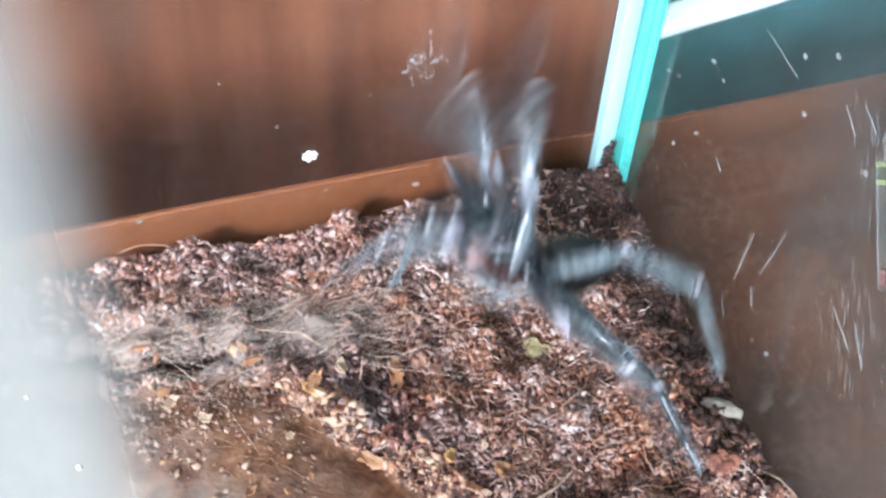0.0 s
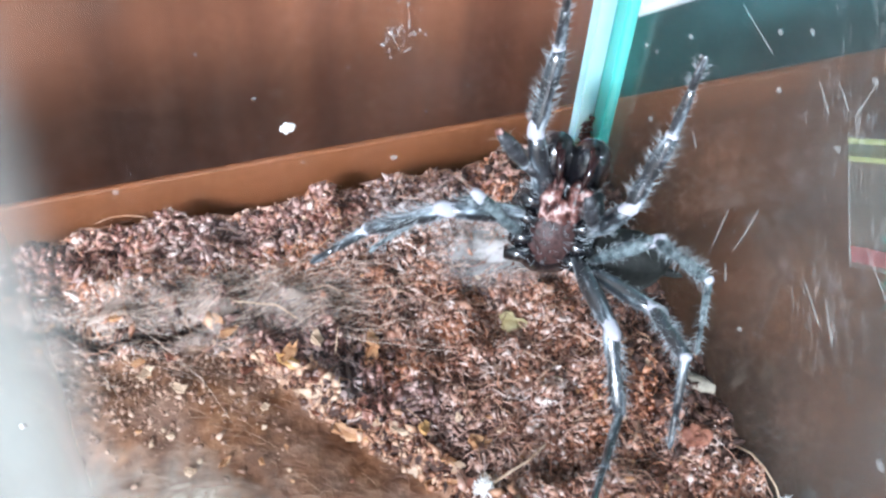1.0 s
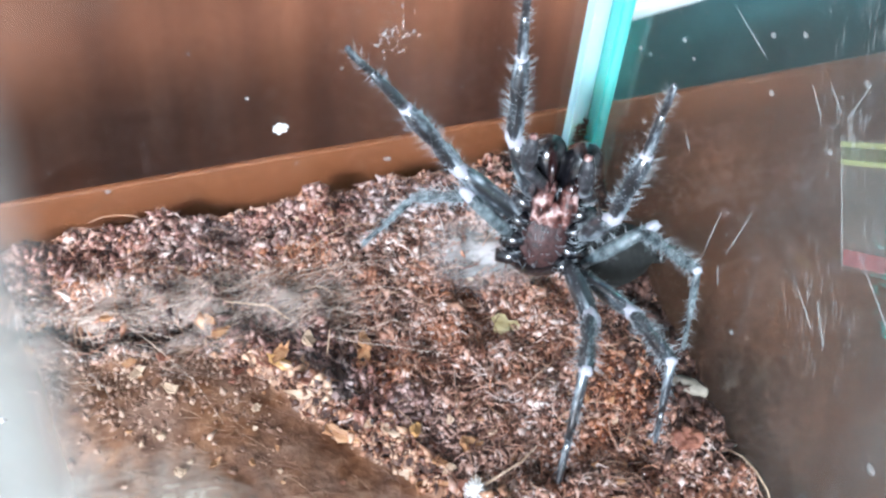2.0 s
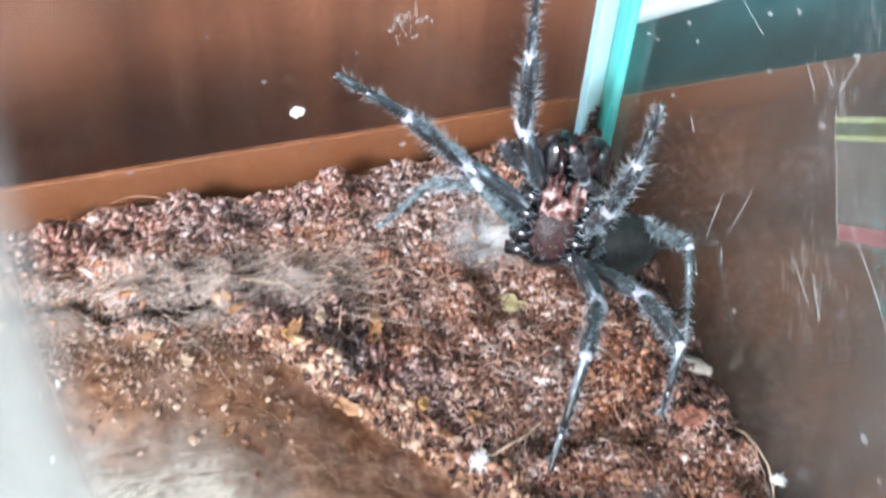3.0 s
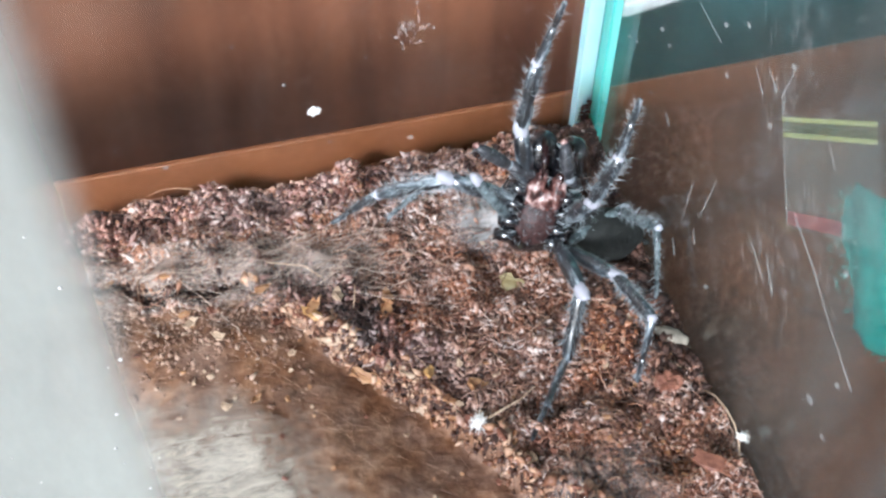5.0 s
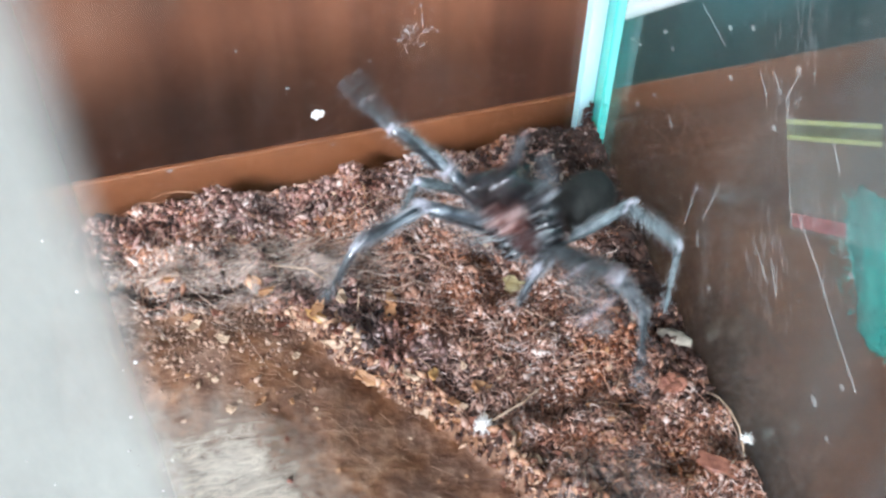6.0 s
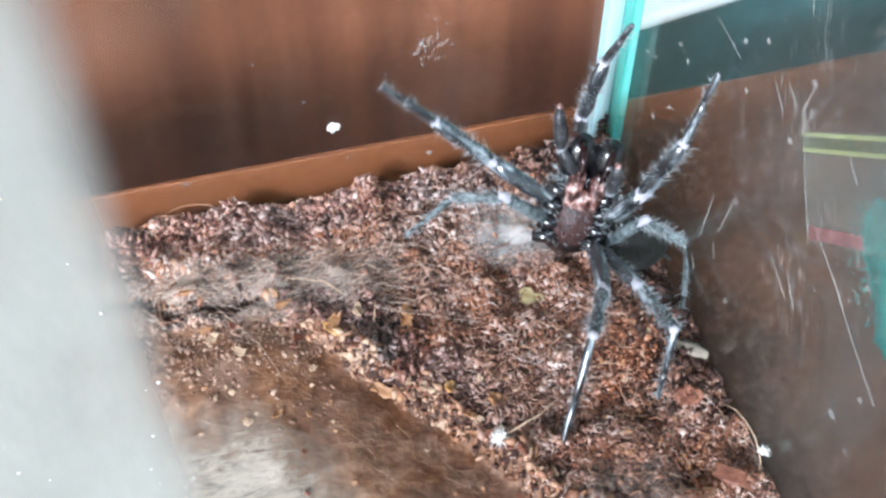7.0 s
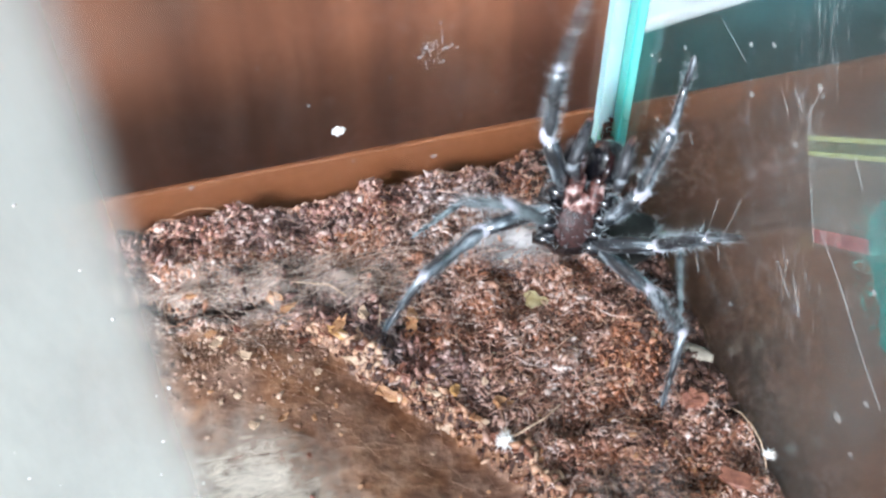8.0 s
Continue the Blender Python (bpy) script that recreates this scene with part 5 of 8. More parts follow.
    walk(JOINTED['B0'], [(0, pose(0.00381, 0.00381, -0.00067, -15.3, -20.5, -0.0)), (0.1, pose(0.00381, 0.00381, -0.00067, -13.9, -47.4, 8.4)), (0.2, pose(0.00381, 0.00381, -0.00067, -51.6, -41.8, 3.3)), (0.4, pose(0.00381, 0.00381, -0.00067, -110.1, -39.8, -12.6)), (0.5, pose(0.00381, 0.00381, -0.00067, -64.0, -39.2, -27.4)), (0.7, pose(0.00381, 0.00381, -0.00067, -91.5, -41.7, -12.5)), (1, pose(0.00381, 0.00381, -0.00067, -114.5, -39.8, -1.6)), (1.1, pose(0.00381, 0.00381, -0.00067, -114.5, -39.8, -1.5)), (1.2, pose(0.00381, 0.00381, -0.00067, -16.0, -25.6, -36.9)), (1.3, pose(0.00381, 0.00381, -0.00067, 8.4, -55.0, -34.3)), (1.4, pose(0.00381, 0.00381, -0.00067, -118.1, -71.2, 13.5)), (1.5, pose(0.00381, 0.00381, -0.00067, -152.6, -66.2, 27.2)), (1.7, pose(0.00381, 0.00381, -0.00067, -151.5, -64.5, 29.3)), (2.8, pose(0.00381, 0.00381, -0.00067, -141.9, -69.1, 21.7)), (3, pose(0.00381, 0.00381, -0.00067, -138.8, -70.3, 18.8)), (3.5, pose(0.00381, 0.00381, -0.00067, -118.4, -72.6, 9.6)), (3.8, pose(0.00381, 0.00381, -0.00067, -130.2, -70.5, 19.3)), (4, pose(0.00381, 0.00381, -0.00067, -136.2, -69.0, 23.9)), (4.5, pose(0.00381, 0.00381, -0.00067, -141.3, -67.7, 27.0)), (4.7, pose(0.00381, 0.00381, -0.00067, -141.3, -67.7, 27.0)), (5.7, pose(0.00381, 0.00381, -0.00067, -130.7, -68.5, 25.1)), (5.8, pose(0.00381, 0.00381, -0.00067, -32.8, -63.3, -49.4)), (5.9, pose(0.00381, 0.00381, -0.00067, 13.1, -44.2, -55.0)), (6, pose(0.00381, 0.00381, -0.00067, -72.8, -66.0, -33.5)), (6.1, pose(0.00381, 0.00381, -0.00067, -154.8, -55.1, 13.7)), (6.2, pose(0.00381, 0.00381, -0.00067, -125.9, -64.8, -2.2)), (6.5, pose(0.00381, 0.00381, -0.00067, -100.0, -64.8, -2.4)), (7, pose(0.00381, 0.00381, -0.00067, -49.6, -60.5, -36.0)), (7.5, pose(0.00381, 0.00381, -0.00067, -110.2, -63.6, 0.1)), (7.6, pose(0.00381, 0.00381, -0.00067, -120.7, -59.2, 19.4)), (7.7, pose(0.00381, 0.00381, -0.00067, -71.4, -57.7, 46.0)), (7.8, pose(0.00381, 0.00381, -0.00067, -98.5, -56.8, 27.7)), (8, pose(0.00381, 0.00381, -0.00067, -131.8, -61.7, 7.4))])
    walk(JOINTED['B1'], [(0, pose(0.00068, 0.00625, 0.00770, 68.8, -0.0, -175.2)), (0.1, pose(-0.00307, 0.00505, 0.00542, 136.2, 8.3, 148.6)), (0.2, pose(-0.00044, 0.01084, 0.00362, 70.4, -5.3, -158.3)), (0.4, pose(0.00770, 0.01185, -0.00312, 120.0, -1.9, 165.1)), (0.5, pose(0.00536, 0.01238, 0.00248, 113.9, -6.6, 174.5)), (0.7, pose(0.00597, 0.01282, -0.00086, 112.1, -6.8, 174.9)), (1, pose(0.00650, 0.01217, -0.00363, 102.3, -7.4, 176.8)), (1.1, pose(0.00649, 0.01217, -0.00363, 108.6, -6.8, 174.5)), (1.2, pose(0.00227, 0.00816, 0.00736, 56.5, -4.0, -164.6)), (1.3, pose(-0.00316, 0.00693, 0.00458, 130.0, -0.1, 133.6)), (1.4, pose(0.00592, 0.01272, -0.00207, 110.4, -25.2, 175.3)), (1.5, pose(0.00856, 0.01104, -0.00400, 107.8, -21.4, 163.8)), (1.7, pose(0.00806, 0.01126, -0.00417, 107.6, -21.5, 163.9)), (2.8, pose(0.00802, 0.01164, -0.00328, 111.5, -20.5, 160.9)), (3, pose(0.00806, 0.01170, -0.00302, 111.1, -20.5, 161.0)), (3.5, pose(0.00659, 0.01255, -0.00199, 110.3, -24.6, 172.6)), (3.8, pose(0.00679, 0.01235, -0.00266, 111.1, -23.9, 170.5)), (4, pose(0.00692, 0.01220, -0.00306, 111.6, -23.4, 169.1)), (4.5, pose(0.00714, 0.01201, -0.00341, 110.3, -22.6, 167.0)), (4.7, pose(0.00713, 0.01201, -0.00341, 110.3, -22.6, 167.0)), (5.7, pose(0.00592, 0.01256, -0.00289, 109.3, -22.2, 165.7)), (5.8, pose(0.00309, 0.01236, 0.00283, 121.3, -22.4, 166.3)), (5.9, pose(-0.00153, 0.00775, 0.00580, 87.5, -32.4, -151.9)), (6, pose(0.00661, 0.01257, 0.00044, 100.2, -29.8, 164.3)), (6.1, pose(0.00956, 0.00927, -0.00547, 98.1, -31.2, 174.6)), (6.2, pose(0.00901, 0.01112, -0.00299, 106.3, -29.1, 163.1)), (6.5, pose(0.00566, 0.01286, -0.00136, 136.8, -24.2, 154.3)), (7, pose(0.00372, 0.01259, 0.00229, 121.4, -29.7, 161.8)), (7.5, pose(0.00666, 0.01251, -0.00209, 112.7, -31.8, 166.7)), (7.6, pose(0.00499, 0.01268, -0.00309, 114.3, -32.7, 169.2)), (7.7, pose(-0.00425, 0.00812, 0.00091, 138.1, -1.2, 126.7)), (7.8, pose(0.00057, 0.01246, -0.00142, 107.3, -38.5, -177.4)), (8, pose(0.00831, 0.01136, -0.00360, 107.1, -33.4, 162.2))])
    walk(JOINTED['B2'], [(0, pose(-0.00013, 0.01597, 0.01149, 86.4, -0.0, -152.5)), (0.1, pose(0.00163, 0.01066, -0.00206, 151.5, 18.0, 175.6)), (0.2, pose(-0.00378, 0.02011, 0.00711, 72.0, 1.5, -144.2)), (0.4, pose(0.00986, 0.02066, -0.00834, 133.8, 11.2, 174.7)), (0.5, pose(0.00579, 0.02195, -0.00173, 134.6, 8.7, 177.3)), (0.7, pose(0.00636, 0.02251, -0.00476, 132.6, 8.7, 177.3)), (1, pose(0.00678, 0.02239, -0.00585, 128.4, 8.7, 177.3)), (1.1, pose(0.00705, 0.02207, -0.00695, 128.6, 9.5, 176.3)), (1.2, pose(0.00034, 0.01668, 0.01312, 98.2, -5.2, -150.8)), (1.3, pose(0.00263, 0.01246, -0.00215, 166.5, 19.5, -177.3)), (1.4, pose(0.00517, 0.02262, -0.00538, 124.3, 9.0, -169.9)), (1.5, pose(0.01022, 0.02093, -0.00698, 121.7, 16.7, 178.0)), (1.7, pose(0.00972, 0.02116, -0.00712, 121.5, 16.6, 178.1)), (2.8, pose(0.00994, 0.02128, -0.00686, 127.3, 16.0, 179.1)), (3, pose(0.00999, 0.02135, -0.00655, 127.8, 15.9, 179.2)), (3.5, pose(0.00636, 0.02247, -0.00528, 133.1, 9.7, -173.3)), (3.8, pose(0.00691, 0.02222, -0.00611, 129.1, 9.6, -173.2)), (4, pose(0.00726, 0.02204, -0.00660, 126.4, 9.6, -173.1)), (4.5, pose(0.00799, 0.02188, -0.00676, 118.8, 9.5, -173.1)), (4.7, pose(0.00798, 0.02189, -0.00676, 118.7, 9.5, -173.1)), (5.7, pose(0.00709, 0.02244, -0.00609, 128.2, 8.9, -172.1)), (5.8, pose(0.00320, 0.02153, -0.00219, 133.6, 7.3, -170.3)), (5.9, pose(-0.00624, 0.01708, 0.00618, 77.9, 2.7, -154.2)), (6, pose(0.00852, 0.02273, -0.00117, 101.1, 2.5, -177.5)), (6.1, pose(0.00978, 0.01965, -0.00673, 98.8, 3.2, 178.6)), (6.2, pose(0.01056, 0.02114, -0.00556, 125.2, 5.3, 173.4)), (6.5, pose(0.00594, 0.02067, -0.00831, 107.5, -2.9, -170.1)), (7, pose(0.00393, 0.02191, -0.00245, 136.6, 0.7, -175.9)), (7.5, pose(0.00681, 0.02239, -0.00552, 109.1, -2.2, -171.5)), (7.6, pose(0.00450, 0.02248, -0.00671, 121.6, 0.2, -176.5)), (7.7, pose(0.00126, 0.01242, -0.00687, 133.1, -26.8, -141.6)), (7.8, pose(-0.00182, 0.02235, -0.00386, 105.6, -11.1, -170.3)), (8, pose(0.00976, 0.02139, -0.00617, 112.7, -7.5, 179.2))])
    walk(JOINTED['C0'], [(0, pose(-0.00258, 0.00101, -0.00157, 26.7, -0.0, -148.3)), (0.1, pose(-0.00258, 0.00101, -0.00157, 84.1, 25.3, -112.3)), (0.2, pose(-0.00258, 0.00101, -0.00157, 66.6, 23.8, -118.5)), (0.4, pose(-0.00258, 0.00101, -0.00157, 148.1, 28.6, -135.2)), (0.5, pose(-0.00258, 0.00101, -0.00157, 132.6, 27.4, -134.1)), (0.7, pose(-0.00258, 0.00101, -0.00157, 134.9, 27.4, -134.1)), (1, pose(-0.00258, 0.00101, -0.00157, 138.1, 27.4, -134.2)), (1.1, pose(-0.00258, 0.00101, -0.00157, 138.7, 27.7, -134.4)), (1.2, pose(-0.00258, 0.00101, -0.00157, 94.5, 24.8, -127.9)), (1.3, pose(-0.00258, 0.00101, -0.00157, 107.2, 20.9, -106.4)), (1.4, pose(-0.00258, 0.00101, -0.00157, 152.5, 27.4, -114.9)), (1.5, pose(-0.00258, 0.00101, -0.00157, 154.2, 33.4, -118.4)), (1.7, pose(-0.00258, 0.00101, -0.00157, 153.1, 33.4, -118.4)), (2.8, pose(-0.00258, 0.00101, -0.00157, 160.5, 35.9, -119.7)), (3, pose(-0.00258, 0.00101, -0.00157, 161.3, 35.8, -119.6)), (3.5, pose(-0.00258, 0.00101, -0.00157, 148.4, 40.4, -122.4)), (3.8, pose(-0.00258, 0.00101, -0.00157, 152.2, 38.5, -121.0)), (4, pose(-0.00258, 0.00101, -0.00157, 154.6, 37.2, -120.2)), (4.5, pose(-0.00258, 0.00101, -0.00157, 158.2, 35.1, -119.0)), (4.7, pose(-0.00258, 0.00101, -0.00157, 158.2, 35.0, -119.0)), (5.7, pose(-0.00258, 0.00101, -0.00157, 144.8, 38.9, -121.6)), (5.8, pose(-0.00258, 0.00101, -0.00157, 125.2, 42.3, -126.1)), (5.9, pose(-0.00258, 0.00101, -0.00157, 160.3, -17.4, -83.8)), (6, pose(-0.00258, 0.00101, -0.00157, 19.7, -72.2, 96.3)), (6.1, pose(-0.00258, 0.00101, -0.00157, -172.2, 22.8, -50.3)), (6.2, pose(-0.00258, 0.00101, -0.00157, -158.7, 33.0, -47.3)), (6.5, pose(-0.00258, 0.00101, -0.00157, -155.1, 50.5, -37.3)), (7, pose(-0.00258, 0.00101, -0.00157, -154.5, 45.7, -40.7)), (7.5, pose(-0.00258, 0.00101, -0.00157, -154.0, 35.8, -47.0)), (7.6, pose(-0.00258, 0.00101, -0.00157, -153.1, 37.4, -46.1)), (7.7, pose(-0.00258, 0.00101, -0.00157, 134.0, 70.8, -55.5)), (7.8, pose(-0.00258, 0.00101, -0.00157, -170.2, 46.5, -40.4)), (8, pose(-0.00258, 0.00101, -0.00157, -152.5, 46.5, -40.4))])
    walk(JOINTED['C1'], [(0, pose(-0.00470, 0.00445, 0.00647, 38.0, -0.0, -172.4)), (0.1, pose(-0.01101, 0.00403, -0.00073, 137.2, -0.4, 177.6)), (0.2, pose(-0.01052, 0.00368, 0.00170, 62.0, -12.2, -119.8)), (0.4, pose(-0.00333, 0.00695, -0.00828, 114.4, -14.2, -179.1)), (0.5, pose(-0.00538, 0.00763, -0.00698, 108.1, -16.4, -173.1)), (0.7, pose(-0.00512, 0.00755, -0.00720, 107.9, -15.8, -175.1)), (1, pose(-0.00474, 0.00741, -0.00751, 107.4, -14.9, -177.9)), (1.1, pose(-0.00461, 0.00741, -0.00756, 110.1, -14.6, -178.8)), (1.2, pose(-0.00948, 0.00675, -0.00221, 79.6, -17.6, -143.0)), (1.3, pose(-0.01056, 0.00435, -0.00405, 100.2, -17.6, -127.4)), (1.4, pose(-0.00481, 0.00609, -0.00866, 116.8, -2.9, -169.8)), (1.5, pose(-0.00389, 0.00680, -0.00833, 117.8, 1.5, -178.4)), (1.7, pose(-0.00405, 0.00683, -0.00827, 115.2, 1.2, -177.8)), (2.8, pose(-0.00273, 0.00682, -0.00844, 126.1, 2.3, -179.7)), (3, pose(-0.00262, 0.00677, -0.00848, 126.3, 2.3, -179.7)), (3.5, pose(-0.00391, 0.00773, -0.00741, 115.1, -0.7, -174.6)), (3.8, pose(-0.00363, 0.00741, -0.00780, 120.4, 0.7, -177.2)), (4, pose(-0.00344, 0.00720, -0.00804, 123.6, 1.7, -178.8)), (4.5, pose(-0.00316, 0.00683, -0.00841, 123.6, 2.0, -179.2)), (4.7, pose(-0.00317, 0.00682, -0.00841, 123.6, 1.9, -179.2)), (5.7, pose(-0.00457, 0.00766, -0.00730, 120.9, 0.6, -177.1)), (5.8, pose(-0.00645, 0.00817, -0.00541, 103.4, -3.6, -166.6)), (5.9, pose(-0.00531, -0.00185, -0.00965, 111.3, -8.4, -151.3)), (6, pose(0.00132, -0.00668, 0.00102, 139.0, -4.2, -157.4)), (6.1, pose(-0.00385, 0.00445, -0.00979, 124.5, 6.1, -168.8)), (6.2, pose(-0.00327, 0.00658, -0.00860, 124.9, 10.1, -174.6)), (6.5, pose(-0.00529, 0.00784, -0.00676, 114.7, 4.6, -165.1)), (7, pose(-0.00445, 0.00774, -0.00724, 115.9, 5.5, -166.9)), (7.5, pose(-0.00292, 0.00716, -0.00812, 116.8, 8.7, -173.4)), (7.6, pose(-0.00302, 0.00734, -0.00795, 116.2, 5.4, -166.8)), (7.7, pose(-0.01126, 0.00220, -0.00363, 107.6, -8.2, -133.8)), (7.8, pose(-0.00648, 0.00634, -0.00767, 98.1, -3.6, -154.2)), (8, pose(-0.00430, 0.00792, -0.00706, 105.4, 1.2, -176.7))])
    walk(JOINTED['C2'], [(0, pose(-0.00556, 0.01090, 0.01479, 103.8, -0.0, -141.5)), (0.1, pose(-0.01077, 0.01120, -0.00847, 129.9, 11.2, -163.4)), (0.2, pose(-0.01810, 0.00921, 0.00655, 71.6, 4.8, -130.4)), (0.4, pose(-0.00456, 0.01655, -0.01251, 121.2, 10.2, -176.3)), (0.5, pose(-0.00750, 0.01748, -0.01013, 115.0, 9.6, -175.2)), (0.7, pose(-0.00686, 0.01748, -0.01033, 115.8, 10.0, -176.0)), (1, pose(-0.00593, 0.01745, -0.01056, 116.9, 10.6, -177.2)), (1.1, pose(-0.00573, 0.01730, -0.01107, 117.5, 11.4, -178.8)), (1.2, pose(-0.01527, 0.01539, -0.00040, 85.8, 2.7, -138.2)), (1.3, pose(-0.01916, 0.01020, -0.00583, 166.4, 12.1, -151.1)), (1.4, pose(-0.00672, 0.01532, -0.01340, 129.2, 24.6, -159.3)), (1.5, pose(-0.00402, 0.01614, -0.01325, 141.9, 26.1, -160.9)), (1.7, pose(-0.00432, 0.01638, -0.01277, 125.7, 30.1, -165.7)), (2.8, pose(-0.00252, 0.01535, -0.01466, 133.9, 28.8, -163.9)), (3, pose(-0.00242, 0.01528, -0.01472, 133.6, 28.9, -164.0)), (3.5, pose(-0.00485, 0.01724, -0.01188, 120.4, 29.4, -164.7)), (3.8, pose(-0.00400, 0.01651, -0.01315, 122.8, 29.8, -165.5)), (4, pose(-0.00346, 0.01599, -0.01389, 124.3, 30.1, -166.1)), (4.5, pose(-0.00309, 0.01562, -0.01425, 128.2, 30.5, -166.7)), (4.7, pose(-0.00310, 0.01562, -0.01425, 128.2, 30.5, -166.7)), (5.7, pose(-0.00497, 0.01671, -0.01271, 122.1, 31.0, -167.5)), (5.8, pose(-0.00897, 0.01812, -0.00785, 115.8, 29.5, -164.5)), (5.9, pose(-0.01054, 0.00651, -0.01344, 154.8, 20.7, -154.9)), (6, pose(-0.00188, -0.00051, -0.00692, -95.8, 40.4, -142.0)), (6.1, pose(-0.00492, 0.01310, -0.01573, 145.4, 37.2, -143.9)), (6.2, pose(-0.00302, 0.01531, -0.01454, 167.3, 24.2, -137.3)), (6.5, pose(-0.00742, 0.01720, -0.01115, 128.1, 44.6, -152.7)), (7, pose(-0.00618, 0.01709, -0.01183, 119.6, 46.7, -157.2)), (7.5, pose(-0.00329, 0.01660, -0.01284, 131.8, 45.8, -155.5)), (7.6, pose(-0.00475, 0.01667, -0.01258, 117.6, 47.7, -159.4)), (7.7, pose(-0.01883, 0.00884, -0.00679, 164.3, 25.8, -137.6)), (7.8, pose(-0.01112, 0.01571, -0.00916, 110.4, 38.4, -151.3)), (8, pose(-0.00483, 0.01809, -0.00986, 118.9, 43.7, -166.6))])
    walk(JOINTED['D0'], [(0, pose(-0.00190, -0.00269, -0.00146, 122.2, -0.0, -96.3)), (0.1, pose(-0.00190, -0.00269, -0.00146, 85.6, 1.3, -101.4)), (0.2, pose(-0.00190, -0.00269, -0.00146, 123.9, -2.2, -88.3)), (0.4, pose(-0.00190, -0.00269, -0.00146, 157.3, -12.8, -79.6)), (0.5, pose(-0.00190, -0.00269, -0.00146, 155.9, -10.4, -80.6)), (0.7, pose(-0.00190, -0.00269, -0.00146, 156.1, -10.7, -80.5)), (1, pose(-0.00190, -0.00269, -0.00146, 156.3, -11.0, -80.4)), (1.1, pose(-0.00190, -0.00269, -0.00146, 129.7, -28.7, -66.3)), (1.2, pose(-0.00190, -0.00269, -0.00146, 131.1, -9.3, -90.0)), (1.3, pose(-0.00190, -0.00269, -0.00146, 80.4, -3.0, -112.1)), (1.4, pose(-0.00190, -0.00269, -0.00146, 169.4, -5.9, -107.9)), (1.5, pose(-0.00190, -0.00269, -0.00146, 166.1, -7.9, -107.5)), (1.7, pose(-0.00190, -0.00269, -0.00146, 169.0, -8.8, -107.3)), (2.8, pose(-0.00190, -0.00269, -0.00146, 171.0, -3.0, -108.3)), (3, pose(-0.00190, -0.00269, -0.00146, 170.5, -3.2, -108.3)), (3.5, pose(-0.00190, -0.00269, -0.00146, 172.2, -5.8, -107.9)), (3.8, pose(-0.00190, -0.00269, -0.00146, 170.8, -7.4, -107.6)), (4, pose(-0.00190, -0.00269, -0.00146, 170.0, -8.5, -107.4)), (4.5, pose(-0.00190, -0.00269, -0.00146, 169.7, -7.1, -107.7)), (4.7, pose(-0.00190, -0.00269, -0.00146, 169.0, -9.0, -107.3)), (5.7, pose(-0.00190, -0.00269, -0.00146, 165.9, -10.6, -107.0)), (5.8, pose(-0.00190, -0.00269, -0.00146, 164.7, -17.8, -105.0)), (5.9, pose(-0.00190, -0.00269, -0.00146, 104.5, -29.3, -92.4)), (6, pose(-0.00190, -0.00269, -0.00146, 136.2, -11.2, -124.3)), (6.1, pose(-0.00190, -0.00269, -0.00146, 139.1, -11.7, -123.8)), (6.2, pose(-0.00190, -0.00269, -0.00146, 150.8, -2.7, -130.2)), (6.5, pose(-0.00190, -0.00269, -0.00146, 164.0, -4.0, -129.7)), (7, pose(-0.00190, -0.00269, -0.00146, -178.0, -7.9, -129.2)), (7.5, pose(-0.00190, -0.00269, -0.00146, -178.9, -12.7, -129.3)), (7.6, pose(-0.00190, -0.00269, -0.00146, 178.1, -15.6, -129.3)), (7.7, pose(-0.00190, -0.00269, -0.00146, 84.0, -34.6, -105.7)), (7.8, pose(-0.00190, -0.00269, -0.00146, 143.2, -20.3, -141.2)), (8, pose(-0.00190, -0.00269, -0.00146, 132.6, -18.4, -143.0))])
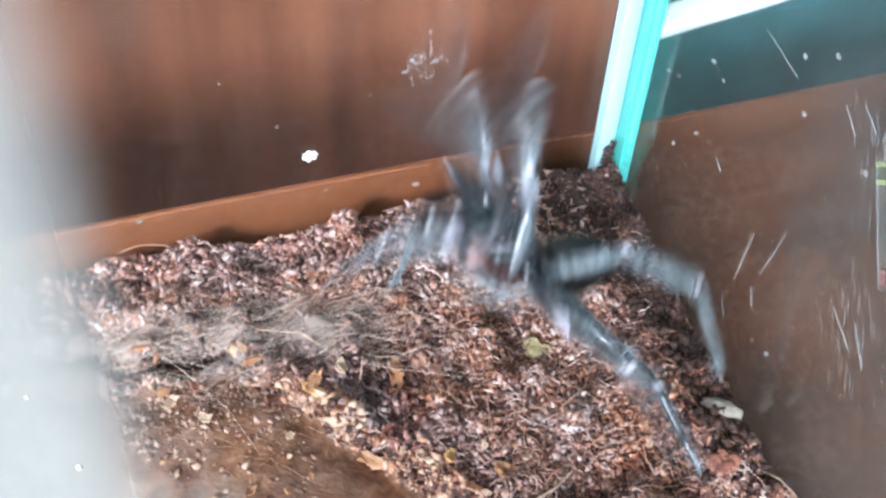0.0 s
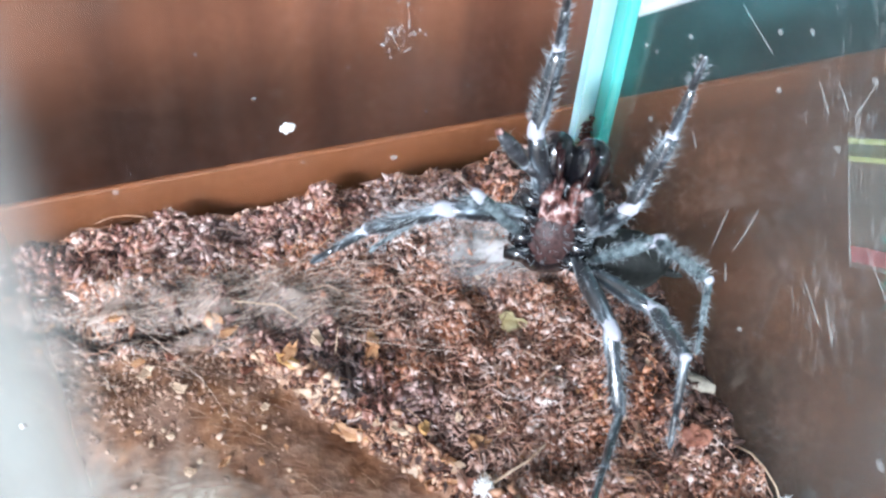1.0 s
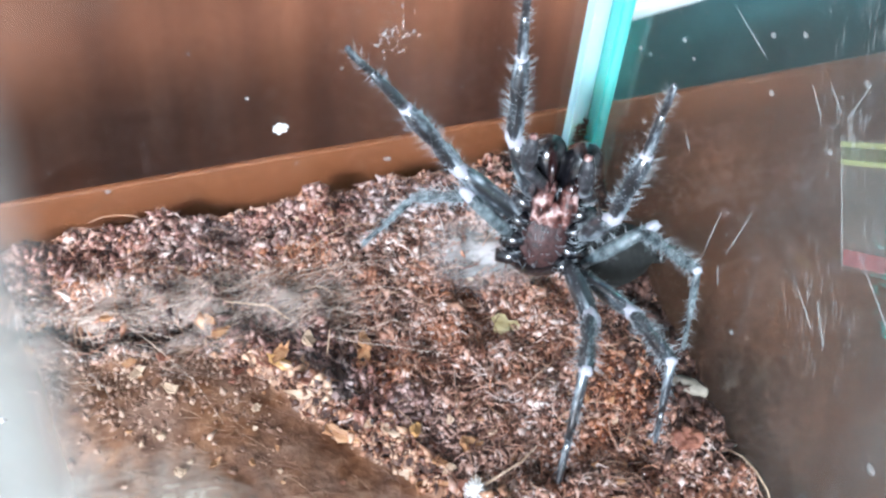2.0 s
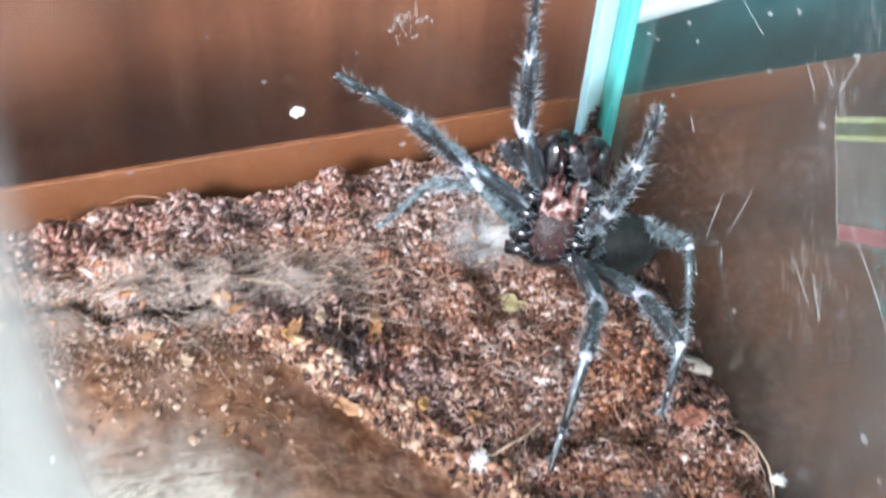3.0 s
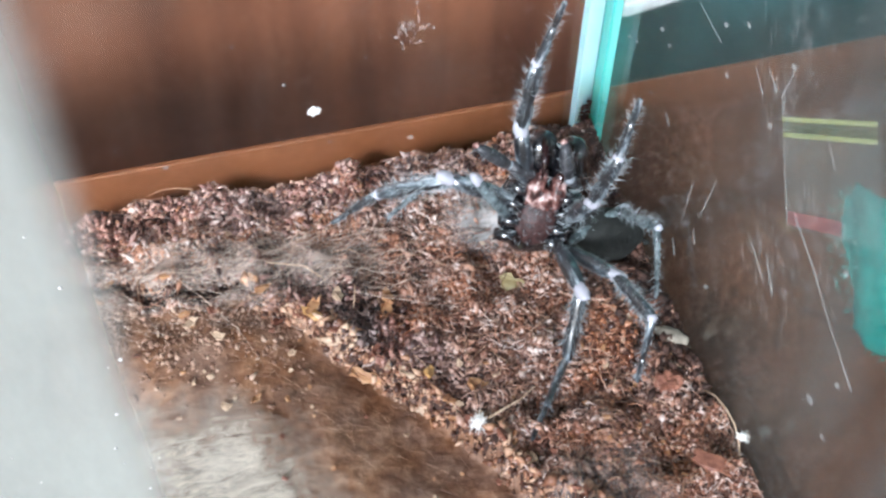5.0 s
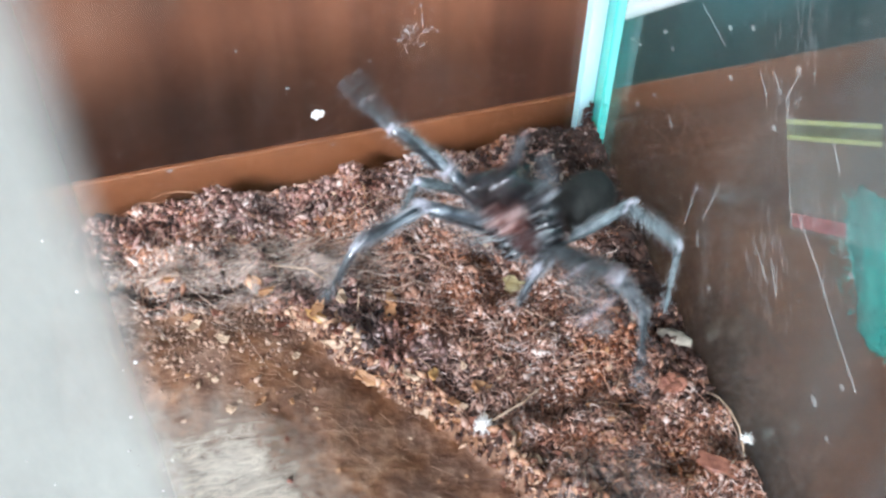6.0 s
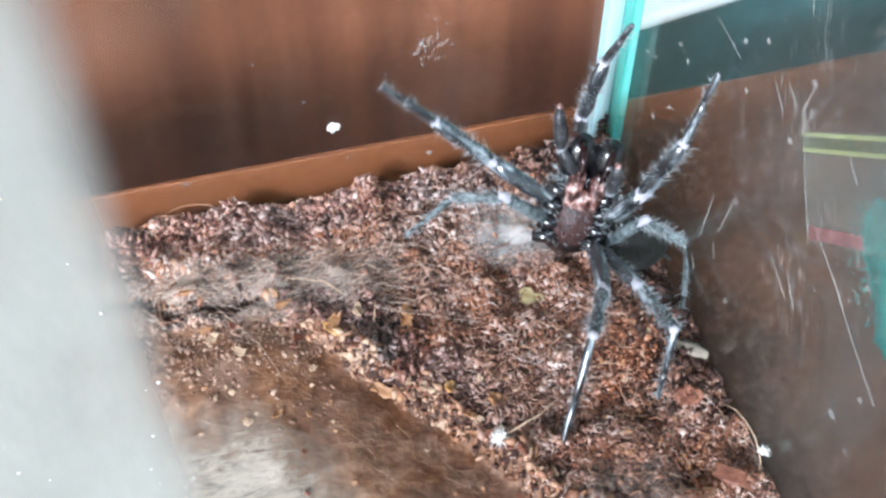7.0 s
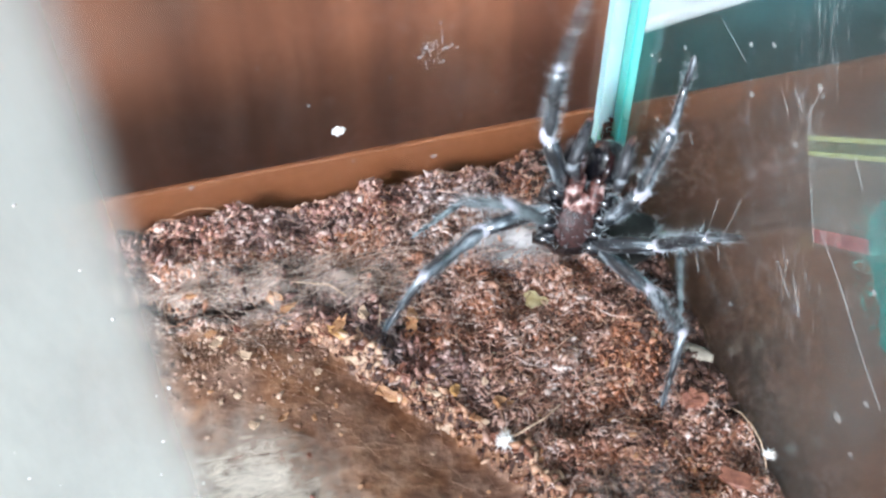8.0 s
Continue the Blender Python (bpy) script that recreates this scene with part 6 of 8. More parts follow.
    walk(JOINTED['D1'], [(0, pose(-0.01068, -0.00172, -0.00701, 112.0, -0.0, -72.0)), (0.1, pose(-0.01210, -0.00065, -0.00065, 89.0, 7.9, -113.0)), (0.2, pose(-0.01055, -0.00316, -0.00727, 117.7, 6.5, -107.0)), (0.4, pose(-0.00547, -0.00551, -0.01084, 105.6, -30.6, -28.3)), (0.5, pose(-0.00582, -0.00509, -0.01082, 109.8, -30.5, -28.7)), (0.7, pose(-0.00578, -0.00513, -0.01083, 106.1, -30.8, -27.8)), (1, pose(-0.00572, -0.00519, -0.01083, 107.0, -30.3, -29.4)), (1.1, pose(-0.00798, -0.00884, -0.00730, 148.3, -21.9, -41.5)), (1.2, pose(-0.00977, -0.00380, -0.00822, 147.5, 34.2, -74.6)), (1.3, pose(-0.01140, 0.00126, 0.00029, 102.6, 57.7, -119.9)), (1.4, pose(-0.00406, -0.00310, -0.01165, 179.2, 7.2, -75.3)), (1.5, pose(-0.00471, -0.00326, -0.01149, 178.9, 2.6, -75.2)), (1.7, pose(-0.00427, -0.00360, -0.01157, -179.2, -1.2, -75.2)), (2.8, pose(-0.00363, -0.00269, -0.01174, -171.8, -9.4, -75.8)), (3, pose(-0.00371, -0.00270, -0.01173, -171.5, -8.8, -75.8)), (3.5, pose(-0.00358, -0.00325, -0.01174, -173.8, -13.3, -76.3)), (3.8, pose(-0.00389, -0.00346, -0.01167, 112.4, -77.2, -28.2)), (4, pose(-0.00410, -0.00360, -0.01161, 117.7, -76.7, -32.9)), (4.5, pose(-0.00407, -0.00333, -0.01164, 107.3, -77.6, -23.5)), (4.7, pose(-0.00428, -0.00362, -0.01157, 111.2, -77.4, -26.0)), (5.7, pose(-0.00488, -0.00372, -0.01140, 117.1, -76.8, -32.1)), (5.8, pose(-0.00536, -0.00494, -0.01104, 153.1, -68.7, -58.9)), (5.9, pose(-0.01205, -0.00354, -0.00374, 105.5, -4.0, -137.0)), (6, pose(-0.00870, 0.00017, -0.00884, 145.9, -10.3, -128.2)), (6.1, pose(-0.00847, -0.00022, -0.00917, 148.4, 5.7, -138.4)), (6.2, pose(-0.00607, 0.00027, -0.01055, 142.3, -0.2, -134.4)), (6.5, pose(-0.00456, -0.00139, -0.01146, 165.0, -9.4, -129.8)), (7, pose(-0.00252, -0.00403, -0.01178, -165.5, 0.7, -129.8)), (7.5, pose(-0.00320, -0.00459, -0.01163, -105.5, -47.0, -176.5)), (7.6, pose(-0.00394, -0.00464, -0.01150, -109.1, -46.0, -171.9)), (7.7, pose(-0.01173, 0.00071, -0.00056, 168.1, 6.8, -142.0)), (7.8, pose(-0.00808, 0.00037, -0.00929, 132.5, -2.6, -136.7)), (8, pose(-0.00831, 0.00210, -0.00815, 137.8, 4.8, -144.0))])
    walk(JOINTED['D2'], [(0, pose(-0.01948, -0.00458, -0.01074, 112.4, -0.0, -4.2)), (0.1, pose(-0.02129, 0.00323, -0.00047, 163.3, -4.2, -0.4)), (0.2, pose(-0.01885, -0.00007, -0.01187, 149.3, -8.0, 1.3)), (0.4, pose(-0.00882, -0.01462, -0.01315, 169.1, -11.2, 2.5)), (0.5, pose(-0.00883, -0.01414, -0.01373, 165.5, -12.3, 2.8)), (0.7, pose(-0.00900, -0.01426, -0.01321, 166.6, -12.6, 2.8)), (1, pose(-0.00913, -0.01422, -0.01335, 166.2, -13.4, 3.0)), (1.1, pose(-0.00908, -0.01486, -0.01517, 167.2, -15.6, 3.6)), (1.2, pose(-0.01619, -0.00066, -0.01518, 126.5, -23.5, 9.0)), (1.3, pose(-0.01892, 0.00771, -0.00087, -178.8, -15.6, 4.9)), (1.4, pose(-0.00451, -0.00193, -0.02155, 81.8, -4.8, -7.5)), (1.5, pose(-0.00501, -0.00287, -0.02145, 78.4, -7.7, -24.2)), (1.7, pose(-0.00407, -0.00377, -0.02155, 86.2, -5.7, -9.5)), (2.8, pose(-0.00186, -0.00390, -0.02149, 97.7, -6.0, -0.4)), (3, pose(-0.00192, -0.00381, -0.02148, 97.5, -6.0, -0.2)), (3.5, pose(-0.00200, -0.00522, -0.02139, 101.7, -7.0, 5.5)), (3.8, pose(-0.00498, -0.01334, -0.01251, 155.6, -14.2, 14.7)), (4, pose(-0.00510, -0.01346, -0.01268, 156.2, -14.2, 14.6)), (4.5, pose(-0.00519, -0.01322, -0.01228, 156.4, -12.9, 14.0)), (4.7, pose(-0.00520, -0.01352, -0.01236, 157.4, -13.3, 14.2)), (5.7, pose(-0.00586, -0.01360, -0.01244, 159.5, -11.3, 13.4)), (5.8, pose(-0.00493, -0.01437, -0.01427, 164.1, -15.2, 14.7)), (5.9, pose(-0.01874, 0.00336, -0.00639, 132.1, -42.5, 33.8)), (6, pose(-0.01400, 0.00248, -0.01697, 57.4, -43.4, 47.7)), (6.1, pose(-0.01131, 0.00425, -0.01763, -156.2, 12.8, -11.5)), (6.2, pose(-0.01045, 0.00452, -0.01844, -151.5, 15.2, -10.3)), (6.5, pose(-0.00754, -0.00095, -0.02097, 80.8, 36.3, -26.7)), (7, pose(-0.00052, -0.00553, -0.02144, 108.0, 33.8, 10.9)), (7.5, pose(-0.00457, -0.01430, -0.01345, 158.3, 3.2, 44.0)), (7.6, pose(-0.00494, -0.01431, -0.01376, 160.1, -2.5, 46.2)), (7.7, pose(-0.01208, 0.00305, -0.01025, -118.0, -23.2, 38.0)), (7.8, pose(-0.01334, 0.00551, -0.01603, -141.8, -18.2, 44.5)), (8, pose(-0.01175, 0.00789, -0.01552, -162.9, -20.6, 43.1))])
    walk(JOINTED['E0'], [(0, pose(-0.00302, -0.00358, -0.00112, 116.4, -0.0, -49.8)), (0.1, pose(-0.00302, -0.00358, -0.00112, 82.9, -0.9, -44.7)), (0.2, pose(-0.00302, -0.00358, -0.00112, 106.5, 0.6, -62.0)), (0.4, pose(-0.00302, -0.00358, -0.00112, 139.6, 9.2, -75.3)), (0.5, pose(-0.00302, -0.00358, -0.00112, 139.2, 9.5, -75.5)), (0.7, pose(-0.00302, -0.00358, -0.00112, 139.7, 11.2, -77.0)), (1, pose(-0.00302, -0.00358, -0.00112, 140.2, 13.8, -79.2)), (1.1, pose(-0.00302, -0.00358, -0.00112, 143.7, 12.4, -78.1)), (1.2, pose(-0.00302, -0.00358, -0.00112, 109.4, 1.2, -63.1)), (1.3, pose(-0.00302, -0.00358, -0.00112, 89.8, 1.2, -63.2)), (1.4, pose(-0.00302, -0.00358, -0.00112, 150.3, 5.1, -69.9)), (1.5, pose(-0.00302, -0.00358, -0.00112, 152.4, 12.4, -74.0)), (1.7, pose(-0.00302, -0.00358, -0.00112, 151.8, 13.3, -74.4)), (2.8, pose(-0.00302, -0.00358, -0.00112, 154.7, 19.7, -77.8)), (3, pose(-0.00302, -0.00358, -0.00112, 153.6, 19.6, -77.8)), (3.5, pose(-0.00302, -0.00358, -0.00112, 156.0, 17.7, -76.8)), (3.8, pose(-0.00302, -0.00358, -0.00112, 156.6, 19.4, -77.6)), (4, pose(-0.00302, -0.00358, -0.00112, 155.5, 20.4, -78.1)), (4.5, pose(-0.00302, -0.00358, -0.00112, 155.0, 20.2, -77.9)), (4.7, pose(-0.00302, -0.00358, -0.00112, 155.1, 20.1, -77.9)), (5.7, pose(-0.00302, -0.00358, -0.00112, 145.0, 18.9, -77.2)), (5.8, pose(-0.00302, -0.00358, -0.00112, 145.5, 12.6, -72.7)), (5.9, pose(-0.00302, -0.00358, -0.00112, 84.1, 1.0, -47.8)), (6, pose(-0.00302, -0.00358, -0.00112, 124.2, 11.5, -88.0)), (6.1, pose(-0.00302, -0.00358, -0.00112, 146.2, 6.5, -82.9)), (6.2, pose(-0.00302, -0.00358, -0.00112, 155.2, 3.6, -81.3)), (6.5, pose(-0.00302, -0.00358, -0.00112, 159.7, 6.2, -82.4)), (7, pose(-0.00302, -0.00358, -0.00112, 160.9, 7.3, -82.8)), (7.5, pose(-0.00302, -0.00358, -0.00112, 155.9, 9.5, -83.7)), (7.6, pose(-0.00302, -0.00358, -0.00112, 155.8, 2.4, -80.5)), (7.7, pose(-0.00302, -0.00358, -0.00112, 83.8, -9.8, -59.4)), (7.8, pose(-0.00302, -0.00358, -0.00112, 154.8, -0.7, -75.5)), (8, pose(-0.00302, -0.00358, -0.00112, 148.4, 7.9, -80.1))])
    walk(JOINTED['E1'], [(0, pose(-0.01042, -0.00983, -0.00593, 117.8, -0.0, -92.8)), (0.1, pose(-0.01058, -0.01120, 0.00022, 82.3, 0.2, -93.7)), (0.2, pose(-0.01219, -0.00843, -0.00420, 115.7, 0.9, -98.3)), (0.4, pose(-0.01013, -0.00409, -0.00925, 165.8, 1.4, -98.7)), (0.5, pose(-0.01020, -0.00405, -0.00919, 164.8, 2.9, -99.1)), (0.7, pose(-0.01020, -0.00361, -0.00920, 166.0, 2.0, -98.9)), (1, pose(-0.01019, -0.00293, -0.00918, 166.4, -1.5, -98.0)), (1.1, pose(-0.00966, -0.00308, -0.00963, 168.7, 0.0, -98.4)), (1.2, pose(-0.01215, -0.00814, -0.00471, 129.3, 1.9, -99.5)), (1.3, pose(-0.01267, -0.00845, -0.00107, 88.3, 2.1, -100.2)), (1.4, pose(-0.00834, -0.00463, -0.01048, 166.7, 1.2, -99.0)), (1.5, pose(-0.00841, -0.00298, -0.01047, 161.5, -2.0, -98.0)), (1.7, pose(-0.00853, -0.00284, -0.01039, 161.7, -2.0, -98.1)), (2.8, pose(-0.00824, -0.00135, -0.01032, 160.3, -3.4, -97.6)), (3, pose(-0.00841, -0.00142, -0.01024, 160.4, -3.5, -97.5)), (3.5, pose(-0.00798, -0.00165, -0.01053, 160.1, -4.3, -97.2)), (3.8, pose(-0.00792, -0.00128, -0.01048, 158.0, -6.0, -96.6)), (4, pose(-0.00812, -0.00116, -0.01034, 158.1, -6.2, -96.5)), (4.5, pose(-0.00820, -0.00124, -0.01032, 157.3, -6.2, -96.5)), (4.7, pose(-0.00817, -0.00123, -0.01033, 157.2, -6.1, -96.5)), (5.7, pose(-0.00971, -0.00216, -0.00949, 162.6, 2.8, -99.8)), (5.8, pose(-0.00945, -0.00355, -0.00981, 161.2, 3.4, -100.0)), (5.9, pose(-0.01098, -0.01082, -0.00000, 99.9, -0.7, -95.3)), (6, pose(-0.01201, -0.00269, -0.00707, 86.3, -7.6, 1.0)), (6.1, pose(-0.00912, -0.00331, -0.01004, 173.9, 13.7, -23.7)), (6.2, pose(-0.00760, -0.00366, -0.01091, 170.9, 14.2, -23.8)), (6.5, pose(-0.00688, -0.00300, -0.01120, 167.1, 18.8, -24.7)), (7, pose(-0.00669, -0.00274, -0.01125, 168.6, 18.6, -24.7)), (7.5, pose(-0.00759, -0.00244, -0.01085, 169.2, 17.4, -24.4)), (7.6, pose(-0.00747, -0.00391, -0.01097, 172.9, 18.1, -24.6)), (7.7, pose(-0.01237, -0.00889, 0.00002, 79.3, 66.4, -98.8)), (7.8, pose(-0.00744, -0.00485, -0.01090, 171.5, 21.7, -25.6)), (8, pose(-0.00882, -0.00330, -0.01024, 171.7, 14.4, -24.4))])
    walk(JOINTED['E2'], [(0, pose(-0.01881, -0.00942, -0.01037, 125.0, -0.0, -15.2)), (0.1, pose(-0.01997, -0.01060, 0.00150, 154.9, 4.7, -19.1)), (0.2, pose(-0.02065, -0.00713, -0.00831, 149.4, -12.4, -10.1)), (0.4, pose(-0.01241, -0.00350, -0.01845, 97.6, -11.3, -11.9)), (0.5, pose(-0.01259, -0.00319, -0.01835, 95.6, -11.6, -9.1)), (0.7, pose(-0.01242, -0.00294, -0.01842, 95.2, -11.6, -9.1)), (1, pose(-0.01243, -0.00285, -0.01842, 95.4, -11.7, -8.1)), (1.1, pose(-0.01151, -0.00281, -0.01895, 92.2, -11.4, -11.9)), (1.2, pose(-0.01937, -0.00673, -0.01072, 133.4, -18.7, 5.7)), (1.3, pose(-0.02202, -0.00679, -0.00079, 165.0, 8.1, -10.0)), (1.4, pose(-0.01047, -0.00410, -0.01972, 96.3, -0.6, 0.1)), (1.5, pose(-0.01144, -0.00288, -0.01948, 90.4, -0.0, -9.3)), (1.7, pose(-0.01152, -0.00272, -0.01941, 88.8, -0.0, -8.9)), (2.8, pose(-0.01148, -0.00145, -0.01925, 79.7, -0.0, -8.7)), (3, pose(-0.01164, -0.00156, -0.01917, 80.2, 0.1, -8.3)), (3.5, pose(-0.01128, -0.00192, -0.01943, 81.7, 0.1, -8.1)), (3.8, pose(-0.01157, -0.00178, -0.01924, 81.0, 0.1, -8.0)), (4, pose(-0.01176, -0.00170, -0.01910, 80.5, 0.1, -7.9)), (4.5, pose(-0.01195, -0.00175, -0.01903, 79.0, -0.0, -9.0)), (4.7, pose(-0.01193, -0.00174, -0.01904, 79.0, -0.1, -9.0)), (5.7, pose(-0.01244, -0.00123, -0.01855, 82.0, -0.4, -11.0)), (5.8, pose(-0.01237, -0.00249, -0.01879, 90.2, -0.0, -5.7)), (5.9, pose(-0.02030, -0.00998, -0.00164, 156.4, -5.1, 2.0)), (6, pose(-0.01192, -0.01217, -0.00646, 172.2, 3.0, -0.3)), (6.1, pose(-0.01157, -0.00334, -0.01922, 99.1, 8.1, -5.3)), (6.2, pose(-0.01031, -0.00411, -0.02001, 95.1, 8.8, -11.4)), (6.5, pose(-0.01048, -0.00368, -0.01997, 92.4, 8.8, -10.1)), (7, pose(-0.01017, -0.00320, -0.02008, 85.3, 8.8, -8.3)), (7.5, pose(-0.01087, -0.00292, -0.01976, 83.4, 8.9, -6.7)), (7.6, pose(-0.01062, -0.00377, -0.01993, 92.3, 9.2, -0.7)), (7.7, pose(-0.02185, -0.00905, 0.00073, 172.6, 2.6, 6.4)), (7.8, pose(-0.01118, -0.00462, -0.01963, 101.3, -4.3, 12.9)), (8, pose(-0.01150, -0.00359, -0.01935, 89.8, -2.6, -4.2))])
    walk(JOINTED['F0'], [(0, pose(-0.00381, -0.00291, -0.00045, 60.3, -0.0, -61.8)), (0.1, pose(-0.00381, -0.00291, -0.00045, 42.8, 23.8, -32.1)), (0.2, pose(-0.00381, -0.00291, -0.00045, 61.8, -2.0, -65.0)), (0.4, pose(-0.00381, -0.00291, -0.00045, 123.9, 2.8, -145.1)), (0.5, pose(-0.00381, -0.00291, -0.00045, 125.5, 4.5, -147.6)), (0.7, pose(-0.00381, -0.00291, -0.00045, 122.1, 2.1, -144.0)), (1, pose(-0.00381, -0.00291, -0.00045, 114.9, -1.6, -137.2)), (1.1, pose(-0.00381, -0.00291, -0.00045, 117.7, -0.3, -139.7)), (1.2, pose(-0.00381, -0.00291, -0.00045, 62.4, -0.4, -59.3)), (1.3, pose(-0.00381, -0.00291, -0.00045, 54.7, 15.7, -33.2)), (1.4, pose(-0.00381, -0.00291, -0.00045, 121.2, 11.6, -125.0)), (1.5, pose(-0.00381, -0.00291, -0.00045, 113.4, 17.3, -136.3)), (1.7, pose(-0.00381, -0.00291, -0.00045, 111.9, 17.5, -137.0)), (2.8, pose(-0.00381, -0.00291, -0.00045, 48.9, 18.2, -132.9)), (3, pose(-0.00381, -0.00291, -0.00045, 47.6, 18.4, -132.7)), (3.5, pose(-0.00381, -0.00291, -0.00045, 47.2, 19.4, -131.5)), (3.8, pose(-0.00381, -0.00291, -0.00045, 50.7, 19.9, -130.9)), (4, pose(-0.00381, -0.00291, -0.00045, 50.7, 20.5, -130.2)), (4.5, pose(-0.00381, -0.00291, -0.00045, 53.1, 18.9, -132.3)), (4.7, pose(-0.00381, -0.00291, -0.00045, 53.4, 18.9, -132.4)), (5.7, pose(-0.00381, -0.00291, -0.00045, 73.1, 18.7, -132.7)), (5.8, pose(-0.00381, -0.00291, -0.00045, 80.9, 21.6, -119.2)), (5.9, pose(-0.00381, -0.00291, -0.00045, 18.1, 44.0, -89.0)), (6, pose(-0.00381, -0.00291, -0.00045, 52.3, 23.8, -105.9)), (6.1, pose(-0.00381, -0.00291, -0.00045, 112.6, 22.0, -120.8)), (6.2, pose(-0.00381, -0.00291, -0.00045, 127.8, 22.0, -120.8)), (6.5, pose(-0.00381, -0.00291, -0.00045, 62.8, 22.7, -129.1)), (7, pose(-0.00381, -0.00291, -0.00045, 132.4, 24.1, -140.8)), (7.5, pose(-0.00381, -0.00291, -0.00045, 50.4, 24.1, -137.8)), (7.6, pose(-0.00381, -0.00291, -0.00045, 128.3, 24.2, -127.8)), (7.7, pose(-0.00381, -0.00291, -0.00045, 43.6, 30.6, -44.1)), (7.8, pose(-0.00381, -0.00291, -0.00045, 143.1, 33.7, -101.0)), (8, pose(-0.00381, -0.00291, -0.00045, 29.3, 31.0, -147.2))])
    walk(JOINTED['F1'], [(0, pose(-0.01070, -0.00660, 0.00401, 103.5, -0.0, -65.1)), (0.1, pose(-0.00481, -0.00951, 0.00559, 79.2, -0.4, -49.4)), (0.2, pose(-0.01106, -0.00613, 0.00380, 110.1, 1.0, -65.5)), (0.4, pose(-0.00788, 0.00335, -0.00547, 137.7, 8.3, -76.5)), (0.5, pose(-0.00739, 0.00349, -0.00565, 133.6, 9.3, -77.5)), (0.7, pose(-0.00815, 0.00336, -0.00523, 140.5, 9.3, -77.5)), (1, pose(-0.00943, 0.00300, -0.00424, 153.7, 9.7, -77.7)), (1.1, pose(-0.00898, 0.00315, -0.00464, 147.2, 9.1, -77.3)), (1.2, pose(-0.01068, -0.00696, 0.00373, 116.3, 8.4, -76.6)), (1.3, pose(-0.00665, -0.00983, 0.00456, 84.2, 7.6, -72.4)), (1.4, pose(-0.00957, 0.00228, -0.00502, 142.1, 6.3, -69.3)), (1.5, pose(-0.00875, 0.00379, -0.00387, 148.5, 10.4, -72.2)), (1.7, pose(-0.00876, 0.00389, -0.00365, 148.8, 10.6, -72.3)), (2.8, pose(-0.01003, 0.00035, 0.00517, 162.5, 18.6, -76.0)), (3, pose(-0.01000, 0.00019, 0.00531, 159.4, 19.3, -76.2)), (3.5, pose(-0.01010, -0.00005, 0.00532, 165.4, 20.0, -76.5)), (3.8, pose(-0.01035, 0.00017, 0.00492, 166.8, 22.2, -77.1)), (4, pose(-0.01042, 0.00006, 0.00489, 166.4, 24.7, -77.7)), (4.5, pose(-0.01031, 0.00064, 0.00466, 165.0, 20.3, -76.5)), (4.7, pose(-0.01032, 0.00068, 0.00463, 165.1, 20.2, -76.5)), (5.7, pose(-0.01071, 0.00231, 0.00202, 160.3, 17.8, -75.7)), (5.8, pose(-0.01182, 0.00096, 0.00088, 162.1, 15.5, -74.9)), (5.9, pose(-0.00650, -0.00890, 0.00571, 81.1, 9.4, -64.9)), (6, pose(-0.01127, -0.00309, 0.00458, 127.5, 9.4, -64.7)), (6.1, pose(-0.01029, 0.00245, -0.00365, 152.2, 14.7, -69.2)), (6.2, pose(-0.00885, 0.00250, -0.00557, 158.1, 12.3, -68.1)), (6.5, pose(-0.01102, 0.00091, 0.00335, 171.7, 11.6, -67.9)), (7, pose(-0.00609, 0.00380, -0.00599, 65.2, 13.7, -72.0)), (7.5, pose(-0.01020, 0.00066, 0.00479, 168.6, 14.8, -74.2)), (7.6, pose(-0.00799, 0.00322, -0.00553, 143.1, 9.7, -71.9)), (7.7, pose(-0.00574, -0.00968, 0.00516, 83.7, 6.4, -64.1)), (7.8, pose(-0.00835, 0.00204, -0.00643, 131.8, 6.9, -65.7)), (8, pose(-0.00959, -0.00139, 0.00628, 165.1, 15.2, -70.8))])
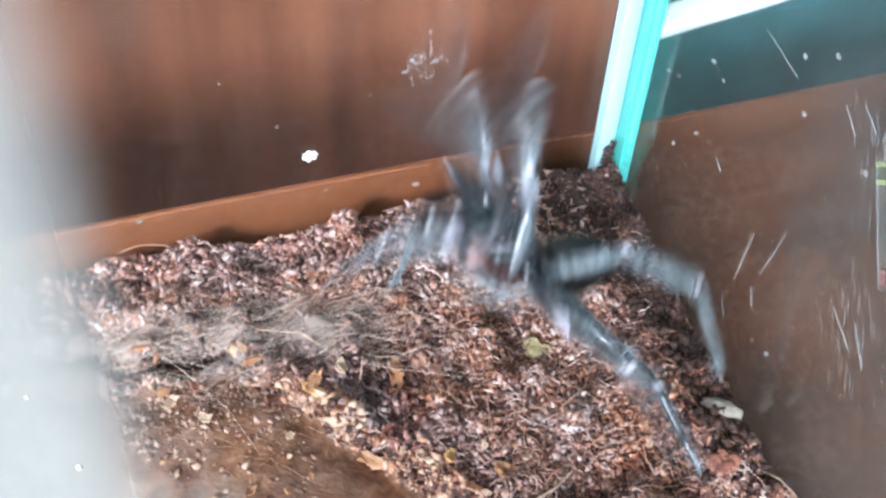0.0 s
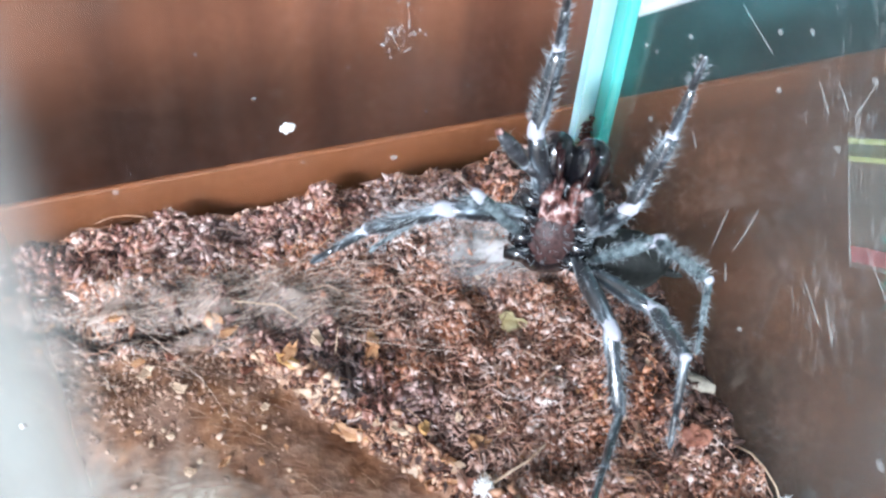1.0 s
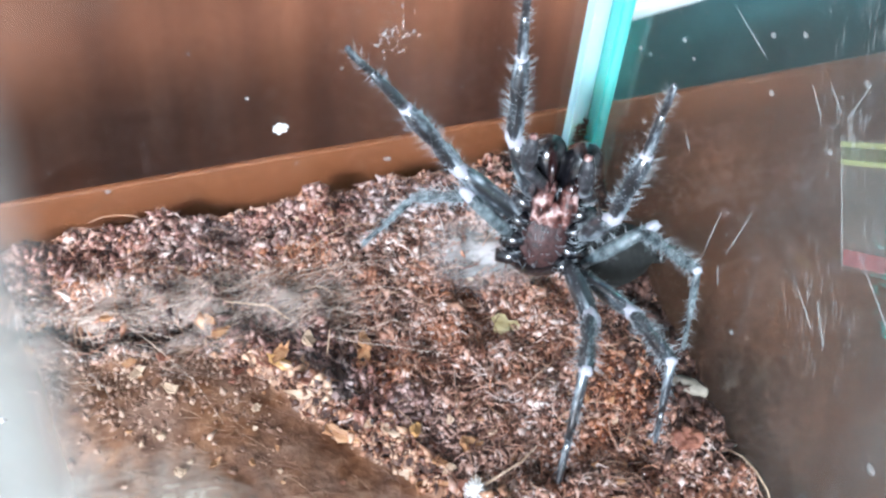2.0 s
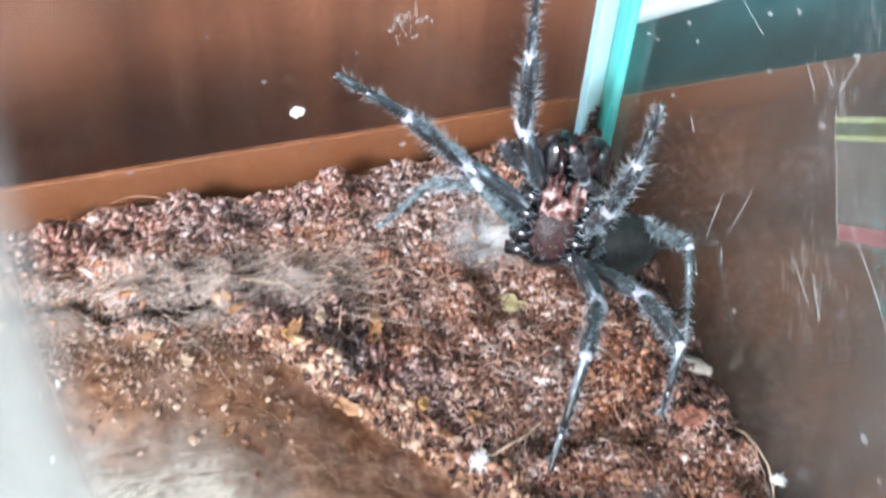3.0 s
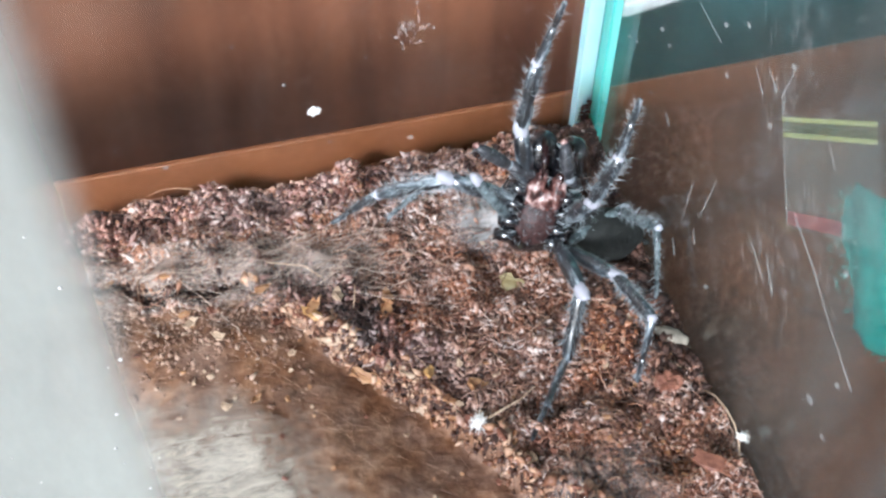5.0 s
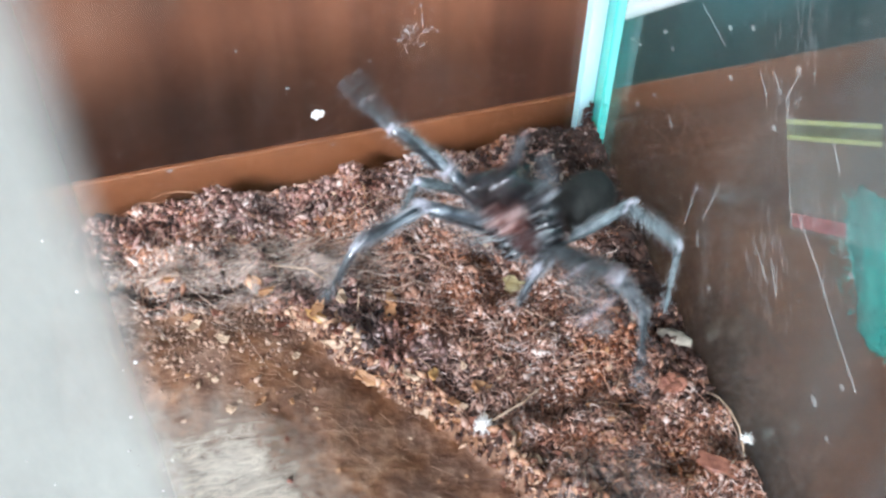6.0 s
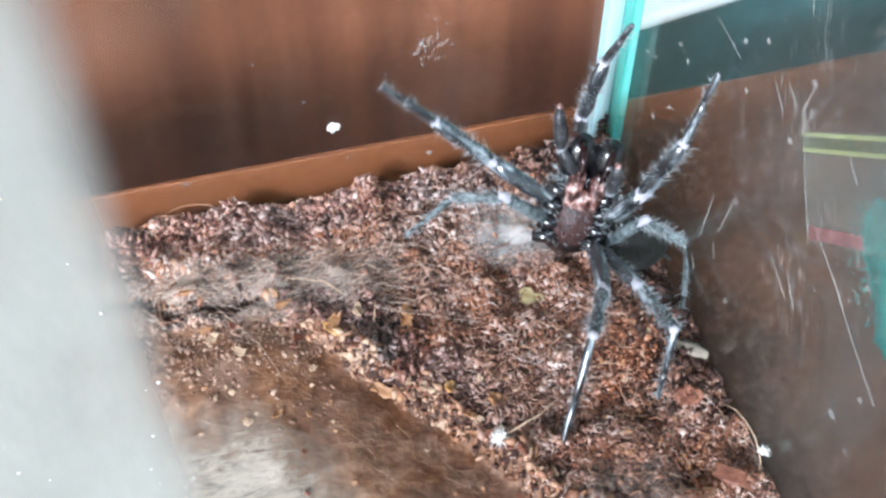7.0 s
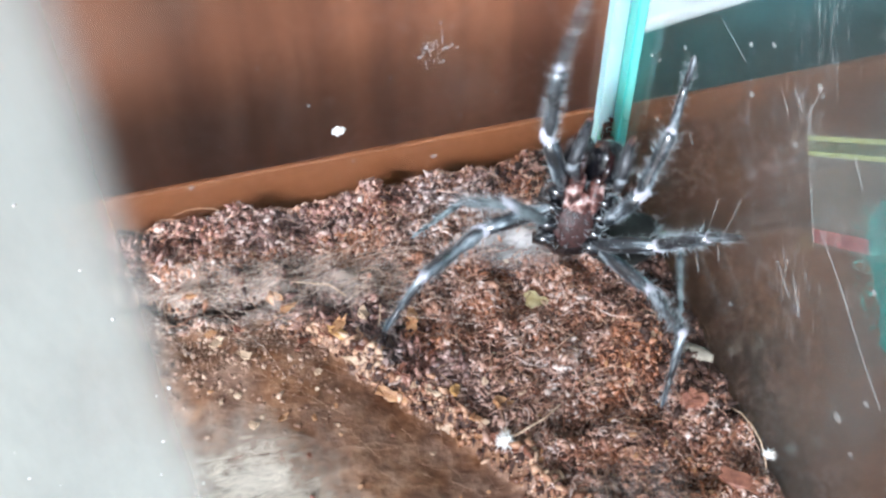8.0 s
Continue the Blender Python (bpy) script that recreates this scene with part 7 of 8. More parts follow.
    walk(JOINTED['F2'], [(0, pose(-0.01908, -0.01049, 0.00180, 124.0, 0.0, 5.7)), (0.1, pose(-0.01189, -0.01558, 0.00737, 151.0, 6.6, -0.4)), (0.2, pose(-0.01920, -0.00978, 0.00053, 130.9, -16.4, 18.1)), (0.4, pose(-0.01433, 0.00285, -0.01242, 73.6, -9.7, -12.9)), (0.5, pose(-0.01434, 0.00304, -0.01212, 73.3, -9.3, -11.4)), (0.7, pose(-0.01431, 0.00321, -0.01246, 72.8, -8.9, -10.1)), (1, pose(-0.01385, 0.00351, -0.01264, 73.8, -8.9, -10.3)), (1.1, pose(-0.01428, 0.00325, -0.01252, 73.8, -8.5, -8.7)), (1.2, pose(-0.01911, -0.00834, -0.00044, 121.5, -12.9, 23.6)), (1.3, pose(-0.01561, -0.01282, 0.00552, 164.8, 2.1, 12.4)), (1.4, pose(-0.01533, 0.00098, -0.01246, 76.7, 8.5, 1.7)), (1.5, pose(-0.01392, 0.00367, -0.01184, 73.1, 4.5, -13.0)), (1.7, pose(-0.01391, 0.00381, -0.01164, 72.6, 4.5, -12.9)), (2.8, pose(-0.01350, 0.00246, -0.00342, 105.8, 4.5, -13.8)), (3, pose(-0.01394, 0.00224, -0.00309, 108.2, 4.0, -11.9)), (3.5, pose(-0.01316, 0.00245, -0.00332, 108.3, 4.7, -14.2)), (3.8, pose(-0.01325, 0.00308, -0.00365, 105.5, 4.7, -14.1)), (4, pose(-0.01342, 0.00335, -0.00350, 105.7, 4.5, -13.5)), (4.5, pose(-0.01344, 0.00317, -0.00394, 102.3, 4.9, -15.1)), (4.7, pose(-0.01343, 0.00318, -0.00399, 102.1, 4.9, -15.1)), (5.7, pose(-0.01448, 0.00416, -0.00649, 89.0, 5.1, -17.3)), (5.8, pose(-0.01528, 0.00252, -0.00783, 90.7, 5.2, -10.8)), (5.9, pose(-0.01489, -0.01311, 0.00715, 143.6, -7.0, 12.5)), (6, pose(-0.01848, -0.00546, -0.00112, 107.0, -15.6, 24.8)), (6.1, pose(-0.01519, 0.00287, -0.01178, 79.1, -14.1, -4.1)), (6.2, pose(-0.01284, 0.00293, -0.01418, 69.1, -15.0, -7.2)), (6.5, pose(-0.01300, 0.00214, -0.00586, 104.3, -15.5, -17.3)), (7, pose(-0.01399, 0.00024, -0.00212, 127.2, -16.1, -16.1)), (7.5, pose(-0.01265, 0.00244, -0.00422, 108.0, -15.4, -17.5)), (7.6, pose(-0.01381, 0.00267, -0.01302, 72.5, -15.5, 1.6)), (7.7, pose(-0.01418, -0.01391, 0.00620, 164.3, -8.1, -12.3)), (7.8, pose(-0.01512, -0.00019, -0.01272, 76.6, -26.0, 18.6)), (8, pose(-0.01268, 0.00008, -0.00258, 125.5, -17.6, -25.1))])
    walk(JOINTED['G0'], [(0, pose(0.00470, -0.00134, -0.00067, 97.0, -0.0, -133.2)), (0.1, pose(0.00470, -0.00134, -0.00067, 80.9, -5.8, 87.2)), (0.2, pose(0.00470, -0.00134, -0.00067, 75.1, -0.3, 112.9)), (0.4, pose(0.00470, -0.00134, -0.00067, 124.2, -2.4, 125.3)), (0.5, pose(0.00470, -0.00134, -0.00067, 123.6, -3.0, 126.3)), (0.7, pose(0.00470, -0.00134, -0.00067, 121.6, -3.7, 127.4)), (1, pose(0.00470, -0.00134, -0.00067, 115.9, -4.3, 128.3)), (1.1, pose(0.00470, -0.00134, -0.00067, 114.5, -2.8, 125.1)), (1.2, pose(0.00470, -0.00134, -0.00067, 54.5, -2.1, 131.9)), (1.3, pose(0.00470, -0.00134, -0.00067, 84.7, -4.3, 126.0)), (1.4, pose(0.00470, -0.00134, -0.00067, 104.6, -5.4, 139.4)), (1.5, pose(0.00470, -0.00134, -0.00067, 115.9, -1.0, 127.5)), (1.7, pose(0.00470, -0.00134, -0.00067, 114.1, -1.0, 127.7)), (2.8, pose(0.00470, -0.00134, -0.00067, 104.8, -1.5, 129.1)), (3, pose(0.00470, -0.00134, -0.00067, 106.6, -1.6, 129.4)), (3.5, pose(0.00470, -0.00134, -0.00067, 110.6, -1.3, 128.4)), (3.8, pose(0.00470, -0.00134, -0.00067, 112.2, -2.0, 130.2)), (4, pose(0.00470, -0.00134, -0.00067, 114.2, -2.6, 131.6)), (4.5, pose(0.00470, -0.00134, -0.00067, 111.3, -3.0, 132.4)), (4.7, pose(0.00470, -0.00134, -0.00067, 111.6, -3.0, 132.5)), (5.7, pose(0.00470, -0.00134, -0.00067, 114.0, -5.3, 138.0)), (5.8, pose(0.00470, -0.00134, -0.00067, 118.4, -8.3, 144.2)), (5.9, pose(0.00470, -0.00134, -0.00067, 58.8, -9.2, 108.0)), (6, pose(0.00470, -0.00134, -0.00067, 53.8, 6.9, 131.7)), (6.1, pose(0.00470, -0.00134, -0.00067, 31.9, -13.6, 112.9)), (6.2, pose(0.00470, -0.00134, -0.00067, 124.5, -14.9, 106.5)), (6.5, pose(0.00470, -0.00134, -0.00067, 123.9, -16.2, 108.4)), (7, pose(0.00470, -0.00134, -0.00067, 120.3, -16.9, 109.6)), (7.5, pose(0.00470, -0.00134, -0.00067, 119.9, -18.9, 113.3)), (7.6, pose(0.00470, -0.00134, -0.00067, 115.3, -21.3, 118.1)), (7.7, pose(0.00470, -0.00134, -0.00067, 79.6, -20.5, 111.3)), (7.8, pose(0.00470, -0.00134, -0.00067, 43.0, -14.7, 122.3)), (8, pose(0.00470, -0.00134, -0.00067, 127.8, -15.6, 110.0))])
    walk(JOINTED['G1'], [(0, pose(-0.00181, 0.00477, -0.00176, 86.9, -0.0, 109.3)), (0.1, pose(0.01357, -0.00192, 0.00074, 71.3, 22.8, -158.1)), (0.2, pose(0.01272, 0.00203, 0.00165, 108.3, 22.9, -143.8)), (0.4, pose(0.01066, 0.00313, -0.00572, 9.0, -46.9, 128.6)), (0.5, pose(0.01059, 0.00330, -0.00564, 9.3, -48.3, 128.3)), (0.7, pose(0.01061, 0.00355, -0.00537, 10.1, -54.1, 126.7)), (1, pose(0.01087, 0.00391, -0.00460, 8.3, -61.3, 124.5)), (1.1, pose(0.01130, 0.00352, -0.00439, 11.7, -58.3, 125.6)), (1.2, pose(0.01029, 0.00340, 0.00454, -164.6, -51.4, 78.8)), (1.3, pose(0.01199, 0.00388, 0.00015, -52.3, -69.7, -9.5)), (1.4, pose(0.01021, 0.00540, -0.00293, -54.9, 15.0, -101.0)), (1.5, pose(0.01108, 0.00364, -0.00461, -48.0, 21.2, -109.2)), (1.7, pose(0.01117, 0.00373, -0.00434, -46.7, 21.2, -109.1)), (2.8, pose(0.01142, 0.00419, -0.00297, -38.8, 20.4, -108.4)), (3, pose(0.01132, 0.00419, -0.00325, -39.6, 19.7, -107.8)), (3.5, pose(0.01126, 0.00395, -0.00383, -48.9, 20.5, -108.5)), (3.8, pose(0.01099, 0.00413, -0.00408, -47.1, 21.2, -109.4)), (4, pose(0.01073, 0.00423, -0.00436, -48.2, 21.2, -109.4)), (4.5, pose(0.01078, 0.00444, -0.00393, -51.0, 22.7, -111.3)), (4.7, pose(0.01076, 0.00444, -0.00397, -51.2, 22.5, -111.1)), (5.7, pose(0.00995, 0.00500, -0.00431, -46.8, 22.4, -110.9)), (5.8, pose(0.00883, 0.00544, -0.00491, -49.5, 19.5, -107.5)), (5.9, pose(0.01226, 0.00032, 0.00392, -110.0, -61.0, 43.1)), (6, pose(0.00970, 0.00397, 0.00461, -156.9, -56.7, 51.8)), (6.1, pose(0.00978, -0.00114, 0.00676, 158.7, -41.0, 52.2)), (6.2, pose(0.01145, 0.00201, -0.00560, 30.5, -44.5, 106.4)), (6.5, pose(0.01135, 0.00234, -0.00550, 22.9, -40.7, 109.0)), (7, pose(0.01158, 0.00251, -0.00502, 28.5, -43.9, 106.9)), (7.5, pose(0.01129, 0.00308, -0.00492, 24.1, -41.9, 108.3)), (7.6, pose(0.01123, 0.00372, -0.00425, 30.0, -41.8, 108.3)), (7.7, pose(0.01316, 0.00135, 0.00085, 71.6, 52.8, -167.4)), (7.8, pose(0.01078, 0.00053, 0.00569, 167.0, 48.5, -155.3)), (8, pose(0.01087, 0.00249, -0.00599, 15.4, 43.7, -14.2))])
    walk(JOINTED['G2'], [(0, pose(0.00715, 0.00790, -0.00125, 115.4, 0.0, 59.2)), (0.1, pose(0.00913, 0.00599, 0.00356, 161.4, -23.5, 80.1)), (0.2, pose(0.00832, 0.00999, -0.00110, 143.2, -14.2, 74.9)), (0.4, pose(0.01610, -0.00130, 0.00069, 74.0, 3.8, 24.9)), (0.5, pose(0.01613, -0.00124, 0.00060, 72.2, 4.1, 25.7)), (0.7, pose(0.01647, -0.00153, 0.00011, 67.2, 4.0, 25.5)), (1, pose(0.01667, -0.00212, -0.00009, 62.3, 4.8, 27.2)), (1.1, pose(0.01747, -0.00180, 0.00050, 65.4, 3.0, 23.5)), (1.2, pose(0.00920, 0.01091, -0.00117, 113.9, 3.3, 71.8)), (1.3, pose(0.00785, 0.01219, 0.00217, 159.6, -14.5, 88.4)), (1.4, pose(0.01757, 0.00253, 0.00235, 81.0, 23.1, 30.5)), (1.5, pose(0.01700, -0.00086, 0.00131, 71.8, 20.5, 19.1)), (1.7, pose(0.01693, -0.00076, 0.00173, 72.1, 20.6, 19.3)), (2.8, pose(0.01626, -0.00014, 0.00396, 74.0, 21.4, 22.2)), (3, pose(0.01633, -0.00002, 0.00364, 72.7, 21.1, 21.2)), (3.5, pose(0.01735, -0.00040, 0.00202, 65.0, 17.9, 12.4)), (3.8, pose(0.01678, -0.00039, 0.00195, 64.3, 18.9, 14.5)), (4, pose(0.01665, -0.00028, 0.00154, 62.0, 18.6, 13.9)), (4.5, pose(0.01683, -0.00039, 0.00158, 59.9, 17.2, 11.2)), (4.7, pose(0.01684, -0.00035, 0.00153, 59.6, 17.1, 11.1)), (5.7, pose(0.01553, 0.00021, 0.00170, 60.4, 17.2, 11.3)), (5.8, pose(0.01510, 0.00130, 0.00091, 62.3, 19.5, 15.7)), (5.9, pose(0.00823, 0.00878, 0.00235, 140.0, 3.6, 86.7)), (6, pose(0.01128, 0.01201, -0.00019, 89.4, 22.2, 47.1)), (6.1, pose(0.01606, 0.00134, 0.00007, 69.2, 16.6, 16.1)), (6.2, pose(0.01769, -0.00213, 0.00024, 73.2, 17.1, 17.7)), (6.5, pose(0.01669, -0.00186, 0.00114, 73.1, 18.7, 23.2)), (7, pose(0.01760, -0.00171, 0.00099, 70.9, 18.3, 21.8)), (7.5, pose(0.01679, -0.00119, 0.00154, 70.6, 18.6, 22.8)), (7.6, pose(0.01746, 0.00000, 0.00188, 75.1, 19.2, 24.9)), (7.7, pose(0.00885, 0.00962, 0.00266, 155.8, -14.7, 88.0)), (7.8, pose(0.01620, 0.00537, -0.00043, 76.6, 9.9, 41.1)), (8, pose(0.01639, -0.00151, 0.00063, 71.1, 6.5, 29.1))])
    walk(JOINTED['P0'], [(0, pose(0.00246, 0.00560, -0.00112, -10.5, -21.2, -0.0)), (0.1, pose(0.00246, 0.00560, -0.00112, -17.3, -53.4, 9.9)), (0.2, pose(0.00246, 0.00560, -0.00112, 10.6, -20.1, 7.4)), (0.4, pose(0.00246, 0.00560, -0.00112, -138.8, 46.6, -91.2)), (0.5, pose(0.00246, 0.00560, -0.00112, -127.3, 53.9, -79.0)), (0.7, pose(0.00246, 0.00560, -0.00112, -126.6, 52.4, -82.3)), (1, pose(0.00246, 0.00560, -0.00112, -124.5, 50.5, -86.7)), (1.1, pose(0.00246, 0.00560, -0.00112, -142.0, 33.0, -111.0)), (1.2, pose(0.00246, 0.00560, -0.00112, -31.5, 38.0, 163.2)), (1.3, pose(0.00246, 0.00560, -0.00112, -56.9, 21.5, -178.7)), (1.4, pose(0.00246, 0.00560, -0.00112, 153.5, -2.2, 154.9)), (1.5, pose(0.00246, 0.00560, -0.00112, 128.4, 4.7, 149.3)), (1.7, pose(0.00246, 0.00560, -0.00112, 126.3, 8.2, 144.7)), (2.8, pose(0.00246, 0.00560, -0.00112, 88.2, 21.9, 101.2)), (3, pose(0.00246, 0.00560, -0.00112, 85.9, 21.8, 99.7)), (3.5, pose(0.00246, 0.00560, -0.00112, 104.9, 20.9, 110.7)), (3.8, pose(0.00246, 0.00560, -0.00112, 106.1, 20.7, 111.3)), (4, pose(0.00246, 0.00560, -0.00112, 106.9, 20.6, 111.7)), (4.5, pose(0.00246, 0.00560, -0.00112, 113.8, 19.5, 114.8)), (4.7, pose(0.00246, 0.00560, -0.00112, 113.8, 19.5, 114.8)), (5.7, pose(0.00246, 0.00560, -0.00112, 121.3, 11.3, 131.0)), (5.8, pose(0.00246, 0.00560, -0.00112, 131.5, 3.0, 142.3)), (5.9, pose(0.00246, 0.00560, -0.00112, -15.5, -19.3, 107.6)), (6, pose(0.00246, 0.00560, -0.00112, -44.2, 37.7, 76.6)), (6.1, pose(0.00246, 0.00560, -0.00112, -139.3, 31.6, -52.5)), (6.2, pose(0.00246, 0.00560, -0.00112, -124.4, 32.3, -51.6)), (6.5, pose(0.00246, 0.00560, -0.00112, -137.1, 11.6, -77.0)), (7, pose(0.00246, 0.00560, -0.00112, -103.9, 27.3, -49.3)), (7.5, pose(0.00246, 0.00560, -0.00112, -102.2, 23.7, -66.7)), (7.6, pose(0.00246, 0.00560, -0.00112, -110.4, 10.3, -111.9)), (7.7, pose(0.00246, 0.00560, -0.00112, -7.9, 40.6, -163.5)), (7.8, pose(0.00246, 0.00560, -0.00112, 151.5, -0.9, 98.8)), (8, pose(0.00246, 0.00560, -0.00112, 141.1, -27.1, 116.6))])
    walk(JOINTED['P1'], [(0, pose(0.00056, 0.00657, 0.00380, 81.2, -0.0, -179.0)), (0.1, pose(-0.00186, 0.00647, 0.00193, -2.6, 8.5, -172.0)), (0.2, pose(0.00080, 0.00439, 0.00383, 1.0, 13.4, -172.1)), (0.4, pose(0.00606, 0.00846, -0.00389, 108.6, 5.2, 176.3)), (0.5, pose(0.00615, 0.00899, -0.00303, 112.2, 7.4, 170.3)), (0.7, pose(0.00639, 0.00869, -0.00307, 117.2, 11.5, 161.3)), (1, pose(0.00674, 0.00819, -0.00305, 119.2, 19.1, 146.6)), (1.1, pose(0.00637, 0.00656, -0.00466, 112.1, 15.8, 153.8)), (1.2, pose(-0.00104, 0.00373, 0.00248, 58.6, 18.6, -171.0)), (1.3, pose(0.00149, 0.00109, 0.00161, -2.1, -24.0, 166.8)), (1.4, pose(0.00331, 0.00785, -0.00591, 93.7, -1.8, -170.2)), (1.5, pose(0.00484, 0.00908, -0.00444, 106.9, -1.4, -172.2)), (1.7, pose(0.00533, 0.00887, -0.00426, 113.4, 0.3, -176.8)), (2.8, pose(0.00771, 0.00671, -0.00096, 133.0, 14.9, 160.9)), (3, pose(0.00771, 0.00664, -0.00076, 132.8, 15.0, 160.8)), (3.5, pose(0.00748, 0.00697, -0.00241, 108.8, 18.9, 153.9)), (3.8, pose(0.00745, 0.00698, -0.00251, 117.5, 22.4, 145.2)), (4, pose(0.00743, 0.00699, -0.00258, 120.9, 26.0, 138.3)), (4.5, pose(0.00722, 0.00700, -0.00316, 118.4, 30.0, 130.3)), (4.7, pose(0.00722, 0.00701, -0.00316, 118.4, 30.0, 130.3)), (5.7, pose(0.00628, 0.00819, -0.00385, 123.6, 12.7, 160.4)), (5.8, pose(0.00506, 0.00866, -0.00467, 120.1, 8.8, 166.8)), (5.9, pose(0.00161, 0.00354, 0.00375, -7.3, -3.1, 149.0)), (6, pose(-0.00063, 0.00876, 0.00192, 35.1, 67.2, 168.1)), (6.1, pose(0.00394, 0.00942, -0.00458, 119.3, 71.5, -142.1)), (6.2, pose(0.00493, 0.00962, -0.00368, 121.6, 71.5, -142.3)), (6.5, pose(0.00584, 0.00719, -0.00497, 160.3, 53.0, -110.9)), (7, pose(0.00602, 0.00944, -0.00226, 146.0, 79.1, -142.5)), (7.5, pose(0.00710, 0.00809, -0.00216, -179.3, 70.7, -132.8)), (7.6, pose(0.00725, 0.00403, -0.00296, -4.9, 66.1, 84.4)), (7.7, pose(-0.00064, 0.00391, 0.00291, 18.3, -18.0, 74.6)), (7.8, pose(0.00498, 0.00607, -0.00583, -55.1, 36.0, 57.2)), (8, pose(0.00462, 0.00881, -0.00483, -63.2, 48.7, 29.2))])
    walk(JOINTED['Q0'], [(0, pose(-0.00246, 0.00560, -0.00112, -7.5, -23.0, -0.0)), (0.1, pose(-0.00246, 0.00560, -0.00112, 27.4, -33.0, -2.0)), (0.2, pose(-0.00246, 0.00560, -0.00112, 39.6, -37.6, -5.7)), (0.4, pose(-0.00246, 0.00560, -0.00112, -167.1, -4.2, -69.6)), (0.5, pose(-0.00246, 0.00560, -0.00112, -173.4, 6.0, -67.8)), (0.7, pose(-0.00246, 0.00560, -0.00112, -176.5, -6.0, -68.9)), (1, pose(-0.00246, 0.00560, -0.00112, 176.4, -28.0, -68.9)), (1.1, pose(-0.00246, 0.00560, -0.00112, -170.6, -48.0, -70.2)), (1.2, pose(-0.00246, 0.00560, -0.00112, 39.7, -67.3, -1.4)), (1.3, pose(-0.00246, 0.00560, -0.00112, 34.8, -35.3, 35.6)), (1.4, pose(-0.00246, 0.00560, -0.00112, -173.2, -16.5, -15.7)), (1.5, pose(-0.00246, 0.00560, -0.00112, -153.2, -5.2, -12.2)), (1.7, pose(-0.00246, 0.00560, -0.00112, -151.1, -8.3, -13.9)), (2.8, pose(-0.00246, 0.00560, -0.00112, -135.7, -25.0, -26.7)), (3, pose(-0.00246, 0.00560, -0.00112, -135.4, -25.0, -26.8)), (3.5, pose(-0.00246, 0.00560, -0.00112, -148.8, -22.9, -25.0)), (3.8, pose(-0.00246, 0.00560, -0.00112, -156.4, -22.5, -24.8)), (4, pose(-0.00246, 0.00560, -0.00112, -161.5, -22.5, -24.7)), (4.5, pose(-0.00246, 0.00560, -0.00112, -149.3, -19.6, -23.3)), (4.7, pose(-0.00246, 0.00560, -0.00112, -149.4, -19.6, -23.3)), (5.7, pose(-0.00246, 0.00560, -0.00112, -126.2, -12.2, -16.3)), (5.8, pose(-0.00246, 0.00560, -0.00112, -136.5, -1.6, -4.4)), (5.9, pose(-0.00246, 0.00560, -0.00112, -27.7, -26.1, 110.8)), (6, pose(-0.00246, 0.00560, -0.00112, -98.0, -3.4, 67.5)), (6.1, pose(-0.00246, 0.00560, -0.00112, -171.8, -16.7, 54.0)), (6.2, pose(-0.00246, 0.00560, -0.00112, -164.6, -27.0, 51.7)), (6.5, pose(-0.00246, 0.00560, -0.00112, -163.0, -21.6, 53.4)), (7, pose(-0.00246, 0.00560, -0.00112, 171.5, -20.1, 53.5)), (7.5, pose(-0.00246, 0.00560, -0.00112, 145.3, -20.4, 53.7)), (7.6, pose(-0.00246, 0.00560, -0.00112, 107.7, -5.6, 33.4)), (7.7, pose(-0.00246, 0.00560, -0.00112, 56.5, -11.2, -6.4)), (7.8, pose(-0.00246, 0.00560, -0.00112, 122.8, -11.1, 20.6)), (8, pose(-0.00246, 0.00560, -0.00112, -148.9, -22.2, 23.2))])
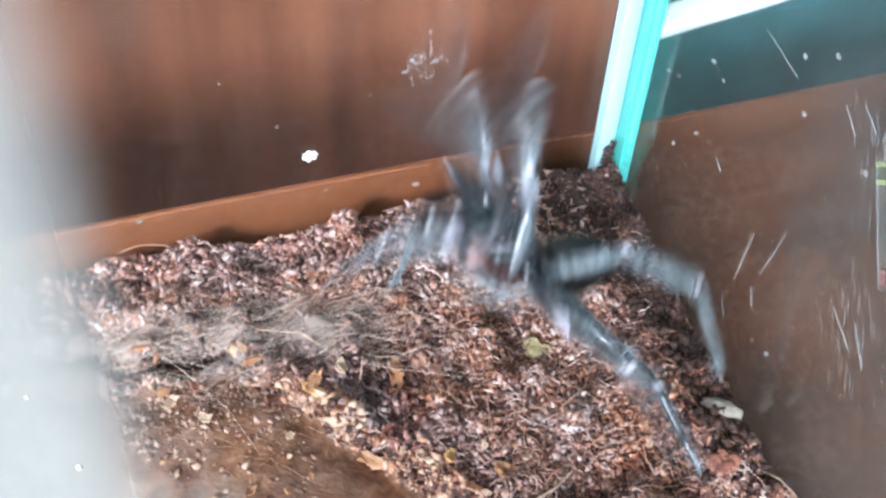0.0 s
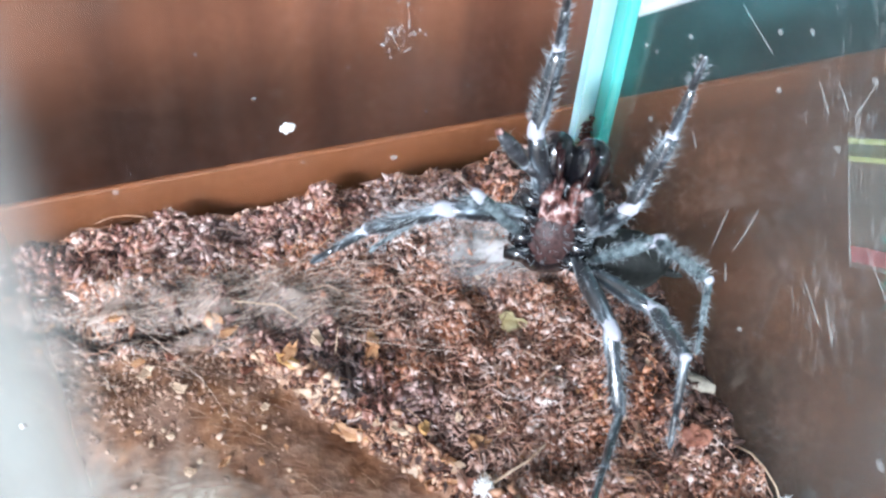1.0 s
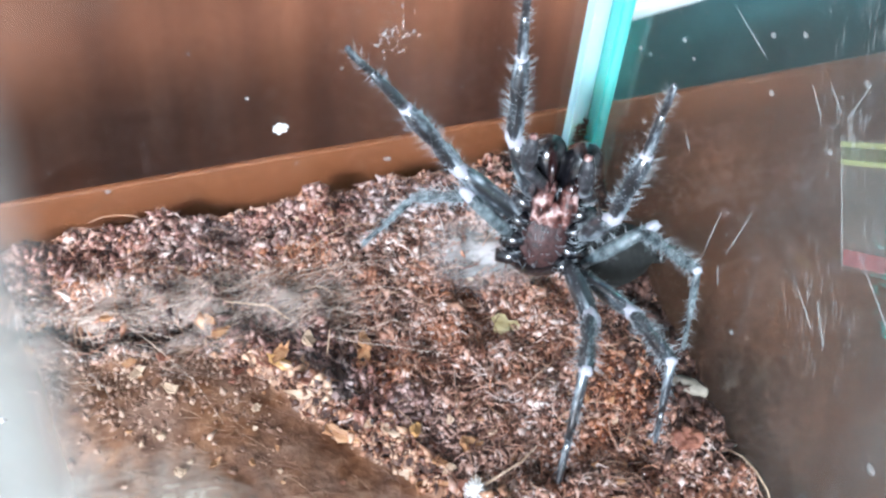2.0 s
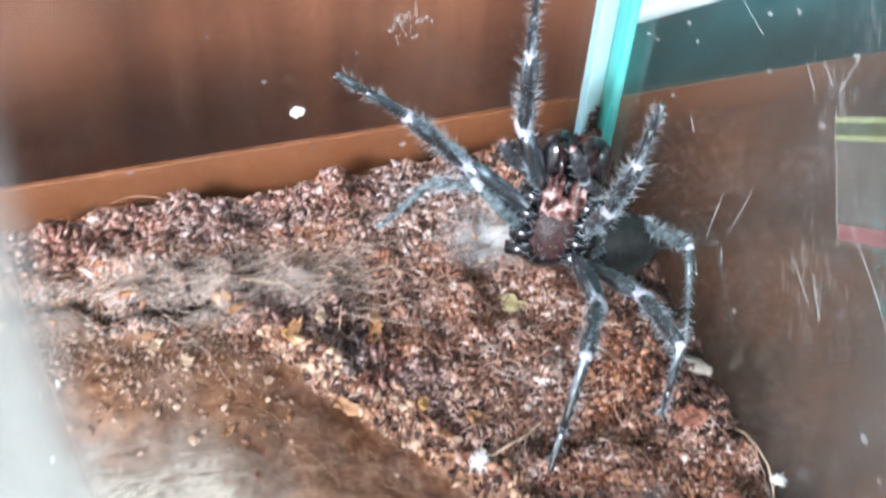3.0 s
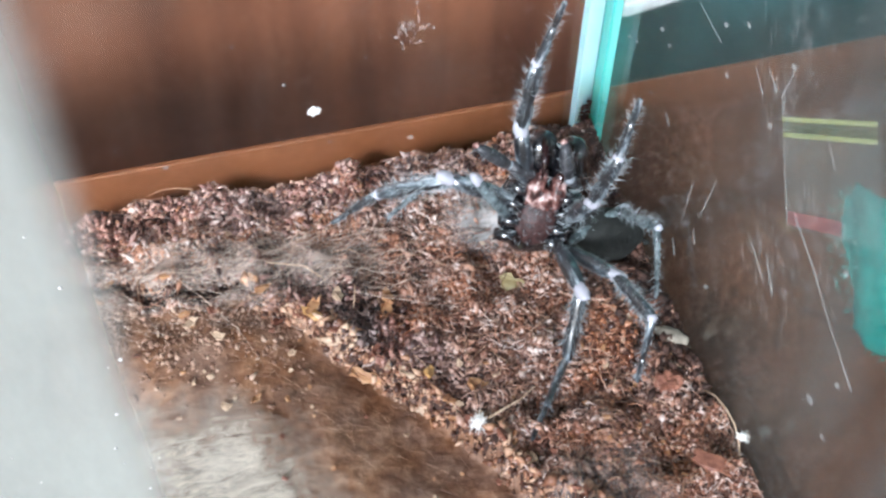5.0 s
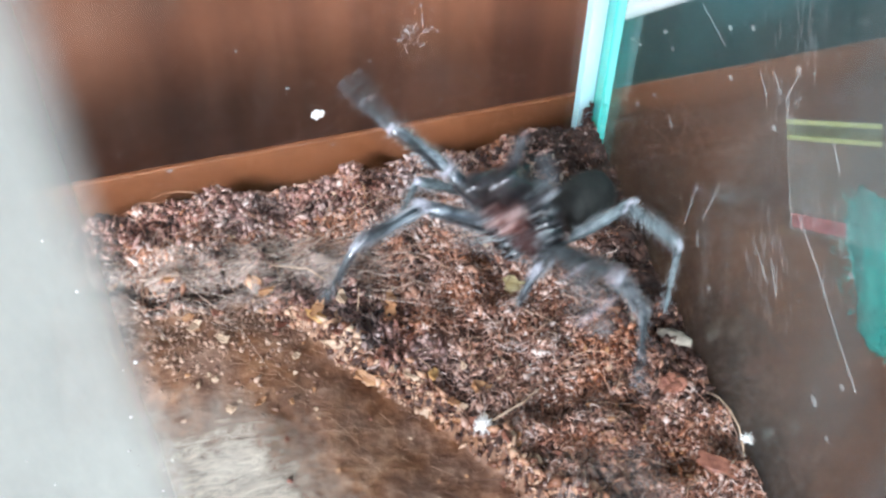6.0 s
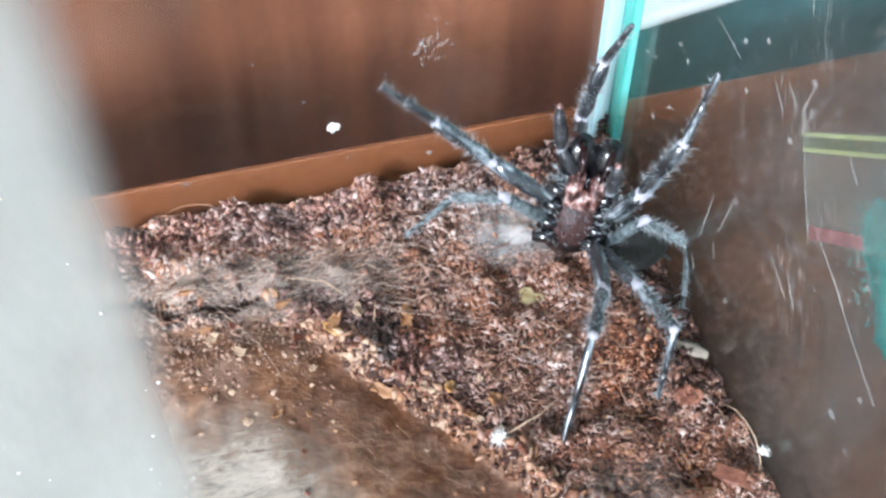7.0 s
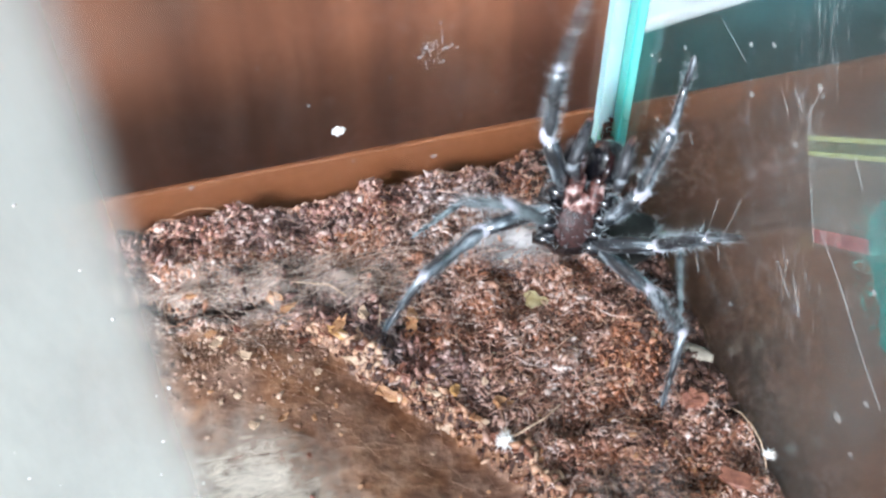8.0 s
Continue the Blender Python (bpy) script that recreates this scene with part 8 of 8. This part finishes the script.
    walk(JOINTED['Q1'], [(0, pose(-0.00421, 0.00618, 0.00299, 73.2, -0.0, -164.6)), (0.1, pose(-0.00471, 0.00361, 0.00223, 1.9, 5.1, -160.7)), (0.2, pose(-0.00486, 0.00296, 0.00163, 1.9, 14.2, -160.4)), (0.4, pose(-0.00141, 0.00565, -0.00549, 103.4, -7.2, 172.3)), (0.5, pose(-0.00216, 0.00623, -0.00557, 112.3, -6.7, 170.7)), (0.7, pose(-0.00204, 0.00526, -0.00559, 113.8, -4.3, 165.1)), (1, pose(-0.00196, 0.00353, -0.00509, 114.3, -0.6, 156.7)), (1.1, pose(-0.00066, 0.00274, -0.00409, 102.5, -1.3, 159.0)), (1.2, pose(-0.00573, 0.00280, 0.00022, 44.6, 12.4, -156.7)), (1.3, pose(-0.00271, 0.00227, 0.00190, -22.3, -10.8, -161.2)), (1.4, pose(-0.00110, 0.00577, -0.00540, 91.2, -32.9, -177.4)), (1.5, pose(-0.00168, 0.00750, -0.00512, 115.3, -29.4, 165.0)), (1.7, pose(-0.00139, 0.00757, -0.00502, 116.5, -27.4, 160.5)), (2.8, pose(0.00016, 0.00780, -0.00404, 114.1, -18.3, 139.7)), (3, pose(0.00017, 0.00781, -0.00402, 113.8, -18.3, 139.7)), (3.5, pose(-0.00012, 0.00709, -0.00466, 97.4, -19.5, 144.3)), (3.8, pose(-0.00027, 0.00657, -0.00493, 103.9, -19.8, 146.2)), (4, pose(-0.00038, 0.00621, -0.00506, 107.6, -20.2, 147.6)), (4.5, pose(-0.00036, 0.00719, -0.00477, 97.6, -19.6, 144.6)), (4.7, pose(-0.00037, 0.00719, -0.00477, 97.6, -19.6, 144.7)), (5.7, pose(-0.00090, 0.00893, -0.00372, 77.3, -16.4, -148.3)), (5.8, pose(-0.00214, 0.00868, -0.00438, 77.4, -14.4, -139.0)), (5.9, pose(-0.00380, 0.00322, 0.00246, 3.6, 21.9, -109.1)), (6, pose(-0.00657, 0.00734, -0.00174, 25.2, -40.7, -124.5)), (6.1, pose(-0.00223, 0.00701, -0.00539, 50.0, -62.9, -151.4)), (6.2, pose(-0.00218, 0.00789, -0.00499, 119.5, -65.6, 146.7)), (6.5, pose(-0.00258, 0.00765, -0.00512, 147.0, -55.7, 125.4)), (7, pose(-0.00102, 0.00643, -0.00530, 144.8, -54.6, 124.2)), (7.5, pose(0.00037, 0.00512, -0.00459, 158.0, -34.6, 109.0)), (7.6, pose(0.00000, 0.00209, -0.00248, 155.9, -38.0, 110.8)), (7.7, pose(-0.00336, 0.00192, 0.00131, -18.5, -32.6, 127.4)), (7.8, pose(-0.00070, 0.00222, -0.00351, -144.2, 82.7, -34.0)), (8, pose(-0.00204, 0.00831, -0.00469, -21.0, 79.9, 66.8))])


motions()
